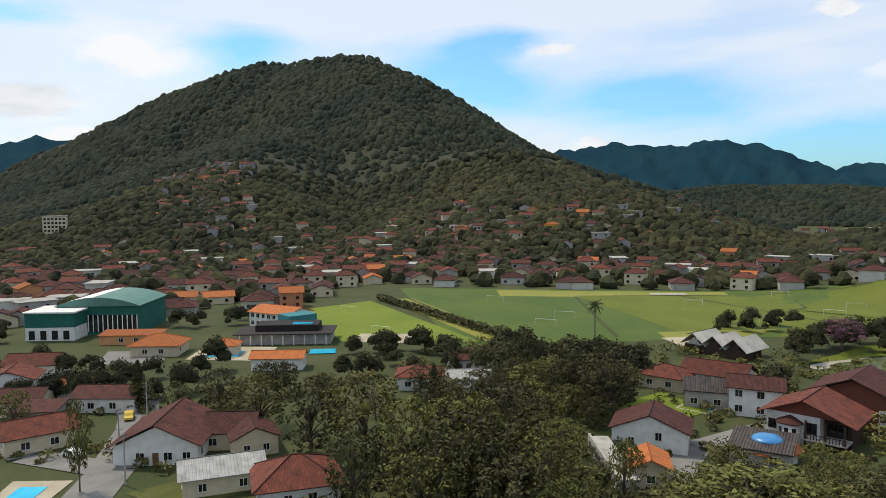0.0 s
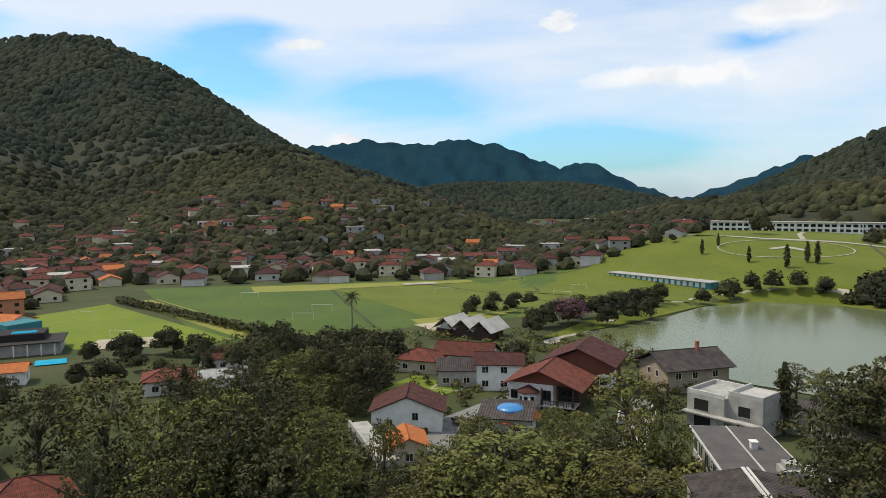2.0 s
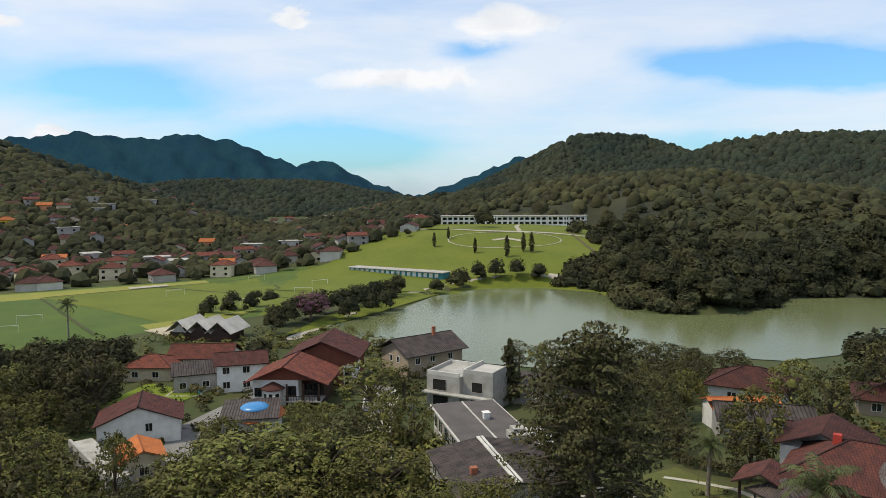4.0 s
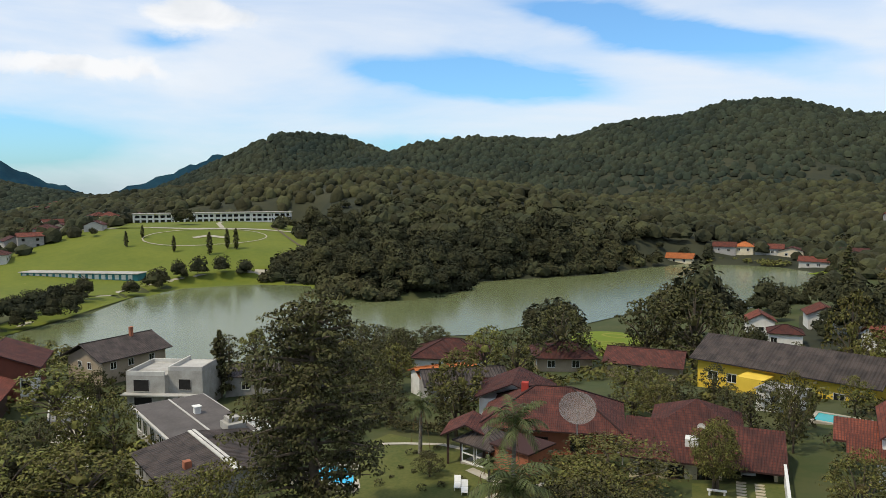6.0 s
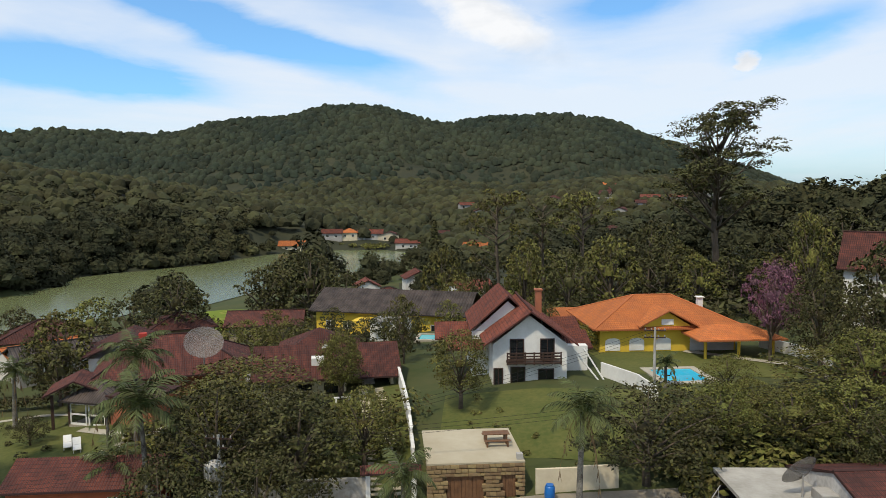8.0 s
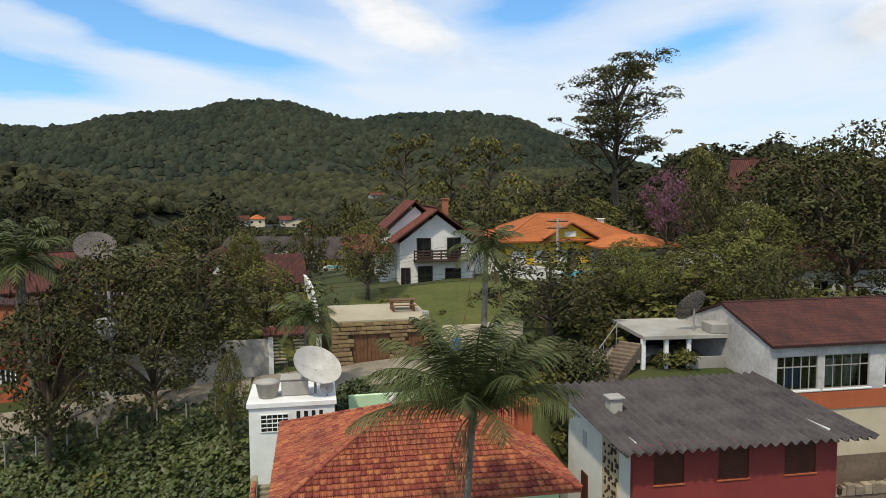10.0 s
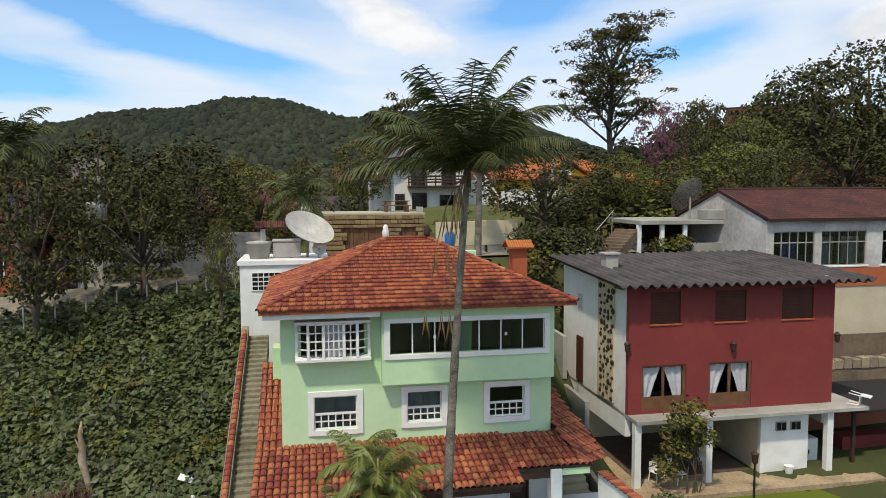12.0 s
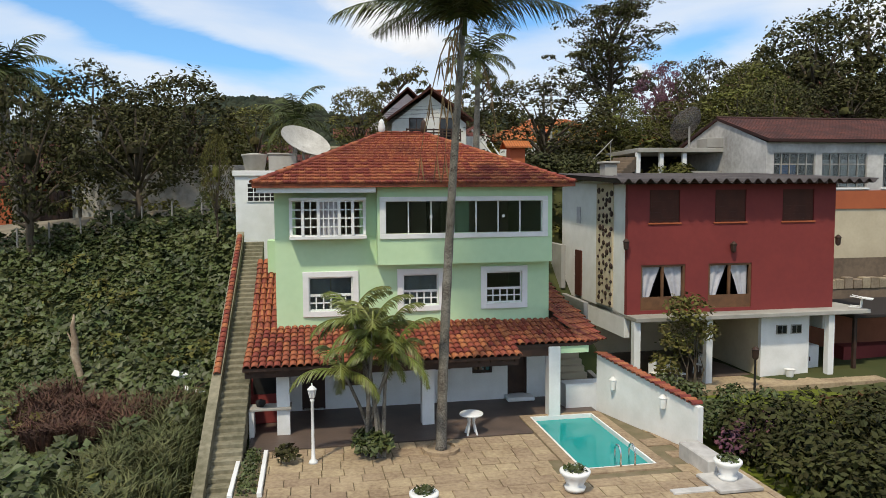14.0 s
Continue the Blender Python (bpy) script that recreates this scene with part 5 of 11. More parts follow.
def tent_hall():
    e = empty("tent_hall", -203.8, 11.4, -2.2, 50, "white tent-roofed pavilion with pointed gables", "pavilion")
    Geo().box(-9, 0.5, -0.5, 9, 9, 2.4).ob("wall", M["dark_wood"], e)
    for k in range(3):
        o = roof_geo(6.6, 11, 2.4, "gable_y", 3.2, 0.6, 0.12).ob("roof", M["tent_cloth"], e)
        o.matrix_local = pose(-6.0 + 6.0 * k, 0, -0.02 * k)
        Geo().face([(-2.2, 0.3, 2.4), (2.2, 0.3, 2.4), (0, 0.3, 4.6)]).ob("gable", M["dark_wood"] if k else M["tent_cloth"], e).matrix_local = pose(-6.0 + 6.0 * k, 0, 0)


M["tent_cloth"] = mat("tent_cloth", (0.50, 0.47, 0.41), (0.34, 0.32, 0.28), scale=0.3, rough=0.8, bump=0.3)


def hill_block():
    a, b = hill_pt(-46, 4), hill_pt(46, 4)
    ang = math.degrees(math.atan2(b[1] - a[1], b[0] - a[0]))
    e = empty("long_building", *a, gz(*hill_pt(0, 4)) - 0.3, ang, "long white two-storey building with many windows", "building")
    Geo().box(0, 0, -3, 92, 9, 5.6).ob("wall", M["white"], e)
    Geo().box(-0.5, -1.0, 5.6, 92.5, 9.5, 6.0, 0.05).ob("roof", M["concrete"], e)
    for k in range(26):
        for s in (0.6, 3.3):
            Geo().box(1.2 + k * 3.5, -0.08, s, 3.6 + k * 3.5, 0.01, s + 1.5).ob("window", M["pane"], e)
    for k in range(9):
        Geo().box(k * 11.3, -0.9, -1, k * 11.3 + 0.5, 0.0, 5.6).ob("pier", M["white"], e)
    a, b = (-323, 103), (-276, 129)
    ang = math.degrees(math.atan2(b[1] - a[1], b[0] - a[0]))
    s = empty("grandstand", *a, gz(-300, 116) - 0.3, ang, "long low stand with a teal front", "building")
    Geo().box(0, 0, -0.5, 53, 6, 2.6).ob("wall", bpy.data.materials["teal_paint"], s)
    Geo().box(-0.5, -1, 2.6, 53.5, 7, 2.9, 0.04).ob("roof", M["concrete"], s)
    for k in range(17):
        Geo().box(0.8 + k * 3, -0.1, 0.3, 2.6 + k * 3, 0.01, 2.2).ob("panel", M["white"], s)


sports_hall()
club_house()
tent_hall()
hill_block()


def goal(x, y, ang):
    e = empty("football_goal", x, y, gz(x, y), ang, "white football goal on the grass", "goal", "goals on the pitches")
    for a in (-3.66, 3.66):
        Geo().tube([(a, 0, 0), (a, 0, 2.44)], [0.06, 0.06], 6).ob("post", M["white"], e)
    Geo().tube([(-3.7, 0, 2.44), (3.7, 0, 2.44)], [0.06, 0.06], 6).ob("crossbar", M["white"], e)


for gx, gy, ga in ((-222, -88, 70), (-262, -112, 70), (-300, -60, 80), (-262, -30, 80), (-244, -36, 80), (-300, 20, 100), (-330, 60, 95), (-300, 80, 95), (-262, 40, 95), (-280, 66, 60)):
    goal(gx, gy, ga)


# ---- the town in the valley: a few house types, set down many times ----
def town_types():
    kinds = []
    for k, (w, d, h, roof, rise, wall, tiles) in enumerate(((11, 9, 3.2, "gable_x", 2.2, "dull_white", "roof_brown"), (10, 9, 5.8, "hip", 2.2, "cream", "roof_red"), (12, 10, 3.4, "hip", 2.4, "dull_white", "roof_brown"), (9, 9, 6.2, "gable_x", 2.0, "salmon", "roof_orange"), (10, 8, 3.2, "gable_y", 2.4, "cream", "roof_brown"), (13, 9, 6.0, "flat", 0, "dull_white", "concrete"), (11, 8, 5.6, "gable_x", 1.8, "grey_wall", "roof_red"), (12, 9, 3.0, "gable_x", 2.0, "cream", "roof_orange"))):
        wn_ = [(0, a, s, 1.3, 1.2) for s in ((0.9, 3.6) if h > 5 else (0.9,)) for a in (-w / 4 - 0.6, w / 4)]
        kinds.append(house(0, 2000 + 30 * k, 0, w, d, h, roof, rise, wall, tiles, 0.6, z=-40, wins=wn_, label=("%s house with a %s roof in the town" % ({"white": "white", "dull_white": "dull white", "cream": "cream", "salmon": "salmon", "grey_wall": "grey"}[wall], {"roof_red": "red tiled", "roof_brown": "brown tiled", "roof_orange": "orange tiled", "concrete": "flat concrete"}[tiles])), group="houses of the town", sink=3, simple=True))
    return kinds


def in_town(x, y):
    if lake_side(x, y) < 25:
        return False
    d, a = math.hypot(x - EYE[0], y - EYE[1]), math.degrees(math.atan2(-(x - EYE[0]), y - EYE[1]))
    if -352 < x < -195 and -138 < y < 130 or -235 < x < -160 and -200 < y < -80:
        return False
    if lawn_hill(np.array(x), np.array(y)) or hills(np.array(x), np.array(y)) > (84 if 114 < a < 124 else 46):
        return False
    return True


TOWN = town_types()
rt = random.Random(11)
spots, outskirts = [], []


def settle(n, az0, az1, r0, r1, gap):
    made, tries = 0, 0
    while made < n and tries < n * 30:
        tries += 1
        a, r = rt.uniform(az0, az1), rt.uniform(r0, r1)
        x, y = polar(a, r)
        if not in_town(x, y) or any((x - p) ** 2 + (y - q_) ** 2 < gap * gap for p, q_ in spots):
            continue
        spots.append((x, y))
        made += 1
        kind, m = rt.choices(TOWN, (4, 3, 8, 0.7, 5, 3, 4, 1.4))[0], pose(x, y, gz(x, y), 0, 0, a + rt.choice((0, 0, 90, -90)) + rt.uniform(-18, 18))
        if len(spots) <= 250:
            copy_thing(kind, m)
        else:
            outskirts.append((kind, m))


settle(95, 62, 104, 352, 480, 12)
settle(140, 98, 134, 285, 500, 11.5)
settle(60, 98, 134, 500, 640, 12)
settle(60, 60, 104, 480, 760, 14)
settle(20, 60, 84, 760, 1000, 18)
settle(90, 115.5, 122.5, 620, 900, 11)
settle(70, 86, 114, 500, 640, 14)
settle(16, -14, 6, 330, 560, 18)
# the large houses on the wooded shoulder above the pitches
house(-546, -112, 98, 26, 10, 6.0, "flat", 0, "dull_white", "concrete", 0.4, sink=6, wins=tuple((0, -11 + 3.1 * k, s_, 1.8, 1.4) for k in range(8) for s_ in (0.9, 3.9)), label="long white two-storey building on the wooded shoulder", simple=True)
house(-540, -98, 97, 16, 9, 6.4, "gable_x", 2.0, "dull_white", "roof_brown", 0.7, sink=6, wins=tuple((0, -6 + 3.0 * k, s_, 1.8, 1.4) for k in range(5) for s_ in (0.9, 3.9)), label="white house with brown balconies and roof on the shoulder", simple=True)
house(-542, -72, 95, 14, 9, 5.4, "gable_x", 2.0, "grey_wall", "roof_brown", 0.7, sink=6, wins=tuple((0, -5 + 3.0 * k, s_, 1.6, 1.3) for k in range(4) for s_ in (0.8, 3.4)), label="grey house with a brown roof on the shoulder", simple=True)
house(-537, -46, 92, 12, 9, 5.6, "hip", 2.0, "ochre", "roof_orange", 0.6, sink=6, wins=tuple((0, -4 + 2.6 * k, s_, 1.4, 1.3) for k in range(4) for s_ in (0.8, 3.4)), label="yellow two-storey house among the trees of the shoulder", simple=True)
# the outskirts, too far to pick apart, joined by surface
joined = {}
for kind, m in outskirts:
    for ch in kind.children:
        vs, fs = joined.setdefault(ch.data.materials[0].name, ([], []))
        k = len(vs)
        vs.extend((m @ ch.matrix_parent_inverse @ ch.matrix_basis @ v.co)[:] for v in ch.data.vertices)
        fs.extend(tuple(i + k for i in p.vertices) for p in ch.data.polygons)
for mname, (vs, fs) in joined.items():
    me = bpy.data.meshes.new("outskirts")
    me.from_pydata(vs, [], fs)
    me.materials.append(bpy.data.materials[mname])
    uvl = me.uv_layers.new(name="UVMap")
    co = np.array([vs[l.vertex_index] for l in me.loops])
    uvl.data.foreach_set("uv", np.stack([co[:, 0] + co[:, 1], co[:, 2] * 1.6], -1).ravel())
    tagged(new("outskirts", me), "distant houses on the edge of the town", "houses", kind="stuff")
for o in TOWN:
    x, y = polar(rt.uniform(104, 130), rt.uniform(300, 520))
    o.matrix_world = pose(x, y, gz(x, y), 0, 0, rt.uniform(90, 130))


def tower_block():
    e = empty("apartment_block", -526, -456, gz(-526, -456), 125, "pale five-storey apartment block", "building")
    Geo().box(-9, 0, -4, 9, 12, 17).ob("wall", M["cream"], e)
    Geo().box(-9.4, -0.4, 17, 9.4, 12.4, 17.5, 0.05).ob("roof", M["concrete"], e)
    for s in range(5):
        for k in range(6):
            Geo().box(-8 + k * 2.8, -0.08, 1.2 + s * 3.2, -6.3 + k * 2.8, 0.01, 2.8 + s * 3.2).ob("window", M["pane"], e)


tower_block()


# ---- cars in the street ----
def parked_car(x, y, ang, paint, label):
    e = empty("parked_car", x, y, gz(x, y) + 0.13, ang, label, "car", "cars in the street")
    side = [(-2.0, 0.3), (2.0, 0.3), (2.05, 0.75), (1.2, 0.9), (0.7, 1.4), (-1.1, 1.45), (-1.75, 0.95), (-2.05, 0.85)]
    g = Geo()
    for w in (-0.82, 0.82):
        g.face([(a, w, z) for a, z in (side if w < 0 else side[::-1])])
    for (a0, z0), (a1, z1) in zip(side, side[1:] + side[:1]):
        g.face([(a0, 0.82, z0), (a1, 0.82, z1), (a1, -0.82, z1), (a0, -0.82, z0)])
    g.ob("body", paint, e)
    for w in (-0.83, 0.83):
        Geo().face([(-1.4, w, 0.95), (0.95, w, 0.92), (0.62, w, 1.33), (-1.05, w, 1.37)]).ob("side_window", M["pane"], e)
    for a in (-1.3, 1.3):
        for w in (-0.78, 0.78):
            Geo().tube([(a, w - 0.1, 0.32), (a, w + 0.1, 0.32)], [0.32, 0.32], 12).ob("wheel", M["dark"], e)


taxi = mat("yellow_car_paint", (0.60, 0.42, 0.05), (0.55, 0.38, 0.05), rough=0.3, spec=0.5)
silver = mat("silver_car_paint", (0.45, 0.46, 0.47), (0.42, 0.43, 0.44), rough=0.3, spec=0.5)
red_car = mat("dark_red_car_paint", (0.22, 0.02, 0.02), (0.18, 0.02, 0.02), rough=0.3, spec=0.5)
parked_car(-125, -112, 32, taxi, "small yellow car on the street")
parked_car(-112, -100.5, 30, silver, "silver car parked by the street")
parked_car(-104, -108, 75, M["white"], "white car parked by the kerb")
parked_car(-131, -116.5, 32, red_car, "dark red car on the street")

# the round garden by the water
disc = Geo().lathe([(9.5, -0.6), (9.5, 0.0), (9.2, 0.15)], n=28).ob("round_lawn", M["lawn_light"])
disc.matrix_world = pose(-77.4, 142.4, -1.9)
tagged(disc, "bright round lawn beside the lake", "lawn", kind="structure")
ring_ = [(-77.4 + 3.2 * math.cos(w), 146.6 + 2.0 * math.sin(w)) for w in np.linspace(0, 2 * math.pi, 17)]
for pts_ in (ring_, [(-78.5, 137.5), (-71.6, 140)], [(-77.5, 136), (-71, 138.3)]):
    st = Geo()
    for (ax, ay), (bx, by) in zip(pts_, pts_[1:]):
        d_ = Vector((by - ay, ax - bx, 0)).normalized() * 0.35
        st.face([(ax - d_.x, ay - d_.y, -1.70), (ax + d_.x, ay + d_.y, -1.70), (bx + d_.x, by + d_.y, -1.70), (bx - d_.x, by - d_.y, -1.70)])
    tagged(st.ob("flower_border", M["dry_grass"]), "yellow flower border on the round lawn", "flower bed", kind="structure")

drape("pool_deck", [(-84, -107), (-86, -99), (-95, -101), (-93, -110)], M["sand"], 0.12, 3, "pale paving round a garden pool", "terrace")
drape("pool", [(-87, -106), (-88, -102), (-92, -103), (-91, -107)], M["pool_blue"], 0.2, 2, "bright blue garden swimming pool", "pool")

# ---- trees ----
def leaves(centres, radii, per, size, rng, flat=0.9, up=0.4):
    """Rhombic leaves on the shells of lobes: vertices and quads."""
    V = []
    for c, rad in zip(centres, radii):
        d = rng.normal(size=(per, 3))
        d /= np.linalg.norm(d, axis=1)[:, None]
        d[:, 2] = np.where(d[:, 2] < -0.35, -d[:, 2], d[:, 2])
        p = np.array(c) + d * np.array(rad) * rng.uniform(0.62, 1.08, (per, 1))
        n = d * 0.8 + rng.normal(size=(per, 3)) * 0.55 + np.array([0, 0, up])
        n /= np.linalg.norm(n, axis=1)[:, None]
        a = np.cross(n, rng.normal(size=(per, 3)))
        a /= np.linalg.norm(a, axis=1)[:, None]
        b = np.cross(n, a)
        s = size * rng.uniform(0.6, 1.35, (per, 1))
        V.append(np.stack([p - a * s, p + b * s * 0.55 - n * s * 0.12, p + a * s, p - b * s * 0.55 - n * s * 0.12], 1).reshape(-1, 3))
    V = np.concatenate(V)
    return V, np.arange(len(V)).reshape(-1, 4)


def broad_tree(seed, material, lobes, per, size, label, name="tree", spread=1.0, low=0.12, core=0.60, wild=1.0):
    """A tree ten metres high with an uneven crown four metres in radius."""
    rng = np.random.default_rng(seed)
    e = empty(name, 0, 0, -60, 0, label, "tree")
    cs, rs, g = [], [], Geo()
    g.tube([(0, 0, -0.6), (0.1, 0.05, 1.6), (-0.1, 0.1, 3.6), (0.05, 0, 5.6)], [0.34, 0.26, 0.2, 0.1], 8)
    mid, half = 10 * (0.5 + low * 0.5), 10 * (0.46 - low * 0.5)
    ph = rng.uniform(0, 6.28, 4)
    for k in range(lobes):
        w = 2.39996 * k + rng.normal(0, 0.25)
        f = 1 - 1.78 * (k + 0.5) / lobes
        ring = math.sqrt(max(0.0, 1 - f * f))
        lump = 1 + wild * 0.20 * math.sin(2 * w + ph[0] + 2 * f) + 0.15 * math.sin(3 * w + ph[1] - 3 * f) + rng.normal(0, 0.09 * wild)
        c = (3.3 * spread * ring * lump * math.cos(w), 3.3 * spread * ring * lump * math.sin(w), mid + half * 0.88 * f * (1 + 0.10 * math.sin(w + ph[2])))
        s_ = rng.uniform(0.6, 1.25)
        cs.append(c)
        rs.append((s_, s_, s_ * rng.uniform(0.55, 0.85)))
        if k % max(1, lobes // 12) == 0:
            b_ = 1.2 + 0.45 * c[2] * 0.6
            g.tube([(0, 0, min(b_, c[2])), (c[0] * 0.45, c[1] * 0.45, b_ + (c[2] - b_) * 0.6), (c[0] * 0.95, c[1] * 0.95, c[2])], [0.14, 0.09, 0.02], 5)
    V, Q = leaves(cs, rs, per, size, rng)
    bv, bf = blob(seed, 2, 1.0, 0.16)
    bv = bv * np.array([3.3 * spread, 3.3 * spread, half]) * core + np.array([0, 0, mid])
    g.ob("trunk", M["bark"], e, smooth=True)
    me = bpy.data.meshes.new("crown")
    me.from_pydata(V.tolist() + bv.tolist(), [], Q.tolist() + (bf + len(V)).tolist())
    me.materials.append(material)
    o = new("crown", me)
    o.parent = e
    return e


def conifer(seed, material, label, tiers=17, per=150, size=0.34):
    rng = np.random.default_rng(seed)
    e = empty("conifer", 0, 0, -60, 0, label, "tree")
    g = Geo().tube([(0, 0, -0.6), (0.05, 0, 5), (0, 0.05, 9.8)], [0.3, 0.18, 0.03], 8)
    cs, rs = [], []
    for k in range(tiers):
        f = k / (tiers - 1)
        for j in range(5):
            w = rng.uniform(0, 2 * math.pi)
            ln = (4.0 * (1 - f) ** 0.75 + 0.35) * rng.uniform(0.5, 1.0)
            z = 1.6 + 8.1 * f
            g.tube([(0, 0, z), (ln * math.cos(w), ln * math.sin(w), z - 0.12 * ln)], [0.06, 0.02], 4)
            cs.append((0.65 * ln * math.cos(w), 0.65 * ln * math.sin(w), z - 0.05 * ln))
            rs.append((0.38 * ln + 0.2, 0.38 * ln + 0.2, 0.32))
    V, Q = leaves(cs, rs, per // 5 + 8, size, rng, up=0.8)
    g.ob("trunk", M["bark"], e, smooth=True)
    o = new("crown", array_mesh("crown", V, Q, material))
    o.parent = e
    return e


def layered_tree(seed, material, label, boughs=104):
    """A tall broad tree whose flat leafy boughs lie one over another; ten metres high."""
    rng = np.random.default_rng(seed)
    e = empty("tree", 0, 0, -60, 0, label, "tree")
    g = Geo().tube([(0, 0, -0.6), (0.1, 0, 3), (-0.05, 0.1, 6), (0.1, 0, 9.6)], [0.36, 0.26, 0.15, 0.03], 9)
    cs, rs = [], []
    for k in range(boughs):
        f = (k + 0.5) / boughs
        w = 2.39996 * k + rng.normal(0, 0.3)
        ln = 4.1 * (math.sin(math.pi * (0.10 + 0.80 * f ** 0.8)) ** 0.7) * rng.uniform(0.55, 1.08)
        z = 2.0 + 7.7 * f
        tip = (ln * math.cos(w), ln * math.sin(w), z + rng.uniform(-0.1, 0.35))
        g.tube([(0, 0, z - 0.3), (tip[0] * 0.5, tip[1] * 0.5, z), tip], [0.07, 0.05, 0.015], 4)
        for u in (0.35, 0.62, 0.9):
            cs.append((tip[0] * u + rng.normal(0, 0.22), tip[1] * u + rng.normal(0, 0.22), z + (tip[2] - z) * u + rng.normal(0, 0.1)))
            r = rng.uniform(0.42, 0.85)
            rs.append((r, r, 0.20 * rng.uniform(0.7, 1.4)))
    V, Q = leaves(cs, rs, 62, 0.105, rng, up=0.7)
    g.ob("trunk", M["bark"], e, smooth=True)
    o = new("crown", array_mesh("crown", V, Q, material))
    o.parent = e
    return e


def cypress(seed, material, label):
    rng = np.random.default_rng(seed)
    e = empty("cypress", 0, 0, -60, 0, label, "tree")
    Geo().tube([(0, 0, -0.5), (0, 0, 3)], [0.2, 0.12], 6).ob("trunk", M["bark"], e)
    cs = [(0.15 * math.sin(k * 2.1), 0.15 * math.cos(k * 2.1), 1.2 + k * 0.8) for k in range(11)]
    rs = [(1.25 * math.sin(math.pi * (0.18 + 0.075 * k)), 1.25 * math.sin(math.pi * (0.18 + 0.075 * k)), 0.9) for k in range(11)]
    V, Q = leaves(cs, rs, 70, 0.4, rng, up=0.9)
    o = new("crown", array_mesh("crown", V, Q, material))
    o.parent = e
    return e


def gum_tree(seed, material, label, lobes=26, per=75, bare=False, tuft=1.0, leaf=0.13):
    """A tall thin tree with open tufts on long limbs."""
    rng = np.random.default_rng(seed)
    e = empty("gum_tree", 0, 0, -60, 0, label, "tree")
    g = Geo().tube([(0, 0, -0.6), (0.1, 0, 3), (-0.1, 0.1, 6.5), (0.05, 0, 9.4)], [0.22, 0.16, 0.1, 0.03], 7)
    cs, rs = [], []
    for k in range(lobes):
        w, f = rng.uniform(0, 2 * math.pi), rng.uniform(0.12, 1.0) ** 0.75
        ln = 2.7 * math.sin(math.pi * (0.18 + 0.60 * f)) ** 0.8 * rng.uniform(0.35, 1.2)
        z = 3 + 6.6 * f
        c = (ln * math.cos(w), ln * math.sin(w), z + 0.35 * ln * 0.6)
        g.tube([(0, 0, z - 0.5), (c[0] * 0.5, c[1] * 0.5, z), c], [0.06, 0.04, 0.012], 4)
        for _ in range(2 if bare else 0):
            q2 = (c[0] + rng.uniform(-0.5, 0.5), c[1] + rng.uniform(-0.5, 0.5), c[2] + rng.uniform(0.2, 0.8))
            g.tube([(c[0] * 0.6, c[1] * 0.6, z + 0.1), q2], [0.025, 0.008], 3)
        cs.append(c)
        s = rng.uniform(0.35, 0.75) * tuft
        rs.append((s, s, s * 0.6))
    V, Q = leaves(cs, rs, per, leaf, rng)
    g.ob("trunk", M["bark"], e, smooth=True)
    o = new("crown", array_mesh("crown", V, Q, material))
    o.parent = e
    return e


def open_tree(seed, material, label, limbs=13):
    """A tall bare trunk that forks high up into limbs with separate leafy pads; ten metres high."""
    rng = np.random.default_rng(seed)
    e = empty("gum_tree", 0, 0, -60, 0, label, "tree")
    g = Geo().tube([(0, 0, -0.6), (0.06, 0, 2.5), (-0.08, 0.06, 5), (0.1, 0, 7.2), (0.0, 0.05, 9.0)], [0.17, 0.13, 0.10, 0.06, 0.02], 8)
    cs, rs = [], []
    for k in range(limbs):
        f = k / (limbs - 1)
        w, z0 = 2.4 * k + rng.uniform(-0.5, 0.5), 4.2 + 4.4 * f
        out, up = (2.5 - 1.5 * f) * rng.uniform(0.65, 1.15), 1.2 + 0.5 * rng.uniform(-1, 1)
        d = np.array([math.cos(w), math.sin(w)])
        p1, p2 = d * out * 0.5, d * out * 0.95
        z1, z2 = z0 + up * 0.45, z0 + up
        g.tube([(0, 0, z0 - 0.4), (*p1, z1), (*p2, z2)], [0.06, 0.04, 0.015], 5)
        for _ in range(8):
            u = rng.uniform(0.4, 1.1)
            q2 = (d[0] * out * u + rng.normal(0, 0.42), d[1] * out * u + rng.normal(0, 0.42), z0 + up * u + rng.uniform(0.0, 0.55))
            g.tube([(*(d * out * u * 0.75), z0 + up * u * 0.75), q2], [0.022, 0.006], 4)
            s_ = rng.uniform(0.22, 0.50)
            cs.append(q2)
            rs.append((s_ * rng.uniform(0.8, 1.4), s_ * rng.uniform(0.8, 1.4), s_ * 0.62))
    V, Q = leaves(cs, rs, 80, 0.062, rng)
    g.ob("trunk", M["bark"], e, smooth=True)
    o = new("crown", array_mesh("crown", V, Q, material))
    o.parent = e
    return e


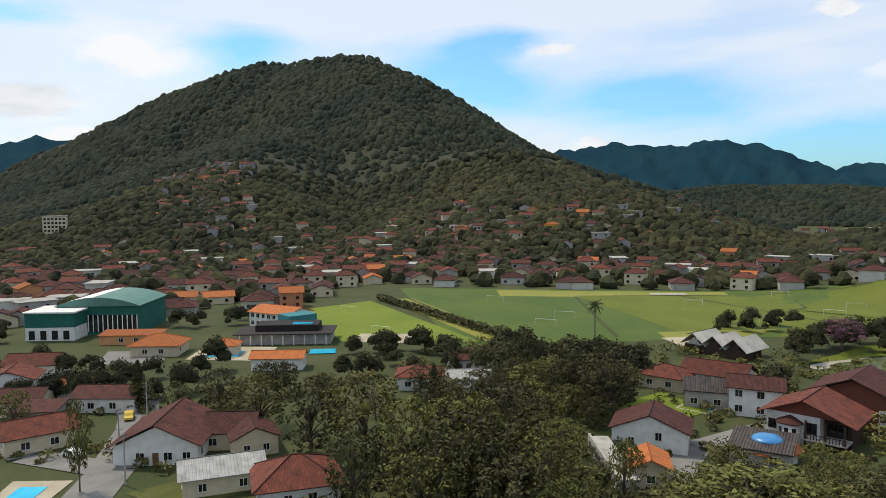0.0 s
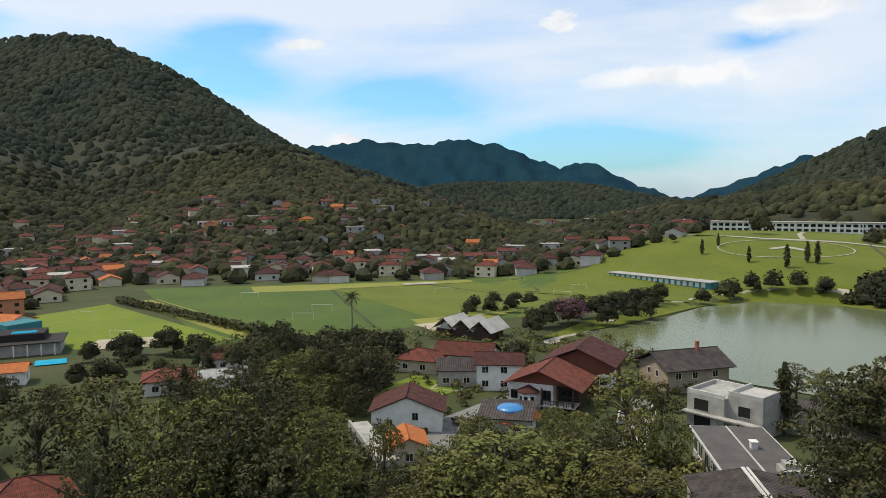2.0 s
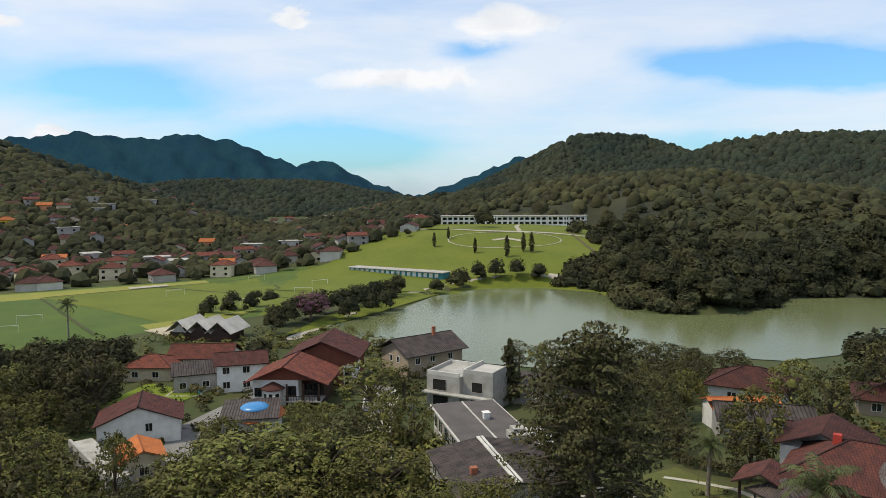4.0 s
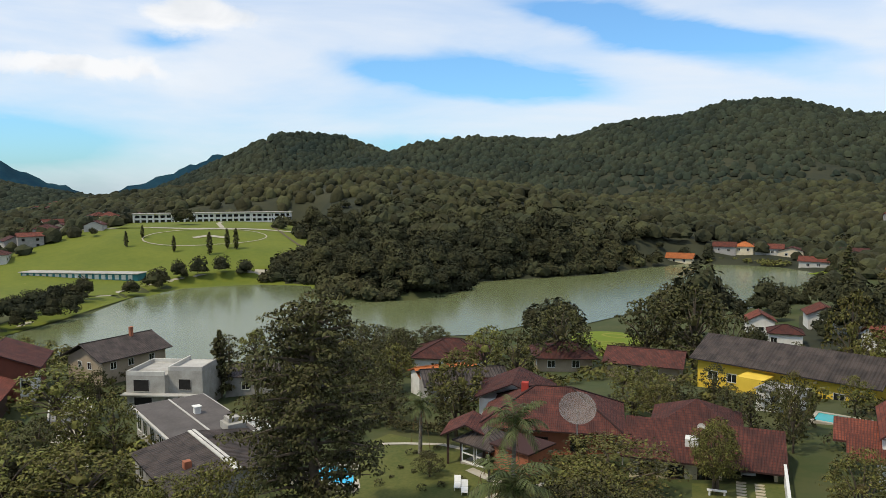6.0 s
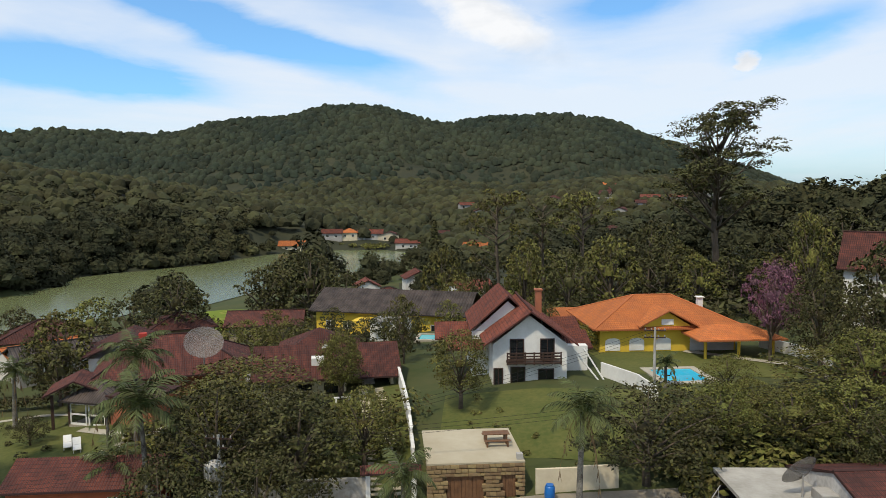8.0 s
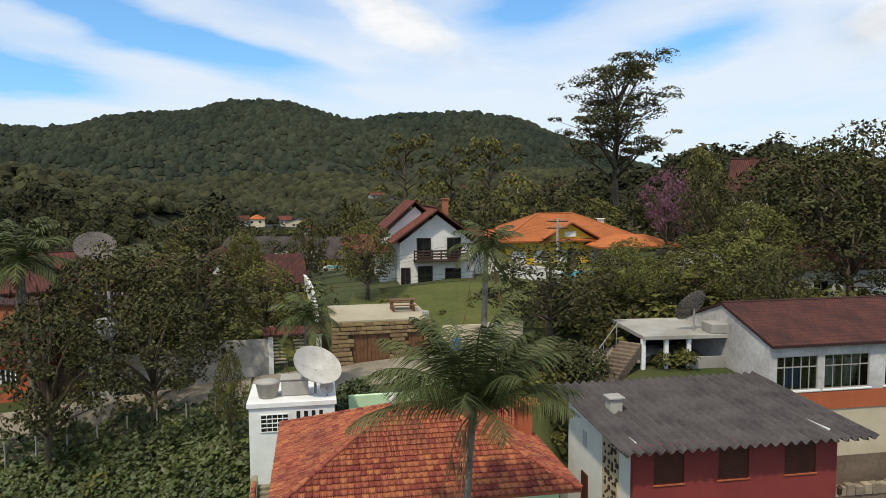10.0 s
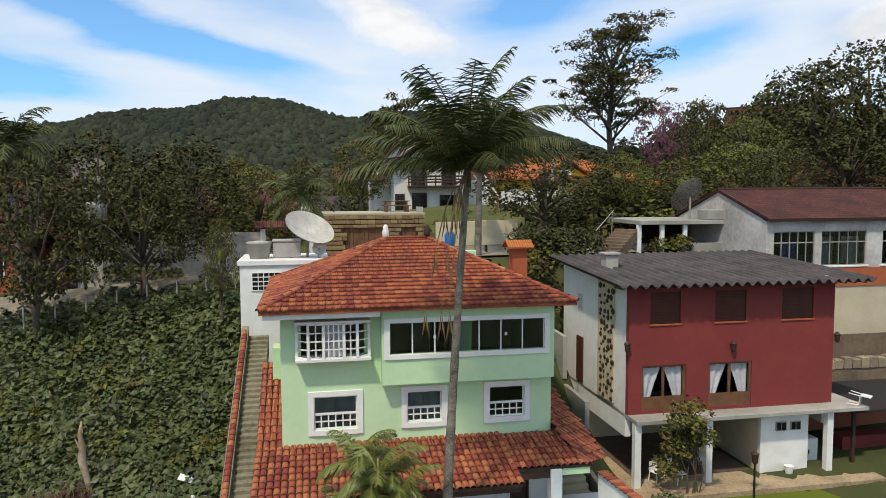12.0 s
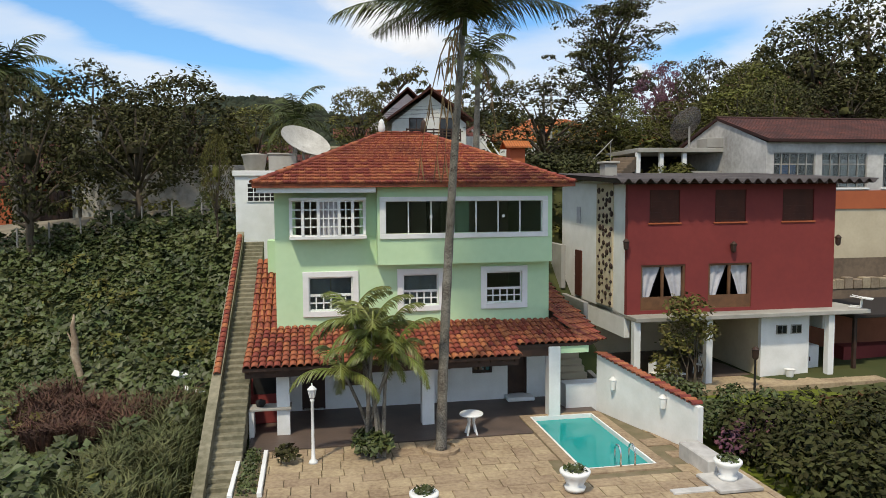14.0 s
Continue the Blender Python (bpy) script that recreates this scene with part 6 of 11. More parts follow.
def palm(x, y, z, tall, frond, count, lean=(0, 0), r=0.16, label="", leaf=None, shag=True, name="palm", seed=1, trunk=None, width=1.0, fine=1.0, droop=1.0, lowest=-20):
    """A feather palm: trunk, arching fronds with hanging leaflets."""
    rng = random.Random(seed)
    e = empty(name, x, y, z, 0, label, "palm")
    g = Geo()
    pts, rad, n = [], [], max(6, int(tall / 0.45))
    for k in range(n + 1):
        f = k / n
        pts.append((lean[0] * f ** 1.4, lean[1] * f ** 1.4, -0.3 + (tall + 0.3) * f))
        rad.append(r * (1.25 - 0.55 * f) * (1.5 if k == 0 else 1.0) * (1.06 if k % 2 else 0.97))
    g.tube(pts, rad, 10)
    g.ob("trunk", trunk or M["palm_bark"], e, smooth=True)
    top = Vector((lean[0], lean[1], tall))
    Geo().tube([top - Vector((0, 0, 0.5)), top + Vector((0, 0, 0.1)), top + Vector((0, 0, 0.7 * min(1, frond / 2)))], [r * 0.8, r * 0.75, 0.03], 8).ob("crownshaft", leaf or M["palm_leaf"], e, smooth=True)
    for k in range(count):
        w = 2 * math.pi * (k * 0.382)
        el = radians(84 - (84 - lowest) * (k + 0.5) / count + rng.uniform(-8, 8))
        d = Vector((math.cos(w), math.sin(w), 0))
        ln = frond * rng.uniform(0.85, 1.1)
        spine, p = [], top.copy()
        steps = 9
        a = el
        for s in range(steps + 1):
            spine.append(p.copy())
            p = p + (d * math.cos(a) + Vector((0, 0, math.sin(a)))) * (ln / steps)
            a -= radians(6.0 + 11.0 * s / steps) * droop
        fg = Geo().tube(spine, [0.035 * (1 - s / (steps + 2)) + 0.006 for s in range(steps + 1)], 4)
        m = int(34 * fine)
        for i in range(2, m + 1):
            f = i / m * (steps - 0.01)
            i0 = int(f)
            c = spine[i0].lerp(spine[min(i0 + 1, steps)], f - i0)
            t = (spine[min(i0 + 1, steps)] - spine[i0]).normalized()
            side = t.cross(Vector((0, 0, 1))).normalized()
            ll = width * (0.30 * frond) * math.sin(math.pi * (0.12 + 0.83 * i / m)) ** 0.7
            for s in (-1, 1):
                drop = rng.uniform(0.25, 0.95)
                tip = c + (side * s * 0.75 + t * 0.65 - Vector((0, 0, drop))).normalized() * ll
                mid = c.lerp(tip, 0.5) + Vector((0, 0, 0.06 * ll))
                h = t * 0.021 * max(1.0, frond / 2.2) / fine
                fg.face([c - h, mid - h * 1.2, tip, mid + h * 1.2, c + h])
        fg.ob("frond", leaf or M["palm_leaf"], e)
    if shag:
        for k in range(3):
            w = rng.uniform(0, 6.28)
            d = Vector((math.cos(w), math.sin(w), 0))
            sp = [top + d * (0.1 + 0.35 * s) - Vector((0, 0, 0.2 + 0.45 * s * s * 0.5)) for s in range(5)]
            fg = Geo().tube(sp, [0.03, 0.025, 0.02, 0.015, 0.01], 4)
            for i in range(1, 5):
                for s in (-1, 1):
                    fg.face([sp[i], sp[i] + Vector((0.05 * s, 0.05, -0.5)), sp[i] + Vector((0.12 * s, 0.0, -0.9)), sp[i] + Vector((0.02 * s, -0.05, -0.5))])
            fg.ob("dry_frond", M["dry_leaf"], e)
    return e


M["palm_bark"] = mat("palm_trunk", (0.26, 0.24, 0.20), (0.052, 0.042, 0.034), scale=2.6, rough=0.95, bump=0.8, fine=0.9)
M["palm_leaf"] = mat("palm_fronds", (0.044, 0.058, 0.018), (0.090, 0.100, 0.034), scale=0.8, rough=0.6, island=0.4, spec=0.2)
M["dry_leaf"] = mat("dry_fronds", (0.20, 0.13, 0.06), (0.13, 0.085, 0.045), scale=2.0, rough=0.9, island=0.3)

KIND = {
    "b": [broad_tree(s, M["leaf"], 92, 54, 0.15, "broad-leaved green tree with a rounded crown", low=0.10, core=0.2) for s in (1, 2, 3)],
    "d": [broad_tree(s, M["leaf_dark"], 92, 54, 0.15, "dark green leafy tree with a dense crown", spread=sp, low=0.06, core=0.2) for s, sp in ((4, 1.0), (5, 0.9), (6, 1.1))],
    "l": [broad_tree(s, M["leaf_light"], 80, 50, 0.145, "light green leafy tree with a loose crown", low=0.22, core=0.3) for s in (7, 8)],
    "g": [layered_tree(14, M["leaf_dark"], "huge dark green tree with layered boughs")],
    "k": [broad_tree(9, M["leaf_pink"], 46, 60, 0.17, "tree covered in dull mauve blossom", low=0.2, core=0.3)],
    "c": [conifer(10, M["leaf_dark"], "tall dark conifer with drooping boughs")],
    "y": [cypress(11, M["leaf_dark"], "slim dark cypress on the lawn")],
    "e": [gum_tree(12, M["leaf_dark"], "thin tree with bare grey limbs and sparse tufts", bare=True), gum_tree(13, M["leaf"], "tall open tree with sparse tufts", bare=True)],
}
MID_KIND = {
    "b": [broad_tree(s, M["leaf"], 52, 29, 0.25, "broad-leaved green tree with a rounded crown", low=0.05, core=0.26) for s in (41, 42)],
    "d": [broad_tree(s, M["leaf_dark"], 52, 29, 0.25, "dark green leafy tree with a dense crown", low=0.02, core=0.26) for s in (43, 44)],
    "l": [broad_tree(45, M["leaf_light"], 48, 29, 0.24, "light green leafy tree with a loose crown", low=0.10, core=0.22)],
}
REACH = {"g": 4.3, "b": 4.4, "d": 4.4, "l": 4.4, "k": 4.4, "c": 4.2, "y": 1.3, "e": 2.9}
set_down = set()
distant = []
tr = random.Random(21)


def plant(rows, group):
    for k, x, y, tall, r in rows:
        if lake_side(x, y) < 1.0:
            continue
        away = math.hypot(x - EYE[0], y - EYE[1])
        if away > 165 and k in "bdl":
            distant.append((x, y, tall, r))
            continue
        stock = MID_KIND if away > 74 and k in MID_KIND else KIND
        src = tr.choice(stock[k])
        s = r / REACH[k]
        m = pose(x, y, gz(x, y) - 0.1, 0, 0, tr.uniform(0, 360)) @ Matrix.Diagonal((s, s, tall / 10.2, 1))
        if src.name not in set_down:
            set_down.add(src.name)
            src.matrix_world = m
            src["group"] = group
            continue
        keep = src.matrix_basis.copy()
        src.matrix_basis = Matrix.Identity(4)
        c = copy_thing(src, m)
        src.matrix_basis = keep
        c["group"] = group




def inside(x, y, ring):
    hit_ = False
    for (ax, ay), (bx, by) in zip(ring, ring[1:] + ring[:1]):
        if (ay > y) != (by > y) and x < (bx - ax) * (y - ay) / (by - ay) + ax:
            hit_ = not hit_
    return hit_


def woods(ring, n, tall, kinds, group, seed, gap=4.5, clear=9.5):
    """Trees set at random within a ring of the plan, clear of the houses and of what lies before them."""
    rg, rows = random.Random(seed), []
    built = [o.location for o in bpy.data.objects if o.parent is None and o.type == "EMPTY" and o.location.z > -30 and str(o.get("category", "")) not in ("tree", "palm", "goal")]
    xs, ys = [p[0] for p in ring], [p[1] for p in ring]
    for _ in range(n * 14):
        if len(rows) >= n:
            break
        a, b = rg.uniform(min(xs), max(xs)), rg.uniform(min(ys), max(ys))
        if (-61 < a < -28 and 20 < b < 41) or not inside(a, b, ring) or any(math.hypot(a - p[1], b - p[2]) < gap for p in rows):
            continue
        if any(math.hypot(a - p.x, b - p.y) < clear or math.hypot(a - p.x - 3.5, b - p.y + 6.5) < clear * 0.8 for p in built):
            continue
        h = rg.uniform(*tall)
        rows.append((rg.choice(kinds), a, b, h, h * rg.uniform(0.36, 0.52)))
    plant(rows, group)
STREET_TREES = [
    ("b", -111.6, -59.1, 16.0, 7.9), ("d", -112.3, -68.8, 13.9, 5.7), ("b", -123.4, -83.3, 11.6, 5.4), ("d", -130.7, -95.3, 10.5, 4.7),
    ("b", -102.0, -48.6, 14.8, 5.4), ("b", -99.8, -39.3, 15.7, 5.6), ("d", -94.6, -32.7, 13.7, 5.6), ("l", -86.7, -43.8, 11.5, 5.6),
    ("d", -86.6, -31.9, 11.3, 5.9), ("d", -92.0, -54.6, 12.8, 4.2), ("b", -148.6, -35.0, 8.9, 6.5), ("d", -140.9, -17.5, 15.9, 6.7),
    ("d", -163.5, -36.9, 14.0, 3.9), ("d", -149.0, -25.7, 13.4, 4.7), ("d", -138.0, -40.8, 12.1, 3.8), ("c", -145.8, -54.4, 9.1, 2.1),
    ("l", -94.9, -18.1, 11.6, 2.6), ("b", -91.4, -97.1, 14.9, 2.0), ("c", -131.1, -113.9, 10.7, 2.8), ("d", -144.4, -111.7, 7.3, 4.0),
    ("b", -165.6, -115.0, 10.5, 3.9),
]
LANE_TREES = [
    ("d", -96.2, -38.7, 14.6, 7.7), ("d", -116.8, -35.1, 13.7, 6.5), ("b", -94.1, -30.2, 13.1, 5.2), ("d", -89.5, -42.3, 14.3, 5.8),
    ("d", -149.3, -19.9, 11.8, 7.1), ("d", -168.9, -36.4, 12.7, 4.7), ("d", -173.8, -10.2, 11.8, 3.0), ("l", -89.0, -3.6, 10.9, 9.4),
    ("b", -86.2, -9.9, 9.1, 5.5), ("b", -84.6, 5.0, 9.3, 6.4), ("b", -76.2, 10.0, 7.5, 5.3), ("l", -107.1, -16.5, 7.1, 2.5),
    ("b", -78.5, -2.6, 8.0, 5.8), ("b", -117.3, 25.7, 10.5, 6.0), ("d", -113.0, 30.4, 9.0, 2.5), ("c", -105.3, 47.8, 12.1, 3.2),
    ("b", -164.2, 17.7, 8.0, 4.0), ("d", -97.0, 49.2, 12.4, 2.7), ("l", -90.8, 21.2, 8.6, 3.2),
]
LAKESIDE_TREES = [
    ("k", -196.6, 41.9, 11.8, 6.5), ("d", -203.6, 32.8, 7.3, 5.0), ("d", -219.1, 62.2, 8.9, 4.1), ("d", -224.0, 71.3, 9.5, 4.2),
    ("d", -228.9, 79.9, 8.5, 4.0), ("d", -234.6, 91.4, 8.8, 4.5), ("d", -237.6, 98.7, 8.2, 2.9), ("d", -254.6, 113.7, 7.0, 4.1),
    ("d", -259.5, 125.4, 8.4, 4.7), ("d", -252.6, 129.3, 9.3, 4.6), ("d", -247.4, 133.9, 9.7, 5.1), ("d", -242.2, 138.2, 10.2, 5.0),
    ("d", -237.5, 141.5, 10.6, 4.1), ("d", -223.6, 151.9, 10.8, 5.6), ("d", -207.1, 148.5, 13.8, 5.3), ("d", -195.7, 149.5, 16.5, 7.2),
    ("d", -181.2, 147.6, 21.6, 7.8), ("b", -168.5, 146.3, 24.6, 8.5), ("d", -153.8, 139.7, 23.3, 8.8), ("d", -141.1, 137.7, 24.6, 9.3),
    ("d", -144.9, 120.4, 15.9, 7.2),
]
BEND_TREES = [
    ("g", -46.1, 15.8, 22.5, 7.6), ("d", -61.9, 25.1, 14.9, 2.5), ("e", -88.9, 42.6, 13.2, 2.5),
    ("d", -58.7, 69.4, 10.0, 4.0), ("d", -65.5, 95.4, 13.7, 6.0),
    ("d", -57.8, 118.8, 14.1, 5.9), ("d", -46.9, 116.3, 18.2, 7.3), ("d", -38.1, 110.6, 12.9, 4.5),
    ("b", -33.2, 59.7, 6.5, 2.2), ("b", -25.3, 30.6, 6.8, 5.6), ("b", -16.2, 56.2, 7.3, 2.2), ("b", -18.6, 37.2, 6.7, 2.3),
    ("l", -26.4, 27.8, 6.4, 1.9), ("d", -56.1, 47.1, 8.6, 2.5), ("b", -51.2, 9.5, 10.9, 3.9),
]
COVE_TREES = [
    ("d", -191.7, 134.9, 13.5, 7.8), ("d", -180.0, 140.5, 16.1, 8.7), ("d", -168.0, 145.6, 17.9, 8.5), ("d", -155.1, 146.8, 18.0, 9.1),
    ("b", -137.7, 139.3, 21.0, 9.3), ("b", -129.5, 142.0, 18.7, 8.3), ("d", -143.3, 179.0, 19.9, 8.8), ("b", -141.6, 194.5, 20.0, 9.3),
    ("d", -136.9, 206.7, 19.5, 8.5), ("d", -134.7, 225.1, 17.3, 8.9), ("b", -131.3, 243.7, 17.5, 9.4), ("b", -124.6, 257.8, 18.1, 10.2),
    ("d", -118.3, 282.0, 14.4, 7.8), ("d", -71.5, 285.7, 12.3, 6.0), ("d", -61.6, 267.4, 11.6, 4.7), ("y", -37.5, 231.0, 18.8, 2.4),
    ("d", -41.7, 210.1, 13.5, 4.7), ("b", -29.9, 171.5, 15.1, 4.7), ("l", -24.5, 162.2, 18.0, 5.2),
]
EAST_TREES = [
    ("e", -7.1, 91.5, 22.9, 5.6), ("e", 0.3, 98.7, 22.3, 4.9), ("e", 6.7, 93.5, 22.1, 5.2), ("b", -2.6, 81.7, 13.8, 3.8),
    ("d", 3.7, 73.6, 11.0, 3.9), ("b", 10.3, 83.1, 13.7, 4.7), ("d", 21.9, 122.0, 18.3, 5.9), ("b", 38.2, 164.8, 17.9, 8.0),
    ("d", 47.4, 162.7, 19.3, 8.0), ("d", 56.3, 160.2, 15.8, 8.0), ("d", 63.2, 158.0, 22.4, 8.0), ("d", 71.2, 155.0, 19.7, 8.0),
    ("d", 79.1, 151.7, 19.7, 8.0), ("k", 22.6, 48.2, 10.8, 2.8), ("d", 25.3, 43.0, 10.5, 3.5),
    ("d", 27.5, 37.8, 8.9, 3.3), ("b", -14.7, 102.9, 10.4, 4.1), ("d", -9.3, 98.4, 12.7, 3.9), ("b", -20.4, 122.3, 17.1, 4.7),
]
HILLSIDE_TREES = [
    ("b", -23.2, 23.8, 7.8, 4.3), ("d", -18.1, 22.6, 7.2, 2.9), ("b", -18.4, 37.2, 6.9, 2.3), ("b", -6.9, 32.5, 7.0, 2.8),
    ("d", -15.1, 50.3, 7.2, 1.7), ("d", 6.7, 21.2, 7.1, 4.4), ("b", 14.9, 33.7, 4.4, 2.2), ("l", 17.3, 25.7, 5.2, 3.5),
    ("b", 21.2, 25.3, 6.3, 3.5), ("b", 11.5, 25.3, 4.3, 2.5), ("b", -53.0, 46.8, 10.5, 4.2), ("d", -71.5, 105.8, 12.5, 7.1),
    ("d", -55.3, 124.0, 16.7, 7.5), ("d", -45.3, 30.9, 3.0, 1.6), ("b", -34.5, 57.0, 4.7, 2.5), ("d", 21.7, 20.7, 6.8, 2.4),
    ("b", 4.5, 51.5, 3.0, 1.8),
]
BACK_TREES = [
    ("d", -20.9, 9.5, 9.5, 3.2), ("d", -21.8, 18.1, 9.8, 4.5), ("d", -16.2, 18.3, 8.9, 4.6), ("d", -16.4, 11.8, 7.7, 3.4),
    ("b", -13.0, 23.4, 6.5, 2.8), ("l", -11.4, 9.3, 6.1, 0.9), 
    ("l", 12.3, 24.8, 5.9, 2.5), ("k", 24.8, 53.3, 9.7, 2.6), ("b", 24.1, 34.5, 5.0, 5.7),
    ("d", 31.9, 35.3, 12.7, 5.8), ("d", 36.3, 35.2, 14.2, 6.2), ("l", 24.1, 30.2, 8.0, 3.4), ("b", 36.4, 76.8, 15.8, 3.5),
    ("d", 31.1, 29.0, 6.9, 4.5), ("b", 16.4, 30.8, 3.3, 1.9), ("b", 28.2, 32.7, 3.1, 3.6),
]
SHORE_TREES = [
    ("d", -80.0, 122.9, 13.0, 7.8), ("d", -56.3, 147.1, 19.0, 9.5), ("d", -64.0, 152.0, 16.0, 7.0), ("d", -132.0, 68.5, 7.6, 3.6), ("b", -68.2, 74.3, 9.9, 4.4),
    ("d", -54.1, 199.3, 11.0, 4.8), ("d", -90.0, 130.0, 10.5, 5.5), ("k", -217.1, 48.0, 10.0, 6.5), ("d", -222.0, 52.0, 9.0, 4.5), ("d", -264.4, 131, 8.6, 5.0), ("d", -268.0, 142, 8.0, 4.5),
    ("d", -266, 150, 8.4, 4.6), ("d", -262, 158, 8.4, 4.6), ("d", -256, 166, 8.0, 4.2), ("d", -242.4, 173, 8.6, 4.8), ("d", -236, 178, 9.0, 5.0), ("b", -230, 180, 9.5, 5.0),
]
plant(SHORE_TREES, "trees on the lake shore")
plant([("d", -216 - 3.2 * k + 2 * (k % 2), 36 + 5.0 * k, 7.4 + (k * 7 % 5) * 0.5, 3.6) for k in range(13)], "trees on the lake shore")
plant([("d", -240 - 9 * (k % 2) - 1.5 * k, 20 + 4 * k, 6.0 + (k * 5 % 4) * 0.5, 3.0) for k in range(7)], "trees by the pitches")
plant([("d", 36, 53, 12.5, 4.6), ("d", 41, 55, 13, 4.8), ("b", 46, 57, 12, 4.6), ("d", 33.5, 50.5, 11.0, 4.2), ("d", 38.5, 50.0, 11.5, 4.2)], "trees on the wooded slope")
plant(STREET_TREES, "trees along the street")
plant(LANE_TREES, "trees along the lane")
plant(LAKESIDE_TREES, "trees on the lake shore")
plant(BEND_TREES, "garden trees towards the lake")
plant(COVE_TREES, "trees on the far shore")
plant(EAST_TREES, "trees behind the villas")
plant(HILLSIDE_TREES, "garden trees of the villas")
plant(BACK_TREES, "trees behind the green house")

# the tall open tree that stands over the villas
tall_tree = open_tree(31, M["leaf_dark"], "very tall open-crowned tree above the houses", 24)
tall_tree.matrix_world = pose(29.6, 101.5, gz(29.6, 101.5), 0, 0, 40) @ Matrix.Diagonal((4.6, 4.6, 3.46, 1))
# cypresses on the hill lawn
for u, v, s in ((-18, -96, 0.8), (-2, -104, 1.1), (6, -96, 1.0), (10, -98, 1.05), (-40, -84, 0.8), (-34, -70, 0.7)):
    px, py = hill_pt(u, v)
    plant([("y", px, py, 10.2 * s, 1.4 * s)], "cypresses on the lawn")
for u, v, s, k in ((-18, -30, 1.0, "d"), (-14, -34, 0.9, "d"), (36, -26, 0.6, "b"), (-58, -60, 0.5, "b"), (40, -120, 0.6, "b"), (-92, -20, 1.0, "d"), (-98, -40, 1.0, "d"), (-104, -64, 0.9, "d"), (-108, -90, 0.9, "b"), (-112, -110, 0.8, "d"), (-96, 0, 1.1, "d"), (56, -60, 1.2, "d"), (56, -90, 1.1, "d"), (58, -120, 1.1, "b"), (56, -20, 1.2, "d"), (58, 0, 1.2, "d"), (54, -140, 1.0, "d"), (46, -158, 0.9, "d"), (66, -40, 1.2, "d"), (68, -76, 1.2, "b"), (70, -108, 1.1, "d")):
    px, py = hill_pt(u, v)
    plant([(k, px, py, 11 * s, 4.6 * s)], "trees round the lawn")

# ---- woods between the houses, hedges, shrubs ----
def town_gap(x, y):
    ok = (lake_side(x, y) > 6) & ~lawn_hill(x, y)
    ok &= ~((x > -352) & (x < -195) & (y > -138) & (y < 130)) & ~((x > -235) & (x < -160) & (y > -200) & (y < -80))
    near = np.zeros(np.shape(x), bool)
    for p, q_ in spots:
        near |= (x - p) ** 2 + (y - q_) ** 2 < 46
    return ok & ~near


rng = np.random.default_rng(8)
x, y, r = canopy_points(8200, 58, 134, 280, 900, 9, town_gap)
sz = rng.uniform(2.0, 5.2, len(x))
scatter("town_trees", np.stack([x, y, ground(x, y) + sz * 0.5], -1), sz, crowns, M["forest"], "green trees between the houses of the town", "trees", 6)
x, y, r = canopy_points(1500, -24, 44, 290, 520, 19, lambda x, y: (lake_side(x, y) > 12) & ~lawn_hill(x, y))
sz = rng.uniform(2.2, 5.0, len(x))
scatter("valley_trees", np.stack([x, y, ground(x, y) + sz * 0.5], -1), sz, crowns, M["forest"], "green trees beyond the lake", "trees", 7)


def foliage(name, pts, radii, per, size, material, label, category="shrub", seed=3):
    """Low leafy growth that nobody could count."""
    V, Q = leaves(pts, radii, per, size, np.random.default_rng(seed), up=0.7)
    return tagged(new(name, array_mesh(name, V, Q, material)), label, category, kind="stuff")


rh = random.Random(4)
hedge = [(-216 - 82 * k / 60 + rh.uniform(-1, 1), -44 - 66 * k / 60 + rh.uniform(-1, 1)) for k in range(61)]
foliage("hedge", [(a, b, gz(a, b) + 1.2) for a, b in hedge], [(1.9, 1.9, 1.7)] * len(hedge), 60, 0.55, M["leaf_dark"], "dark hedge between the pitches", "hedge")


def garden_cover(name, n, x0, x1, y0, y1, lo, hi, material, label, seed, per=46, size=0.28):
    rg, pts, rad = random.Random(seed), [], []
    for _ in range(n):
        a, b = rg.uniform(x0, x1), rg.uniform(y0, y1)
        s = rg.uniform(lo, hi)
        pts.append((a, b, gz(a, b) + s * 0.4))
        rad.append((s, s, s * 0.75))
    return foliage(name, pts, rad, per, size, material, label, "shrubs", seed)


garden_cover("undergrowth", 150, -120, -78, -70, -14, 1.0, 3.0, M["leaf_dark"], "dark thicket under the street trees", 1, 60, 0.42)
garden_cover("undergrowth", 170, -108, -66, -14, 24, 0.8, 2.6, M["leaf"], "thick green shrubs along the lane", 2, 60, 0.40)
garden_cover("undergrowth", 50, -84, -62, 22, 50, 0.7, 2.2, M["leaf_dark"], "dark shrubs beside the gardens", 33, 56, 0.34)
garden_cover("undergrowth", 60, -84, -40, 4, 22, 0.7, 2.2, M["leaf_dark"], "dark shrubs in the gardens", 3, 56, 0.34)
garden_cover("undergrowth", 120, -176, -122, -30, 46, 0.6, 1.8, M["leaf_dark"], "dark garden shrubs round the villas", 16, 50, 0.30)
garden_cover("undergrowth", 90, -206, -160, 18, 58, 0.7, 2.2, M["leaf"], "shrubs round the tent pavilion", 17, 50, 0.36)
garden_cover("undergrowth", 130, -180, -120, -44, 60, 0.8, 2.4, M["leaf"], "green shrubs between the villas", 4, 50, 0.45)
garden_cover("undergrowth", 170, -96, 10, 68, 132, 0.8, 2.8, M["leaf"], "green shrubs above the lake", 5, 56, 0.42)
garden_cover("undergrowth", 260, 2, 60, 62, 130, 1.2, 3.6, M["leaf_dark"], "dark woodland growth on the slope", 6, 60, 0.45)
garden_cover("undergrowth", 70, 8, 36, 20, 28, 0.8, 2.0, M["leaf"], "green shrubs on the bank", 7, 60, 0.30)
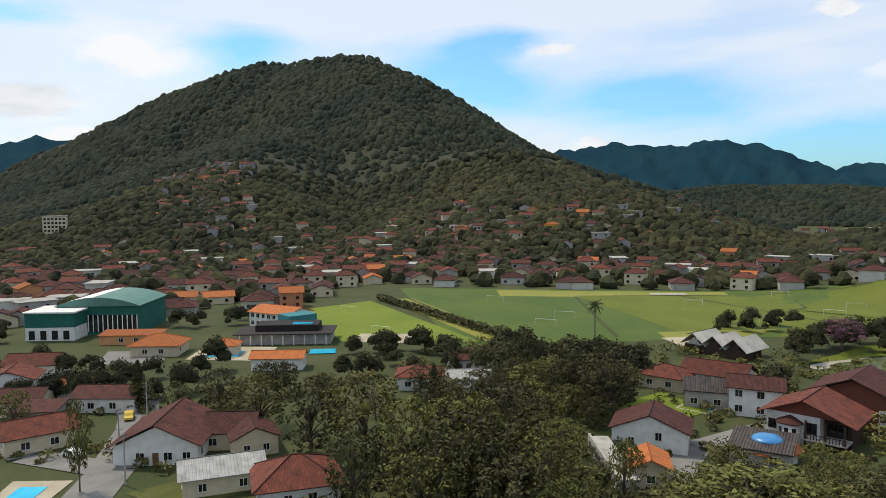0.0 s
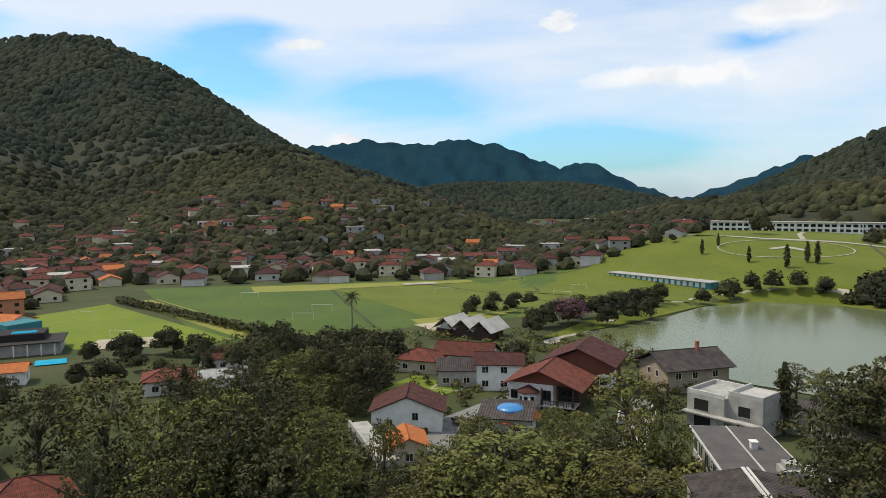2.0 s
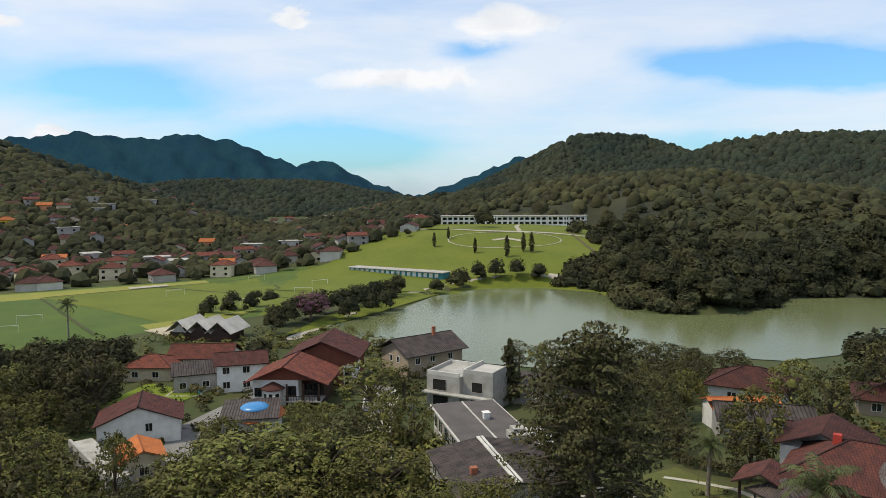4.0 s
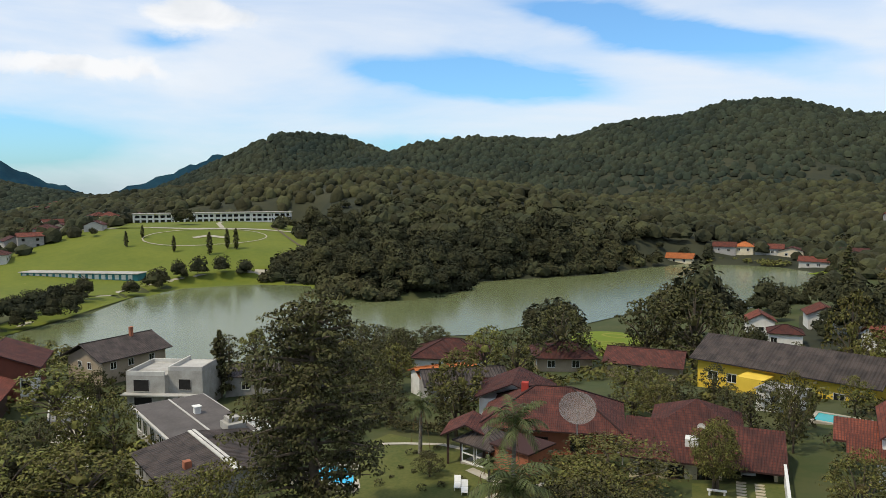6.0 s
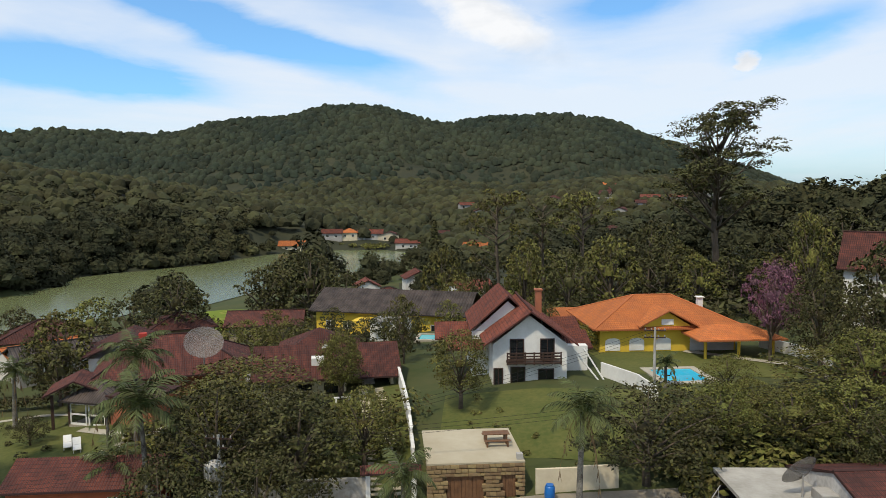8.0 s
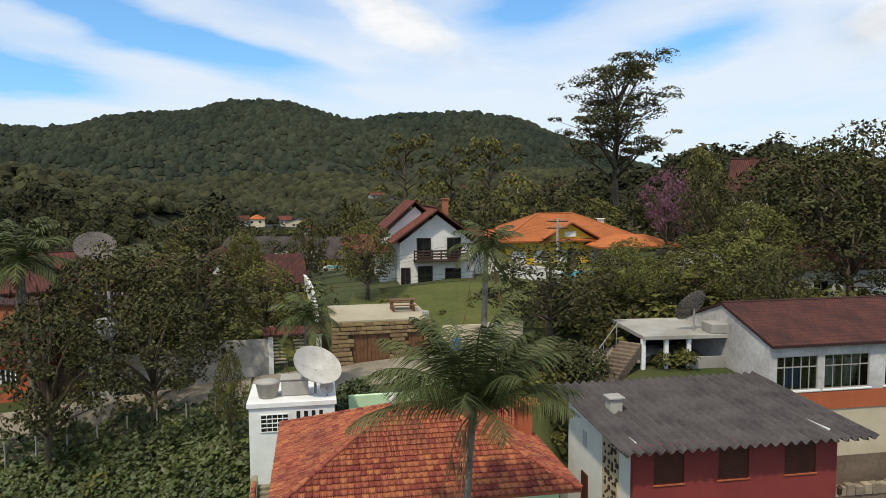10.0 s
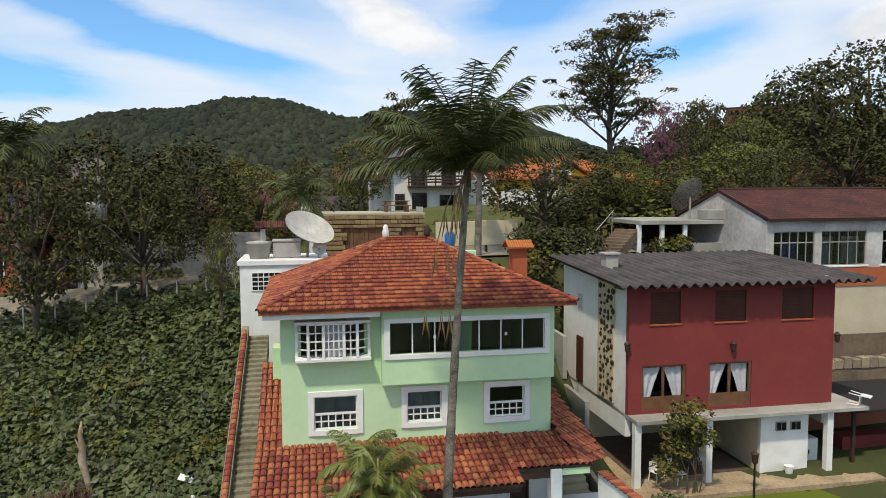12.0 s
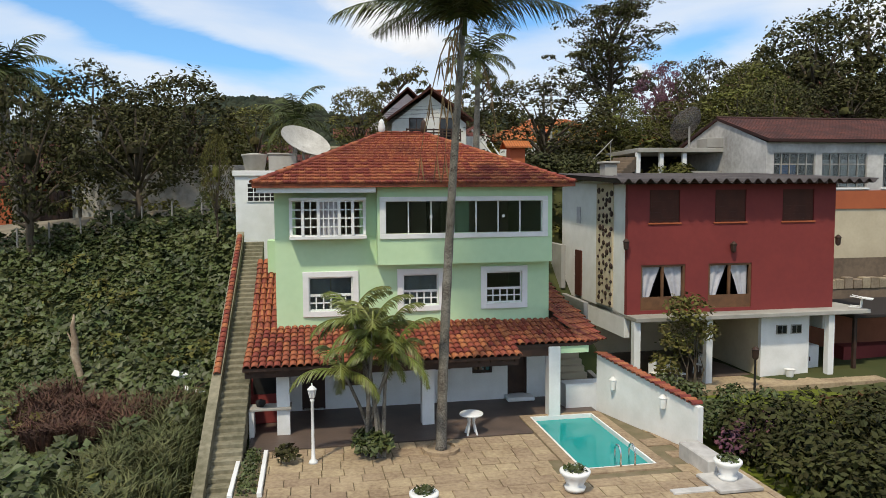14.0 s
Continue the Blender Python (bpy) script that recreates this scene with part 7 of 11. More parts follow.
garden_cover("undergrowth", 90, -150, -100, -150, -84, 0.6, 2.0, M["leaf"], "shrubs along the street", 8, 40, 0.4)
garden_cover("undergrowth", 110, -215, -165, -70, 20, 0.8, 2.6, M["leaf"], "shrubs by the pitches", 10, 40, 0.5)
garden_cover("undergrowth", 110, -36, -11, 21, 32, 1.0, 2.4, M["leaf"], "thick green shrubs behind the road", 11, 70, 0.22)
garden_cover("garden_plants", 34, -8, 9, 23, 35, 0.18, 0.5, M["leaf"], "small garden plants on the lawn of the white house", 13, 40, 0.10)
garden_cover("garden_plants", 26, -52, -30, 24, 40, 0.25, 0.7, M["leaf_dark"], "low garden shrubs along the winding paths", 14, 60, 0.12)
garden_cover("undergrowth", 70, 9, 26, 24, 36, 0.8, 1.8, M["leaf"], "olive shrubs below the pool", 15, 80, 0.18)
garden_cover("undergrowth", 50, 7, 28, 20, 29, 1.0, 2.2, M["leaf_dark"], "dark shrubs on the bank", 12, 70, 0.24)
x, y, r = canopy_points(200, 92, 136, 125, 290, 29, lambda x, y: (lake_side(x, y) > 6) & ~((x > -330) & (x < -198) & (y > -136)) & ~((x > -215) & (x < -160) & (y > -195) & (y < -88)) & (np.hypot(x + 105, y + 110) > 16))
plant([(("b", "d", "d", "l")[k % 4], float(a), float(b), 4.5 + (k * 37 % 40) / 10, 2.2 + (k * 53 % 20) / 10) for k, (a, b) in enumerate(zip(x, y))], "trees round the club and the street")
woods([(-138, -55), (-167, -47), (-205, -44), (-184, -28), (-202, -16), (-169, -11), (-129, -19), (-116, -25), (-84, -23), (-94, -45)], 75, (6, 10.5), "bddl", "trees between the villas", 61)
woods([(-83, -19), (-96, -13), (-108, -3), (-120, 6), (-114, 22), (-91, 22), (-70, 14), (-50, 10), (-66, -4)], 52, (5, 9), "bbdl", "trees along the lane", 62)
woods([(-98, 47), (-127, 90), (-102, 104), (-72, 75), (-44, 34), (-52, 22)], 34, (5.5, 10), "bddd", "garden trees towards the lake", 63)
woods([(-165, 172), (-165, 200), (-176, 224), (-150, 278), (-180, 300), (-230, 230), (-236, 186), (-205, 170)], 60, (9, 16), "bddd", "trees on the far shore", 64, 6)
woods([(-2, 100), (-8, 150), (10, 200), (90, 220), (125, 170), (105, 80), (62, 66), (46, 74), (34, 70), (20, 104)], 110, (9, 15), "bddddl", "trees on the wooded slope", 65, 6)
woods([(-62, 104), (-62, 170), (-54, 205), (-30, 215), (-8, 150), (-30, 100), (-50, 100)], 26, (4, 7), "bddl", "trees between the lakeside houses", 66, 6)
woods([(44, 20), (46, 60), (66, 62), (90, 40), (70, 14)], 26, (9, 14), "bddd", "trees on the wooded slope", 67, 6)

hedge_row = [(-61.5 + 0.55 * k, 42.6 + 0.3 * math.sin(k)) for k in range(18)]
foliage("hedge", [(a, b, gz(a, b) + 0.7) for a, b in hedge_row], [(0.6, 0.8, 0.9)] * 18, 90, 0.16, M["leaf_dark"], "dark clipped hedge behind the garden path", "hedge", 35)
woods([(-165, 288), (-112, 286), (-58, 300), (-34, 330), (-60, 352), (-150, 350)], 60, (4.5, 8.5), "ddb", "trees on the far shore", 68, 5, 7.0)
garden_cover("undergrowth", 80, -46, 6, 52, 72, 0.7, 1.9, M["leaf_dark"], "dark garden shrubs behind the villas", 36, 56, 0.26)
woods([(-44, 50), (4, 56), (2, 74), (-44, 74)], 12, (3.5, 5.5), "bdd", "small garden trees behind the villas", 69, 4.5, 8.0)
# the trees too far off to pick apart
rg, dp, ds = random.Random(71), [], []
for a, b, tall, r in distant:
    z = gz(a, b)
    dp.append((a, b, z + tall * 0.60))
    ds.append(min(r * 0.72, tall * 0.40))
    for k in range(4):
        w = 1.57 * k + rg.uniform(-0.5, 0.5)
        dp.append((a + r * 0.5 * math.cos(w), b + r * 0.5 * math.sin(w), z + tall * rg.uniform(0.25, 0.62)))
        ds.append(min(r, tall * 0.4) * rg.uniform(0.48, 0.66))
scatter("distant_trees", np.array(dp), np.array(ds), fine_crowns, M["forest"], "leafy trees round the lake, the club and the gardens", "trees", 72)
foliage("shrubbery", [(-23 + 0.8 * k, 16.2 + 0.1 * k + rg.uniform(-0.5, 0.3), gz(-23 + 0.8 * k, 16.2) + rg.uniform(0.2, 0.9)) for k in range(9)], [(0.6, 0.6, 0.5)] * 9, 120, 0.11, M["leaf"], "olive shrubs at the foot of the wall", "shrubs", 91)
foliage("shrubbery", [(rg.uniform(-150, -48), 352 + rg.uniform(-3, 5) + 6 * (k % 2), -1.6) for k in range(44)], [(2.6, 2.2, 1.7)] * 44, 60, 0.6, M["leaf"], "shrubs along the far shore", "shrubs", 92)

# ---- villas up the slope ----
def dish(x, y, z, r, tilt, turn, label, bowl="dish", name="satellite_dish", h=1.2):
    """A mesh satellite dish on a post with its feed on three struts."""
    e = empty(name, x, y, z, turn, label, "satellite dish")
    Geo().tube([(0, 0, 0), (0, 0, h)], [0.07, 0.06], 8).ob("post", M["grey_wall"], e)
    g, n, m = Geo(), 24, 5
    ring = lambda f: [(r * f * math.cos(2 * math.pi * j / n), r * f * math.sin(2 * math.pi * j / n), 0.32 * r * f * f) for j in range(n)]
    for back in (0, 1):
        k = len(g.v)
        for i in range(m + 1):
            g.v += [(a, b, c - 0.03 * back) for a, b, c in ring(max(0.02, i / m))]
        for i in range(m):
            for j in range(n):
                q_ = (k + i * n + j, k + i * n + (j + 1) % n, k + (i + 1) * n + (j + 1) % n, k + (i + 1) * n + j)
                g.f.append(q_ if not back else tuple(reversed(q_)))
                g.uv.append(None)
    b = g.ob("bowl", M[bowl], e, smooth=True)
    b.matrix_local = pose(0, 0, h, tilt, 0, 0)
    for j in range(3):
        w = 2 * math.pi * j / 3 + 0.5
        s = Geo().tube([(r * 0.8 * math.cos(w), r * 0.8 * math.sin(w), 0.2 * r), (0, 0, 0.95 * r)], [0.02, 0.02], 4).ob("strut", M["grey_wall"], e)
        s.matrix_local = b.matrix_local
    f = Geo().tube([(0, 0, 0.88 * r), (0, 0, 1.05 * r)], [0.07, 0.07], 8).ob("feed", M["grey_wall"], e)
    f.matrix_local = b.matrix_local
    for j in range(8):
        w = 2 * math.pi * j / 8
        s = Geo().tube([(r * q2 * math.cos(w), r * q2 * math.sin(w), 0.32 * r * q2 * q2 + 0.015) for q2 in (0.05, 0.35, 0.7, 1.0)], [0.015] * 4, 4).ob("rib", M["grey_wall"], e)
        s.matrix_local = b.matrix_local
    return e


M["dish"] = mat("pale_dish", (0.55, 0.53, 0.48), (0.36, 0.34, 0.30), scale=1.5, rough=0.7, fine=0.6)
M["mesh"] = mat("see_through_mesh", (0.22, 0.19, 0.17), (0.14, 0.12, 0.11), scale=1.5, rough=0.7, fine=0.6)
M["mesh"].node_tree.nodes["Principled BSDF"].inputs["Alpha"].default_value = 0.55
M["stone"] = mat("yellow_stone", (0.29, 0.20, 0.095), (0.17, 0.12, 0.065), scale=1.4, rough=0.9, bump=0.5, rand=0.25, fine=0.6)
M["cobble"] = mat("pale_cobbles", (0.27, 0.235, 0.18), (0.18, 0.155, 0.115), scale=0.8, rough=0.95, world_space=True, bump=0.6, bscale=6)


def at(o, a, b):
    """A point a to the right and b behind the front of a placed thing."""
    v = o.matrix_world @ Vector((a, b, 0))
    return v.x, v.y


def white_villa():
    e = empty("white_villa", -1.2, 39.05, 11.6, 9, "white two-storey house with steep red tiled gables and a dark balcony", "house")
    w, d, h, r = 6.8, 9.5, 3.5, 2.6
    g = Geo().box(-w / 2, 0, -1.2, w / 2, d, h)
    for yy in (0.0, d):
        g.face([(-w / 2, yy, h), (w / 2, yy, h), (0, yy, h + r)])
    g.ob("wall", M["white"], e)
    roof_geo(w, d, h - 0.1, "gable_y", r + 0.5, 0.9).ob("roof", M["roof_red"], e)
    cap_tiles(w, d, h, "gable_y", r + 0.5, 0.9, M["roof_red"], e)
    Geo().box(-w / 2 - 1.6, 4.2, -1.2, -w / 2, d + 4, 3.9).ob("wing_wall", M["white"], e)
    o = roof_geo(6.4, 9, 3.9, "gable_y", 3.3, 0.5).ob("rear_roof", M["roof_red"], e)
    o.matrix_local = pose(-1.5, 4.4, 0.0)
    for yy in (4.5, 13.2):
        Geo().face([(-3.2, yy, 3.9), (3.2, yy, 3.9), (0, yy, 6.75)]).ob("rear_gable", M["white"], e).matrix_local = pose(-1.5, 0, 0)
    for k, (a, b, c) in enumerate(((-w / 2 - 3.4, 6.5, 2.6), (-w / 2 - 2.4, 2.6, 2.4), (w / 2 + 1.4, 3.5, 2.2), (w / 2 + 1.0, 6.5, 3.0))):
        s = roof_geo(3.2, 3.0, c, "shed", 1.1, 0.2).ob("lean_to_roof", M["roof_red"], e)
        s.matrix_local = pose(a, b, 0)
    Geo().box(w / 2, 3, -1.2, w / 2 + 2.6, 9, 2.6).ob("side_wall", M["white"], e)
    for a, s, ww, hh in ((-1.2, 2.1, 1.15, 1.8), (1.6, 2.1, 1.15, 1.8), (-1.1, -0.6, 1.2, 1.9), (1.5, -0.4, 1.3, 1.5), (-2.9, -0.3, 0.7, 1.5)):
        window_part(e, a, -0.01, s, ww, hh, 0, M["dark_wood"], M["pane"], 1)
    Geo().box(-2.2, -1.1, 1.85, 2.7, 0.0, 2.02, 0.02).ob("balcony_floor", M["dark_wood"], e)
    for z0 in (2.25, 2.5, 2.78):
        Geo().box(-2.2, -1.1, z0, 2.7, -1.02, z0 + 0.14, 0.01).ob("balcony_rail", M["dark_wood"], e)
    for k in range(7):
        Geo().box(-2.25 + k * 0.81, -1.15, 1.8, -2.13 + k * 0.81, -1.0, 2.95, 0.01).ob("balcony_post", M["dark_wood"], e)
    Geo().box(1.6, 7.0, 4.0, 2.2, 7.6, 7.4, 0.03).box(1.5, 6.9, 7.4, 2.3, 7.7, 7.55, 0.02).ob("chimney", M["brick_wall"], e)
    for k in range(2):
        Geo().tube([(w / 2 + 0.6 + k, 0.4, 3.0), (w / 2 + 3.4 + k * 0.4, -0.6, -0.6)], [0.08, 0.08], 6).ob("brace", M["white"], e)


def yellow_villa():
    e = empty("yellow_villa", 13.3, 52.0, 11.3, 11, "yellow bungalow with a wide orange hipped roof", "house")
    Geo().box(-7.4, 0, -1.8, 7.4, 10.5, 3.0).ob("wall", M["ochre"], e)
    roof_geo(14.8, 10.5, 3.0, "hip", 2.7, 0.9).ob("roof", M["roof_orange"], e)
    cap_tiles(14.8, 10.5, 3.0, "hip", 2.7, 0.9, M["roof_orange"], e)
    o = roof_geo(5.4, 4.6, 3.3, "gable_y", 1.7, 0.5).ob("dormer_roof", M["roof_orange"], e)
    o.matrix_local = pose(-0.3, -0.7, 0)
    Geo().prism([(-3.0, -0.60), (2.4, -0.60), (2.4, -0.45), (-3.0, -0.45)], 3.2, 3.34).ob("dormer_sill", M["roof_orange"], e)
    Geo().face([(-2.9, -0.55, 3.32), (2.3, -0.55, 3.32), (-0.3, -0.55, 4.9)]).ob("dormer_gable", M["ochre"], e)
    Geo().box(-0.95, -0.66, 3.5, 0.35, -0.54, 4.1, 0.02).ob("dormer_panel", M["white"], e)
    o = roof_geo(7.6, 4.2, 2.5, "hip", 1.1, 0.8).ob("porch_roof", M["roof_orange"], e)
    o.matrix_local = pose(6.0, -4.0, 0)
    Geo().box(2.0, -4.0, -1.8, 10.0, 0.0, -0.12, 0.03).ob("porch_floor", M["path"], e)
    for a in (2.5, 6.0, 9.6):
        Geo().lathe([(0.2, -0.3), (0.2, 0.3), (0.16, 0.4), (0.16, 2.3), (0.22, 2.5)], a, -3.7, 10).ob("porch_post", M["ochre"], e)
    for a in (-6.0, -3.4, -0.5):
        g = Geo()
        n = 8
        pts = [(a - 0.8, 0.7), (a + 0.8, 0.7), (a + 0.8, 1.7)] + [(a + 0.8 * math.cos(math.pi * k / n), 1.7 + 0.35 * math.sin(math.pi * k / n)) for k in range(1, n)] + [(a - 0.8, 1.7)]
        g.face([(p, -0.08, q_) for p, q_ in pts])
        for i in range(len(pts)):
            (p0, q0), (p1, q1) = pts[i], pts[(i + 1) % len(pts)]
            g.face([(p0, -0.08, q0), (p0, 0.01, q0), (p1, 0.01, q1), (p1, -0.08, q1)])
        g.ob("arched_shutter", M["white"], e)
    Geo().box(2.4, -0.05, -0.1, 7.2, 0.03, 2.3).ob("porch_wall", M["white"], e)
    Geo().box(6.6, 8.0, 3.2, 7.2, 8.6, 5.0, 0.03).box(6.45, 7.85, 5.0, 7.35, 8.75, 5.12, 0.02).ob("chimney", M["white"], e)
    house(4.6, 59, 11, 5, 6, 1.3, "shed", 1.0, "white", "roof_orange", 0.5, wins=W2[:1], label="white annex under a sloping orange roof")


def garage_villa():
    e = empty("garage_villa", -20.8, 39.8, 8.6, 17, "long house with a brown tiled roof and an open garage", "house")
    Geo().box(-6.2, 0, -1.2, 2.0, 8, 2.5).box(2.0, 5.0, -1.2, 6.6, 8, 2.5).box(6.3, 0, -1.2, 6.6, 5.0, 2.5).ob("wall", M["cream"], e)
    # near-black floor carries the shade inside the garage
    Geo().box(2.0, 0.4, -0.15, 6.3, 5.0, -0.02).ob("garage_floor", M["dark"], e)
    o = roof_geo(12.8, 8, 2.5, "gable_x", 2.4, 0.8).ob("roof", M["roof_brown"], e)
    o.matrix_local = pose(0.2, 0, 0)
    o = roof_geo(8, 8, 3.0, "hip", 2.4, 0.6).ob("rear_roof", M["roof_brown"], e)
    o.matrix_local = pose(-0.5, 6.5, 0)
    for a in (-4.6, -2.0, 0.6):
        window_part(e, a, -0.01, 0.8, 1.3, 1.2, 0, M["dark_wood"])
    Geo().box(-1.3, 1.0, 2.8, -0.1, 2.2, 4.3, 0.03).ob("chimney", M["white"], e)
    Geo().box(-7.6, 1.6, 2.2, -6.3, 4.0, 2.35).ob("skylight", M["white"], e)
    dish(*at(e, -6.9, 0.6), 9.8, 0.75, 55, 30, "small mesh satellite dish by the roof", "mesh", h=1.6)
    dish(*at(e, 0.1, 3.4), 12.8, 0.38, 70, 10, "small white satellite dish on the roof", h=0.6)
    c = empty("car", *at(e, 4.3, 2.2), 8.6, 17, "white car parked in the open garage", "car")
    g = Geo().box(-0.8, -1.9, 0.3, 0.8, 1.9, 0.95, 0.12).box(-0.68, -0.9, 0.9, 0.68, 1.5, 1.5, 0.2)
    g.ob("body", M["white"], c)
    Geo().box(-0.6, -0.98, 0.98, 0.6, -0.86, 1.4).ob("windscreen", M["pane"], c)
    for a in (-0.72, 0.72):
        for b in (-1.2, 1.25):
            w_ = Geo().lathe([(0.31, -0.1), (0.31, 0.1)], n=14).ob("wheel", M["dark"], c)
            w_.matrix_local = pose(a, b, 0.31, 0, 90, 0)
        Geo().box(a * 0.8 - 0.14, -1.93, 0.62, a * 0.8 + 0.14, -1.86, 0.76).ob("headlight", M["dish"], c)


def dish_villa():
    e = empty("dish_villa", -37.0, 41.0, 7.6, 25, "rambling house under overlapping brown tiled roofs", "house")
    Geo().box(-7, 0, -1.5, 7, 10, 3.0).ob("wall", M["brick_wall"], e)
    roof_geo(14, 10, 3.0, "hip", 3.2, 0.9).ob("roof", M["roof_brown"], e)
    cap_tiles(14, 10, 3.0, "hip", 3.2, 0.9, M["roof_brown"], e)
    o = roof_geo(8, 7, 3.6, "gable_y", 2.0, 0.7).ob("rear_roof", M["roof_brown"], e)
    o.matrix_local = pose(-5, 8, 0)
    Geo().box(-9, 8, -1.5, -1, 15, 3.6).ob("rear_wall", M["white"], e)
    o = roof_geo(4.4, 4, 2.5, "gable_y", 1.3, 0.5).ob("porch_roof", M["roof_brown"], e)
    o.matrix_local = pose(-8.6, -2.5, 0)
    for a in (-10.6, -6.7):
        Geo().box(a - 0.12, -2.4, -1, a + 0.12, -2.16, 2.6).ob("porch_post", M["dark_wood"], e)
    for a in (-4.5, -1, 3):
        window_part(e, a, -0.01, 0.8, 1.5, 1.3, 0, M["dark_wood"])
    Geo().box(-3.6, 5, 4.6, -2.8, 5.7, 6.6, 0.03).ob("chimney", mat("red_paint", (0.40, 0.05, 0.03), (0.32, 0.04, 0.03)), e)
    dish(-31.5, 36.6, 12.4, 1.8, 42, 30, "large mesh satellite dish over the brown roofs", "mesh", h=2.4)
    house(-48, 52, 30, 8, 6, 2.8, "gable_x", 1.6, "white", "roof_brown", 0.6, wins=W2[:2], label="white annex with a brown roof")


def long_yellow():
    e = empty("long_house", -24.4, 86.0, 5.6, -8, "ochre house under a long dark brown roof", "house")
    Geo().box(-12.5, 0, -2, 12.5, 11, 3.8).ob("wall", M["ochre"], e)
    roof_geo(25, 11, 3.8, "gable_x", 3.0, 1.0).ob("roof", M["roof_dark"], e)
    Geo().box(-4.5, -4.2, -2, -0.6, 0.0, 3.2).ob("wing", M["ochre"], e)
    for a in (-10, -7, 4, 8):
        window_part(e, a, -0.01, 1.0, 1.4, 1.2)
    d_ = empty("shed", -20.5, 66.0, gz(-20, 66), -10, "small shed with a white flat roof", "shed")
    Geo().box(-2.2, 0, -1, 2.2, 4, 2.4).ob("wall", M["white"], d_)
    Geo().box(-2.4, -0.2, 2.4, 2.4, 4.2, 2.55, 0.02).ob("roof", M["roof_grey"], d_)


white_villa()
yellow_villa()
garage_villa()
dish_villa()
long_yellow()


def stone_garage():
    e = empty("stone_garage", -4.4, 18.7, 8.8, 12, "stone-faced garage with a roof terrace and brown doors", "garage")
    w, d, h = 6.4, 6.5, 2.75
    Geo().box(-w / 2 + 0.25, 0.3, -1, w / 2 - 0.25, d, h - 0.3).ob("wall", M["stone"], e)
    rs = random.Random(3)
    shapes = [Geo().box(-0.5, 0, -0.5, 0.5, 0.34, 0.5, c_).mesh("stone", M["stone"]) for c_ in (0.08, 0.12)]
    z = 0.0
    doors = ((-1.9, 0.5, 2.0), (1.7, 2.6, 2.0))
    while z < h - 0.05:
        a, hh = -w / 2, min(rs.uniform(0.22, 0.34), h - z)
        while a < w / 2 - 0.05:
            ww = min(rs.uniform(0.26, 0.56), w / 2 - a)
            if not any(p - 0.05 < a + ww / 2 < q_ + 0.05 and z + hh / 2 < t_ for p, q_, t_ in doors):
                o = new("stone", rs.choice(shapes))
                o.parent = e
                o.matrix_local = pose(a + ww / 2, -0.04 + rs.uniform(-0.02, 0.02), z + hh / 2) @ Matrix.Diagonal((ww - 0.02, 1, hh - 0.02, 1))
            a += ww
        z += hh
    for p, q_, t_ in doors:
        leaf = Geo().box(p, 0.2, -0.1, q_, 0.28, t_).ob("door", M["wood"], e)
        n = max(2, int((q_ - p) / 0.22))
        for k in range(n):
            s = (q_ - p) / n
            Geo().box(p + k * s + 0.01, 0.14, -0.1, p + (k + 1) * s - 0.01, 0.2, t_, 0.01).ob("board", M["wood"], leaf)
    Geo().box(-w / 2, 0, h - 0.02, w / 2, d, h + 0.12, 0.02).ob("roof_terrace", M["sand"], e)
    Geo().box(w / 2 - 0.5, 0.2, h + 0.1, w / 2 - 0.1, 0.6, h + 0.5, 0.02).ob("pier", M["grey_wall"], e)
    t = empty("garden_table", *at(e, 1.8, 3.4), 11.67, 12, "wooden table with benches on the terrace", "table")
    Geo().box(-0.9, -0.4, 0.7, 0.9, 0.4, 0.76, 0.01).ob("tabletop", M["wood"], t)
    for a in (-0.7, 0.7):
        Geo().box(a - 0.05, -0.35, 0, a + 0.05, 0.35, 0.7).ob("leg", M["wood"], t)
    for b in (-0.75, 0.75):
        Geo().box(-0.9, b - 0.15, 0.4, 0.9, b + 0.15, 0.45, 0.01).box(-0.75, b - 0.1, 0, -0.65, b + 0.1, 0.4).box(0.65, b - 0.1, 0, 0.75, b + 0.1, 0.4).ob("bench", M["wood"], t)


stone_garage()


M["stained_wall"] = mat("weathered_white_wall", (0.52, 0.49, 0.44), (0.27, 0.25, 0.21), scale=0.5, rough=0.95, bump=0.2, fine=0.6)


def garden_wall(name, pts, h, th, material, label, cap=None):
    """A wall along a line of points, stepping with the ground."""
    e = empty(name, pts[0][0], pts[0][1], 0, 0, label, "wall")
    e["kind"] = "structure"
    for p, q_ in zip(pts, pts[1:]):
        L = math.hypot(q_[0] - p[0], q_[1] - p[1])
        n = max(1, int(L / 2.5))
        ang = math.degrees(math.atan2(q_[1] - p[1], q_[0] - p[0]))
        for k in range(n):
            a = Vector((*p, 0)).lerp(Vector((*q_, 0)), (k + 0.5) / n)
            z = gz(a.x, a.y)
            g = Geo().box(-L / n / 2, -th / 2, -1.0, L / n / 2, th / 2, h, 0.015)
            o = g.ob("panel", material, e)
            o.matrix_world = pose(a.x, a.y, z, 0, 0, ang)
            if cap:
                c = Geo().box(-L / n / 2, -th / 2 - 0.05, h, L / n / 2, th / 2 + 0.05, h + 0.08, 0.015).ob("coping", cap, e)
                c.matrix_world = o.matrix_world
    return e


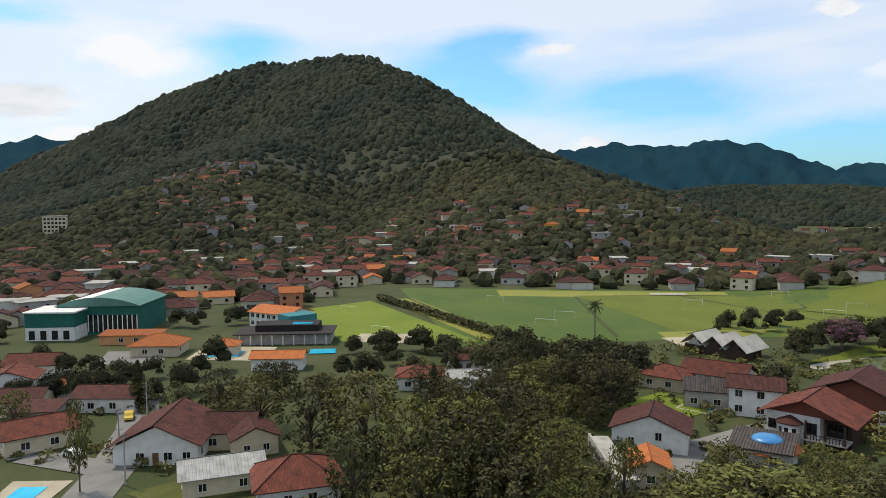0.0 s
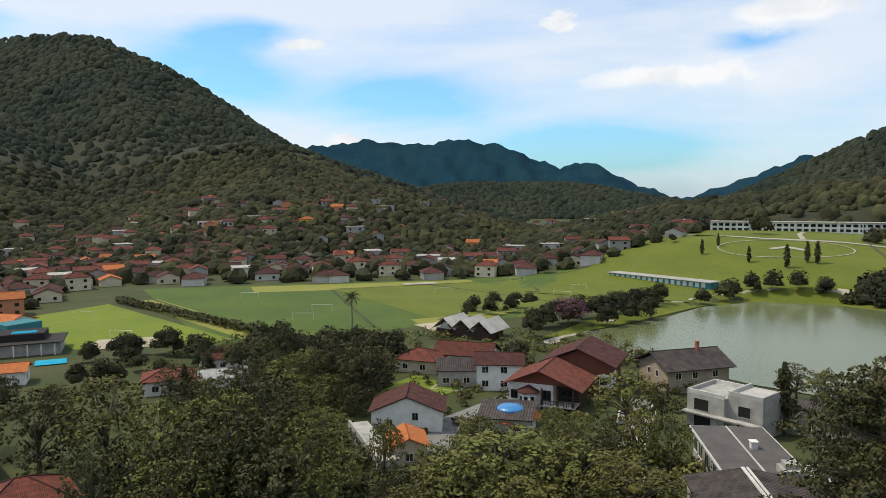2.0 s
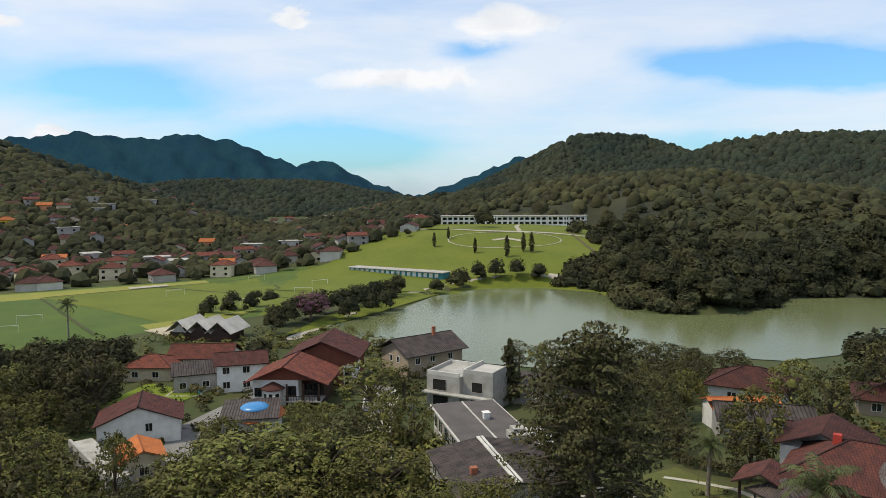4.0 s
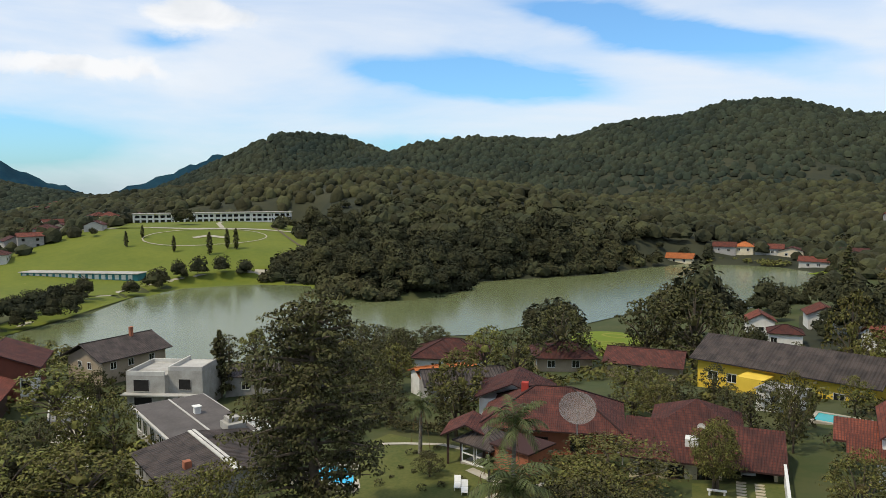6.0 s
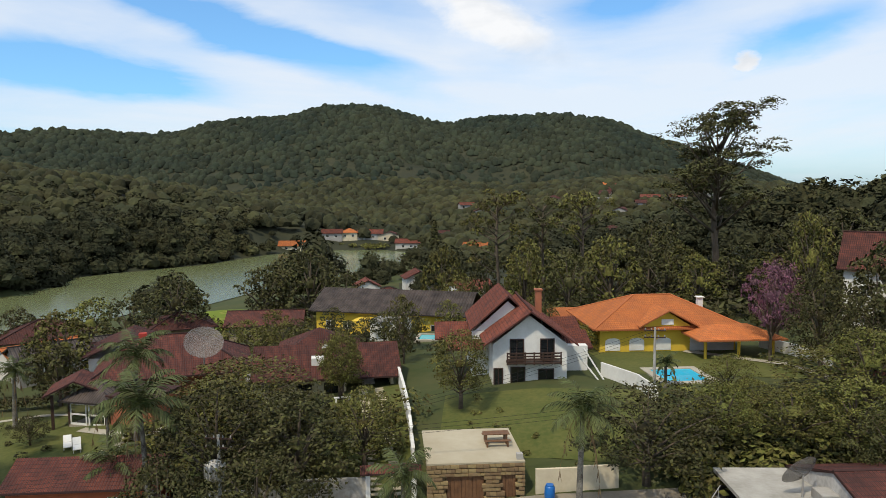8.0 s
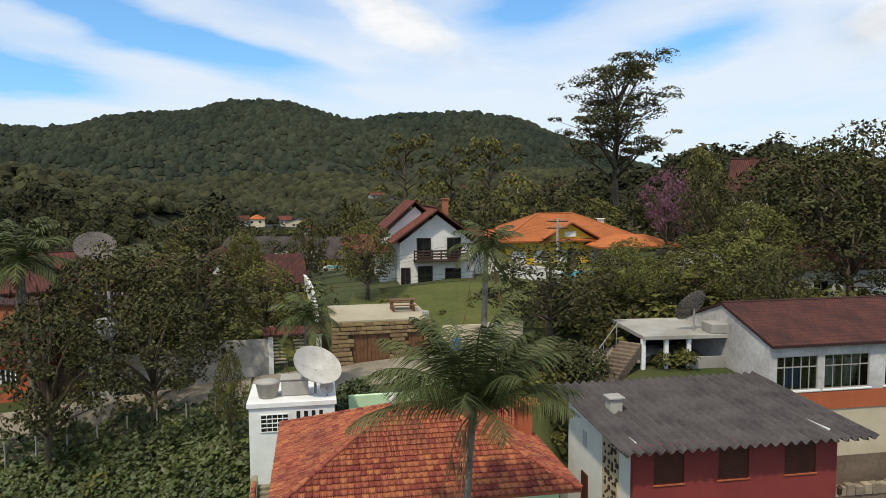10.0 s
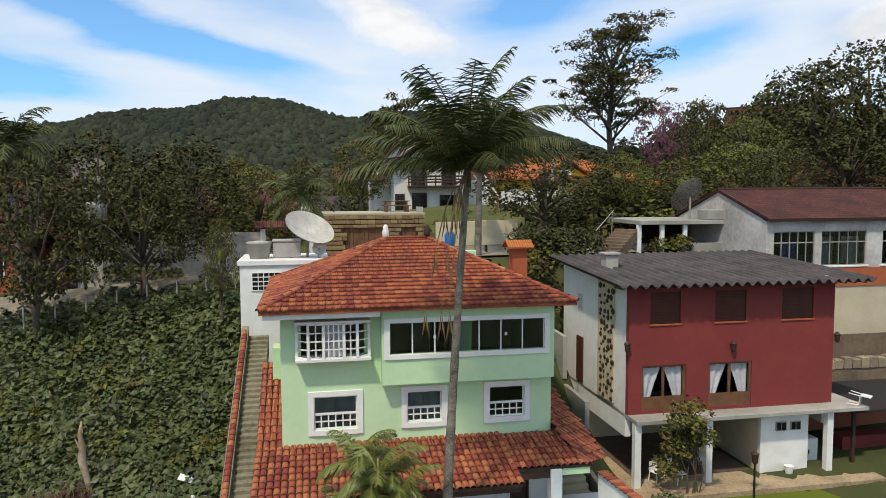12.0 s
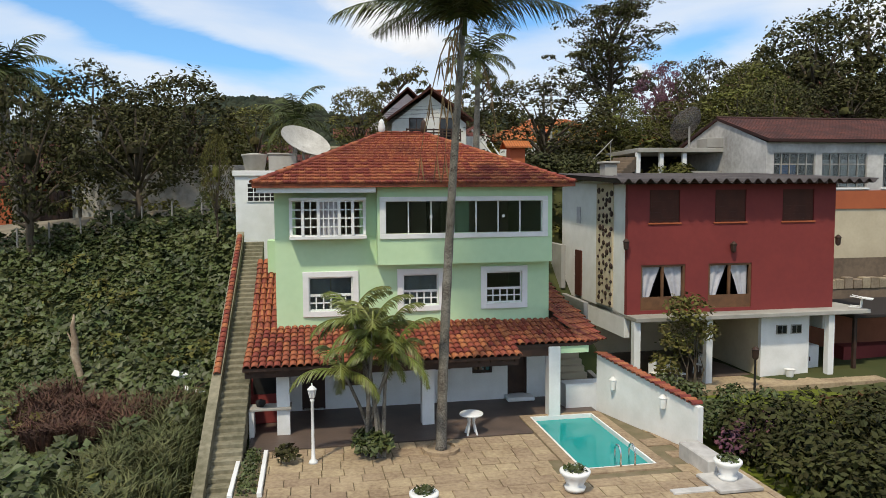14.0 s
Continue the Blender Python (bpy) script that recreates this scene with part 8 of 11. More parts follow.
strip("road", [(-60, 2), (-42, 8), (-26, 12), (-12, 15.2), (0, 16.8), (10, 18.6), (16, 20)], 5.0, M["cobble"], 0.10, "pale cobbled road behind the green house", "road", step=1.5)
garden_wall("boundary_wall", [(-21.6, 16.2), (-16.0, 17.3), (-11.6, 18.2)], 2.5, 0.2, M["stained_wall"], "weathered white boundary wall along the road")
garden_wall("boundary_wall", [(-0.6, 19.6), (4.8, 20.8)], 1.6, 0.2, M["cream"], "stained cream wall beside the garage")
garden_wall("boundary_wall", [(-8.6, 20.0), (-10.6, 29), (-14.0, 42.0)], 1.5, 0.16, M["white"], "white garden wall along the driveway", M["white"])
garden_wall("boundary_wall", [(5.4, 41.0), (8.2, 36.8), (9.2, 33.0)], 1.3, 0.16, M["white"], "white garden wall by the pool")
garden_wall("boundary_wall", [(23.5, 55.0), (28.0, 47.0)], 1.3, 0.16, M["white"], "white garden wall beyond the yellow house")
gate = empty("gate_canopy", -10.0, 18.6, gz(-10, 18.6), 14, "driveway gate with a small tiled canopy", "gate")
for a in (-1.5, 1.5):
    Geo().box(a - 0.15, -0.15, -0.5, a + 0.15, 0.15, 2.3, 0.02).ob("pier", M["white"], gate)
roof_geo(3.4, 0.6, 2.3, "gable_x", 0.4, 0.3, 0.1).ob("canopy", M["roof_brown"], gate)
for a, b in ((-0.9, -0.3), (0.3, 0.9)):
    for k in range(30):
        f = k / 29
        px, py = -10.5 - 5.9 * f + (a + b) / 2 * 1.3, 20.2 + 20.0 * f
        o = Geo().box(-0.42, -0.22, 0, 0.42, 0.22, 0.06, 0.01).ob("paving_slab", M["sand"])
        o.matrix_world = pose(px, py, gz(px, py) + 0.03, 0, 0, 16)
        tagged(o, "pale stone slab of the grassy driveway", "paving slab", "driveway slabs")
drape("garden_lawn", [(-14.5, 20.5), (-8.6, 21.5), (-13.2, 41.5), (-21, 38.5)], M["garden_turf"], 0.05, 2.5, "mown green garden lawn", "lawn")
drape("garden_lawn", [(-7.8, 24.5), (8.8, 23.5), (8.6, 36.4), (-8.6, 36.0)], M["garden_turf"], 0.05, 2.5, "mown green lawn before the white house", "lawn")
drape("garden_lawn", [(7.0, 42), (24.5, 42), (27, 56), (4, 54)], M["garden_turf"], 0.05, 2.5, "mown green lawn by the yellow house", "lawn")
drape("garden_lawn", [(-60, 23), (-29, 18), (-29, 36), (-60, 41)], M["garden_turf"], 0.06, 2.5, "green garden lawn with paths", "lawn")
drape("garden_lawn", [(-76, 122), (-64, 122), (-66, 140), (-84, 140)], M["lawn_light"], 0.12, 3, "bright round lawn by the lake", "lawn")
drape("garden_lawn", [(-20, 146), (-4, 146), (-2, 166), (-20, 164)], M["lawn_light"], 0.12, 3, "bright garden lawn", "lawn")
drape("garden_lawn", [(-112, 312), (-60, 332), (-50, 340), (-110, 318)], M["lawn_light"], 0.3, 6, "bright lawn on the far shore", "lawn")
drape("garden_lawn", [(-150, 2), (-140, -8), (-150, -18), (-164, -6)], M["lawn_light"], 0.12, 4, "bright garden lawn", "lawn")
drape("garden_lawn", [(-96, -72), (-88, -80), (-92, -90), (-103, -80)], M["garden_turf"], 0.10, 4, "small green front lawn", "lawn")
strip("path", [(-42.4, 33.8), (-38.0, 32.2), (-35.8, 30.4), (-36.8, 28.1), (-38.5, 27.4)], 1.0, M["path"], 0.12, "winding pale garden path")
strip("path", [(-35.8, 30.4), (-33.8, 32.2), (-33.0, 33.4)], 0.9, M["path"], 0.12, "winding pale garden path")
strip("path", [(-58, 37.0), (-55, 38.3), (-50.5, 39.6), (-46.5, 39.0)], 0.8, M["path"], 0.12, "narrow pale garden path")
strip("path", [(15, 52), (24, 47), (27, 40)], 1.2, M["path"], 0.12, "pale garden path")


def pool(x, y, ang, w, d, material, label, rim=0.5, z=None):
    z = gz(x, y) if z is None else z
    e = empty("swimming_pool", x, y, z, ang, label, "pool")
    g = Geo().box(-w / 2 - rim, -rim, -0.3, w / 2 + rim, 0, 0.14, 0.02).box(-w / 2 - rim, d, -0.3, w / 2 + rim, d + rim, 0.14, 0.02)
    g.box(-w / 2 - rim, 0, -0.3, -w / 2, d, 0.14, 0.02).box(w / 2, 0, -0.3, w / 2 + rim, d, 0.14, 0.02)
    g.ob("rim", M["path"], e)
    Geo().face([(-w / 2, 0, 0.06), (w / 2, 0, 0.06), (w / 2, d, 0.06), (-w / 2, d, 0.06)]).ob("water", material, e)


pool(13.0, 39.6, 12, 4.0, 4.4, M["pool_blue"], "bright blue garden pool with a pale rim", 0.7)
pool(-54.8, 25.6, 14, 5.2, 3.9, M["pool_blue"], "turquoise garden pool under the trees", 1.4, 5.5)
pool(-150, -1.5, 60, 6, 4, M["pool_blue"], "turquoise pool behind the villas", 0.5)
pool(-13.0, 62, 0, 5, 3.2, M["pool_water"], "small green garden pool", 0.4)
pool(-76.0, -92.0, 130, 6, 4, M["pool_blue"], "bright blue pool with a pale terrace", 1.2)
pool(-48.5, 95, 20, 4, 3, M["pool_blue"], "small bright blue pool", 0.4)


def summer_house():
    e = empty("summer_house", -42.4, 34.8, gz(-42.4, 36.0), -6, "small open summer house with a grey tiled roof", "gazebo")
    roof_geo(4.2, 4.0, 2.3, "hip", 1.5, 0.6).ob("roof", M["roof_dark"], e)
    for a in (-2.0, 2.0):
        for b in (0.1, 3.9):
            Geo().box(a - 0.09, b - 0.09, -0.6, a + 0.09, b + 0.09, 2.35).ob("post", M["dark_wood"], e)
    for a, b in ((-1.9, -0.1), (0.1, 1.9)):
        Geo().box(a, 0.06, 0.0, b, 0.12, 0.25).box(a, 0.06, 1.0, b, 0.12, 1.15).box(a, 0.06, 2.0, b, 0.12, 2.15).box(a, 0.06, 0.2, a + 0.12, 0.12, 2.1).box(b - 0.12, 0.06, 0.2, b, 0.12, 2.1).ob("screen", M["white"], e)
    Geo().box(-2.0, 0, -0.6, 2.0, 4, 0.05).ob("floor", M["path"], e)
    w_ = empty("garden_hut", -37.9, 34.4, gz(-37.9, 36), -6, "brick-red garden hut beside the summer house", "hut")
    Geo().box(-2, 0, -1, 2.4, 4, 2.5).ob("wall", M["brick_wall"], w_)
    Geo().box(-2.3, -0.3, 2.5, 2.7, 4.3, 2.68, 0.02).ob("roof", M["roof_brown"], w_)
    for lx, ly, la in ((-41.0, 29.9, 35), (-39.7, 29.3, 35), (-31.4, 25.8, -40)):
        s = empty("sun_lounger", lx, ly, gz(lx, ly) + 0.05, la, "white plastic sun lounger on the lawn", "lounger", "loungers on the lawn")
        Geo().box(-0.33, -0.95, 0.28, 0.33, 0.45, 0.36, 0.02).ob("seat", M["white"], s)
        o = Geo().box(-0.33, 0, 0, 0.33, 0.75, 0.08, 0.02).ob("backrest", M["white"], s)
        o.matrix_local = pose(0, 0.42, 0.32, 40, 0, 0)
        for a in (-0.28, 0.28):
            for b in (-0.8, 0.35):
                Geo().box(a - 0.03, b - 0.03, 0, a + 0.03, b + 0.03, 0.3).ob("leg", M["white"], s)


summer_house()
bench = empty("garden_bench", -18.2, 36.6, gz(-18.2, 36.6), 20, "white garden bench on the lawn", "bench")
Geo().box(-0.8, -0.2, 0.4, 0.8, 0.2, 0.48, 0.02).ob("seat", M["white"], bench)
for a in (-0.6, 0.6):
    Geo().box(a - 0.07, -0.18, 0, a + 0.07, 0.18, 0.4, 0.01).ob("leg", M["white"], bench)
barrel = empty("water_barrel", 0.3, 18.7, gz(0.3, 18.7), 0, "blue plastic water barrel beside the garage", "barrel")
M["blue_plastic"] = mat("blue_plastic", (0.01, 0.13, 0.42), (0.01, 0.10, 0.34), rough=0.4, spec=0.5)
Geo().lathe([(0.26, 0), (0.32, 0.1), (0.34, 0.5), (0.32, 0.95), (0.24, 1.05)], n=18).ob("drum", M["blue_plastic"], barrel, smooth=True)
Geo().lathe([(0.25, 1.04), (0.25, 1.1)], n=16).ob("lid", M["blue_plastic"], barrel)


def pole(x, y, h, label, cans=False):
    e = empty("utility_pole", x, y, gz(x, y), 0, label, "utility pole")
    Geo().tube([(0, 0, -0.5), (0, 0, h)], [0.14, 0.1], 8).ob("pole", M["concrete"], e)
    for z in (h - 0.3, h - 0.9):
        Geo().box(-0.9, -0.05, z, 0.9, 0.05, z + 0.1, 0.01).ob("crossarm", M["dark_wood"], e)
        for a in (-0.8, -0.3, 0.3, 0.8):
            Geo().lathe([(0.04, z + 0.1), (0.06, z + 0.16), (0.03, z + 0.26)], a, 0, 8).ob("insulator", M["grey_wall"], e)
    if cans:
        t = Geo().lathe([(0.1, -0.2), (0.48, 0.0), (0.52, 0.15), (0.52, 0.95), (0.44, 1.08), (0.1, 1.1)], n=20).ob("transformer", M["dish"], e, smooth=True)
        t.matrix_local = pose(0.0, -0.62, h - 2.6)
        for j in range(14):
            w = 2 * math.pi * j / 14
            o = Geo().box(-0.03, 0.5, 0.15, 0.03, 0.66, 0.95, 0.01).ob("cooling_fin", M["dish"], e)
            o.matrix_local = pose(0.0, -0.62, h - 2.6) @ pose(0, 0, 0, 0, 0, math.degrees(w))
    return e


pole(-20.3, 15.4, 6.6, "concrete power pole with a round grey transformer", True)
pole(9.4, 36.0, 5.6, "wooden power pole with crossarms")
pole(-105, -100, 8.5, "concrete street pole with crossarms")
pole(-122, -106, 8.5, "concrete street pole with crossarms")
pole(-95, -92, 8.0, "concrete street pole with crossarms")
for k, (a, b) in enumerate((((-20.3, 15.4), (9.4, 36.0)), ((-60, 4), (-20.3, 15.4)), ((-20.3, 15.4), (30, 30)))):
    for s in range(3):
        g = Geo()
        za, zb = gz(*a) + 5.6 - (0 if k else 0.2) + 0.35 * s * 0.8, gz(*b) + 5.0 + 0.28 * s
        if k == 1:
            za, zb = gz(-60, 4) + 7 + 0.3 * s, gz(-20.3, 15.4) + 5.7 + 0.28 * s
        g.tube([Vector((*a, za)).lerp(Vector((*b, zb)), f) - Vector((0, 0, 2.4 * f * (1 - f))) for f in np.linspace(0, 1, 14)], [0.012] * 14, 4)
        tagged(g.ob("power_cable", M["dark"]), "thin black overhead power cable", "cable", "overhead cables")

# palms among the villas
palm(-32.6, 26.6, gz(-32.6, 26.6), 8.6, 3.6, 16, (0.3, 0), 0.2, "tall feather palm in the garden", seed=3)
palm(1.9, 15.0, gz(1.9, 15.0), 7.2, 2.7, 17, (0.2, 0.1), 0.18, "feather palm beside the road", seed=4)
palm(10.6, 37.5, gz(10.6, 37.5), 2.2, 1.5, 14, (0, 0), 0.15, "short palm beside the pool", seed=5)
palm(-8.2, 13.0, gz(-8.2, 13.0), 4.6, 2.6, 14, (0.1, 0), 0.14, "feather palm by the road", seed=6)
palm(-50.8, 36.0, gz(-50.8, 36), 5.6, 2.3, 18, (0.2, 0), 0.2, "tall palm in the garden", seed=7)
palm(-36.1, 28.2, gz(-36.1, 28.2), 3.9, 1.0, 12, (0, 0), 0.12, "small garden palm by the path", seed=8)
palm(-218, -20, -2.2, 11, 3.4, 16, (0.3, 0), 0.2, "lone tall palm at the pitches", seed=9)
palm(-30, 19, gz(-30, 19), 3.4, 3.0, 14, (0.2, 0), 0.16, "feather palm at the road", seed=10)
palm(-25.2, 15.6, gz(-25.2, 15.6), 8.6, 3.8, 18, (-0.4, 0), 0.18, "tall palm beside the vacant lot", seed=12)

# ---- the green house and its lot ----
TURN = 10.5
OX, OY = -0.6, -1.45
FLOOR = 1.1


def lot(a, b):
    """World x, y of a point given along and behind the green house's front."""
    c, s = math.cos(radians(TURN)), math.sin(radians(TURN))
    return OX + a * c - b * s, OY + a * s + b * c


M["mint"] = mat("mint_green_plaster", (0.55, 0.73, 0.46), (0.48, 0.66, 0.40), scale=0.45, rough=0.85, bump=0.12, fine=0.4)
M["trim"] = mat("white_paint", (0.80, 0.80, 0.78), (0.70, 0.70, 0.67), scale=1.5, rough=0.6, bump=0.06)
M["tile_clay"] = mat("orange_clay", (0.38, 0.108, 0.050), (0.165, 0.050, 0.034), scale=1.1, rough=0.8, bump=0.3, rand=0.34, fine=0.9)
M["tile_many"] = mat("orange_clay_rows", (0.38, 0.108, 0.050), (0.165, 0.050, 0.034), scale=1.1, rough=0.8, bump=0.3, island=0.34, fine=0.9)
M["curtain"] = mat("pale_curtain", (0.55, 0.54, 0.56), (0.42, 0.41, 0.44), scale=3.0, rough=0.95)
M["porch_floor"] = mat("dark_slate_floor", (0.085, 0.066, 0.056), (0.14, 0.10, 0.082), scale=1.0, rough=0.5, bump=0.2)
M["patio"] = mat("worn_sandstone", (0.42, 0.325, 0.205), (0.235, 0.165, 0.105), scale=0.9, rough=0.9, bump=0.5, rand=0.13, fine=0.9, world_space=True)
M["joint"] = mat("mossy_joints", (0.21, 0.165, 0.105), (0.13, 0.115, 0.06), scale=2.0, rough=0.95)
M["brick_red"] = mat("dark_red_paint", (0.225, 0.040, 0.035), (0.18, 0.032, 0.030), scale=0.5, rough=0.75, bump=0.12, fine=0.4)
M["shutter"] = mat("brown_shutter", (0.095, 0.030, 0.018), (0.070, 0.024, 0.015), scale=2.0, rough=0.7, bump=0.2)
M["fibre_sheet"] = mat("grey_fibre_cement", (0.098, 0.084, 0.080), (0.045, 0.038, 0.038), scale=0.8, rough=0.85, bump=0.3, fine=0.6)
M["stained"] = mat("stained_white_wall", (0.62, 0.60, 0.57), (0.30, 0.28, 0.26), scale=0.45, rough=0.9, bump=0.2, fine=0.4)
M["steel"] = mat("polished_steel", (0.75, 0.75, 0.75), (0.65, 0.65, 0.65), rough=0.2, metal=1.0)
M["orange_band"] = mat("faded_orange_paint", (0.42, 0.115, 0.045), (0.34, 0.09, 0.04), scale=0.6, rough=0.85)
M["vine"] = mat("creeper_leaves", (0.036, 0.050, 0.013), (0.084, 0.096, 0.028), scale=0.6, rough=0.5, island=0.4, spec=0.35)
M["grass_blade"] = mat("tall_grass", (0.060, 0.070, 0.024), (0.112, 0.112, 0.042), scale=1.0, rough=0.7, island=0.3)
M["dead"] = mat("dead_brush", (0.105, 0.050, 0.032), (0.060, 0.034, 0.025), scale=1.5, rough=0.95, island=0.3)


def sash_window(parent, x0, x1, z0, z1, y, cols, rows, split=0.46, curtain=True, surround=0.2):
    """A deep sash window with a broad white surround, a plain upper light and a barred lower sash."""
    s = surround
    g = Geo().box(x0 - s, y - 0.06, z0 - s, x0, y + 0.02, z1 + s, 0.01).box(x1, y - 0.06, z0 - s, x1 + s, y + 0.02, z1 + s, 0.01)
    g.box(x0, y - 0.06, z1, x1, y + 0.02, z1 + s, 0.01).box(x0, y - 0.08, z0 - s, x1, y + 0.02, z0, 0.01)
    o = g.ob("window", M["trim"], parent)
    f = Geo()
    t = 0.05
    f.box(x0, y + 0.05, z0, x0 + t, y + 0.12, z1).box(x1 - t, y + 0.05, z0, x1, y + 0.12, z1).box(x0 + t, y + 0.05, z1 - t, x1 - t, y + 0.12, z1).box(x0 + t, y + 0.05, z0, x1 - t, y + 0.12, z0 + t)
    zm = z0 + (z1 - z0) * split
    f.box(x0 + t, y + 0.04, zm - 0.04, x1 - t, y + 0.12, zm + 0.04)
    for k in range(1, cols):
        c = x0 + (x1 - x0) * k / cols
        f.box(c - 0.022, y + 0.06, z0 + t, c + 0.022, y + 0.1, zm - 0.04)
    for k in range(1, rows):
        c = z0 + (zm - z0) * k / rows
        f.box(x0 + t, y + 0.062, c - 0.022, x1 - t, y + 0.098, c + 0.022)
    f.ob("sash", M["trim"], o)
    Geo().box(x0 + t, y + 0.085, z0 + t, x1 - t, y + 0.095, z1 - t).ob("pane", M["clear"], o)
    if curtain:
        for a, b in ((x0 + t, x0 + (x1 - x0) * 0.49), (x1 - (x1 - x0) * 0.49, x1 - t)):
            wavy_curtain(a, b, z0 + 0.05, z1 - 0.05, y + 0.15, o)
    return o


def wavy_curtain(a, b, z0, z1, y, parent, gather=0.0, name="curtain", mid=None):
    """A curtain in soft folds; gather draws its foot to one side."""
    g, n = Geo(), max(6, int((b - a) / 0.06))
    for k in range(n):
        u0, u1 = k / n, (k + 1) / n
        rows = []
        for z, f in ((z1, 0.0), (z0 + (z1 - z0) * 0.45, 0.6), (z0, 1.0)):
            p = []
            for u in (u0, u1):
                xx = a + (b - a) * u
                if gather:
                    edge = a if gather < 0 else b
                    xx = xx + (edge - xx) * abs(gather) * f
                p.append((xx, y + 0.03 * math.sin(u * n * 0.9), z))
            rows.append(p)
        for r0, r1 in zip(rows, rows[1:]):
            g.face([r1[0], r1[1], r0[1], r0[0]])
    return g.ob(name, M["curtain"], parent)


def thin_glass(name):
    m = bpy.data.materials.new(name)
    m.use_nodes = True
    nt = m.node_tree
    n, l = nt.nodes, nt.links.new
    n.remove(n["Principled BSDF"])
    mix, tr_, gl, fr = n.new("ShaderNodeMixShader"), n.new("ShaderNodeBsdfTransparent"), n.new("ShaderNodeBsdfGlossy"), n.new("ShaderNodeFresnel")
    tr_.inputs["Color"].default_value = (0.72, 0.76, 0.75, 1)
    gl.inputs["Roughness"].default_value = 0.03
    fr.inputs["IOR"].default_value = 1.5
    l(fr.outputs[0], mix.inputs[0])
    l(tr_.outputs[0], mix.inputs[1])
    l(gl.outputs[0], mix.inputs[2])
    l(mix.outputs[0], n["Material Output"].inputs[0])
    return m


M["clear"] = thin_glass("window_glass")


def flat_tile():
    """One interlocking clay tile, 0.25 wide and 0.34 long, lying along x and y."""
    g = Geo()
    prof = [(-0.122, 0.004), (-0.09, 0.052), (-0.05, 0.006), (0.0, 0.034), (0.05, 0.006), (0.09, 0.052), (0.122, 0.006)]
    for (a, za), (b, zb) in zip(prof, prof[1:]):
        g.face([(a, -0.17, za + 0.062), (b, -0.17, zb + 0.062), (b, 0.17, zb), (a, 0.17, za)])
        g.face([(a, -0.17, za - 0.005), (b, -0.17, zb - 0.005), (b, -0.17, zb + 0.062), (a, -0.17, za + 0.062)])
    return g


def barrel_tile():
    """One half-round clay tile, 0.24 wide and 0.45 long."""
    g, n = Geo(), 5
    for k in range(n):
        a0, a1 = math.pi * (1 - k / n), math.pi * (1 - (k + 1) / n)
        p = lambda w, r, y, dz: (r * math.cos(w), y, 0.8 * r * math.sin(w) + dz)
        g.face([p(a0, 0.118, -0.225, 0.03), p(a1, 0.118, -0.225, 0.03), p(a1, 0.098, 0.225, 0.0), p(a0, 0.098, 0.225, 0.0)])
        g.face([p(a0, 0.095, -0.225, 0.03), p(a1, 0.095, -0.225, 0.03), p(a1, 0.118, -0.225, 0.03), p(a0, 0.118, -0.225, 0.03)])
    return g


def lay_tiles(parent, corners, tile, pitch, row, name, limit, seed, wobble=0.012):
    """Tiles over a slope whose first two corners are the eave; the lowest ones are pieces of their own, the rest joined."""
    c = [Vector(p) for p in corners]
    u = (c[1] - c[0]).normalized()
    nrm = (c[1] - c[0]).cross(c[2] - c[0]).normalized()
    v = nrm.cross(u)
    poly = [((p - c[0]).dot(u), (p - c[0]).dot(v)) for p in c]
    top = max(p[1] for p in poly)
    inside = lambda a, b: all((poly[(i + 1) % len(poly)][0] - poly[i][0]) * (b - poly[i][1]) - (poly[(i + 1) % len(poly)][1] - poly[i][1]) * (a - poly[i][0]) >= -0.03 for i in range(len(poly)))
    rg = random.Random(seed)
    me = tile.mesh(name, M["tile_clay"])
    tv = np.array(tile.v)
    V, F_, count, k = [], [], 0, 0
    lo, hi = min(p[0] for p in poly), max(p[0] for p in poly)
    b = row * 0.45
    while b < top:
        a = lo + pitch / 2
        while a < hi:
            if inside(a, b):
                m = Matrix((u, v, nrm)).transposed().to_4x4()
                m.translation = c[0] + u * (a + rg.uniform(-wobble, wobble)) + v * (b + rg.uniform(-wobble, wobble)) + nrm * rg.uniform(0.0, 0.012)
                m = m @ pose(0, 0, 0, 0, 0, rg.uniform(-1.2, 1.2))
                if count < limit:
                    o = new(name, me)
                    o.parent = parent
                    o.matrix_local = m
                    count += 1
                else:
                    w = np.array(m)
                    V.append(tv @ w[:3, :3].T + w[:3, 3])
                    F_ += [tuple(i + k for i in f) for f in tile.f]
                    k += len(tv)
            a += pitch
        b += row
    if V:
        jm = bpy.data.meshes.new("course")
        jm.from_pydata(np.concatenate(V).tolist(), [], F_)
        jm.materials.append(M["tile_many"])
        o = new("course", jm)
        o.parent = parent
        o["kind"] = "stuff"


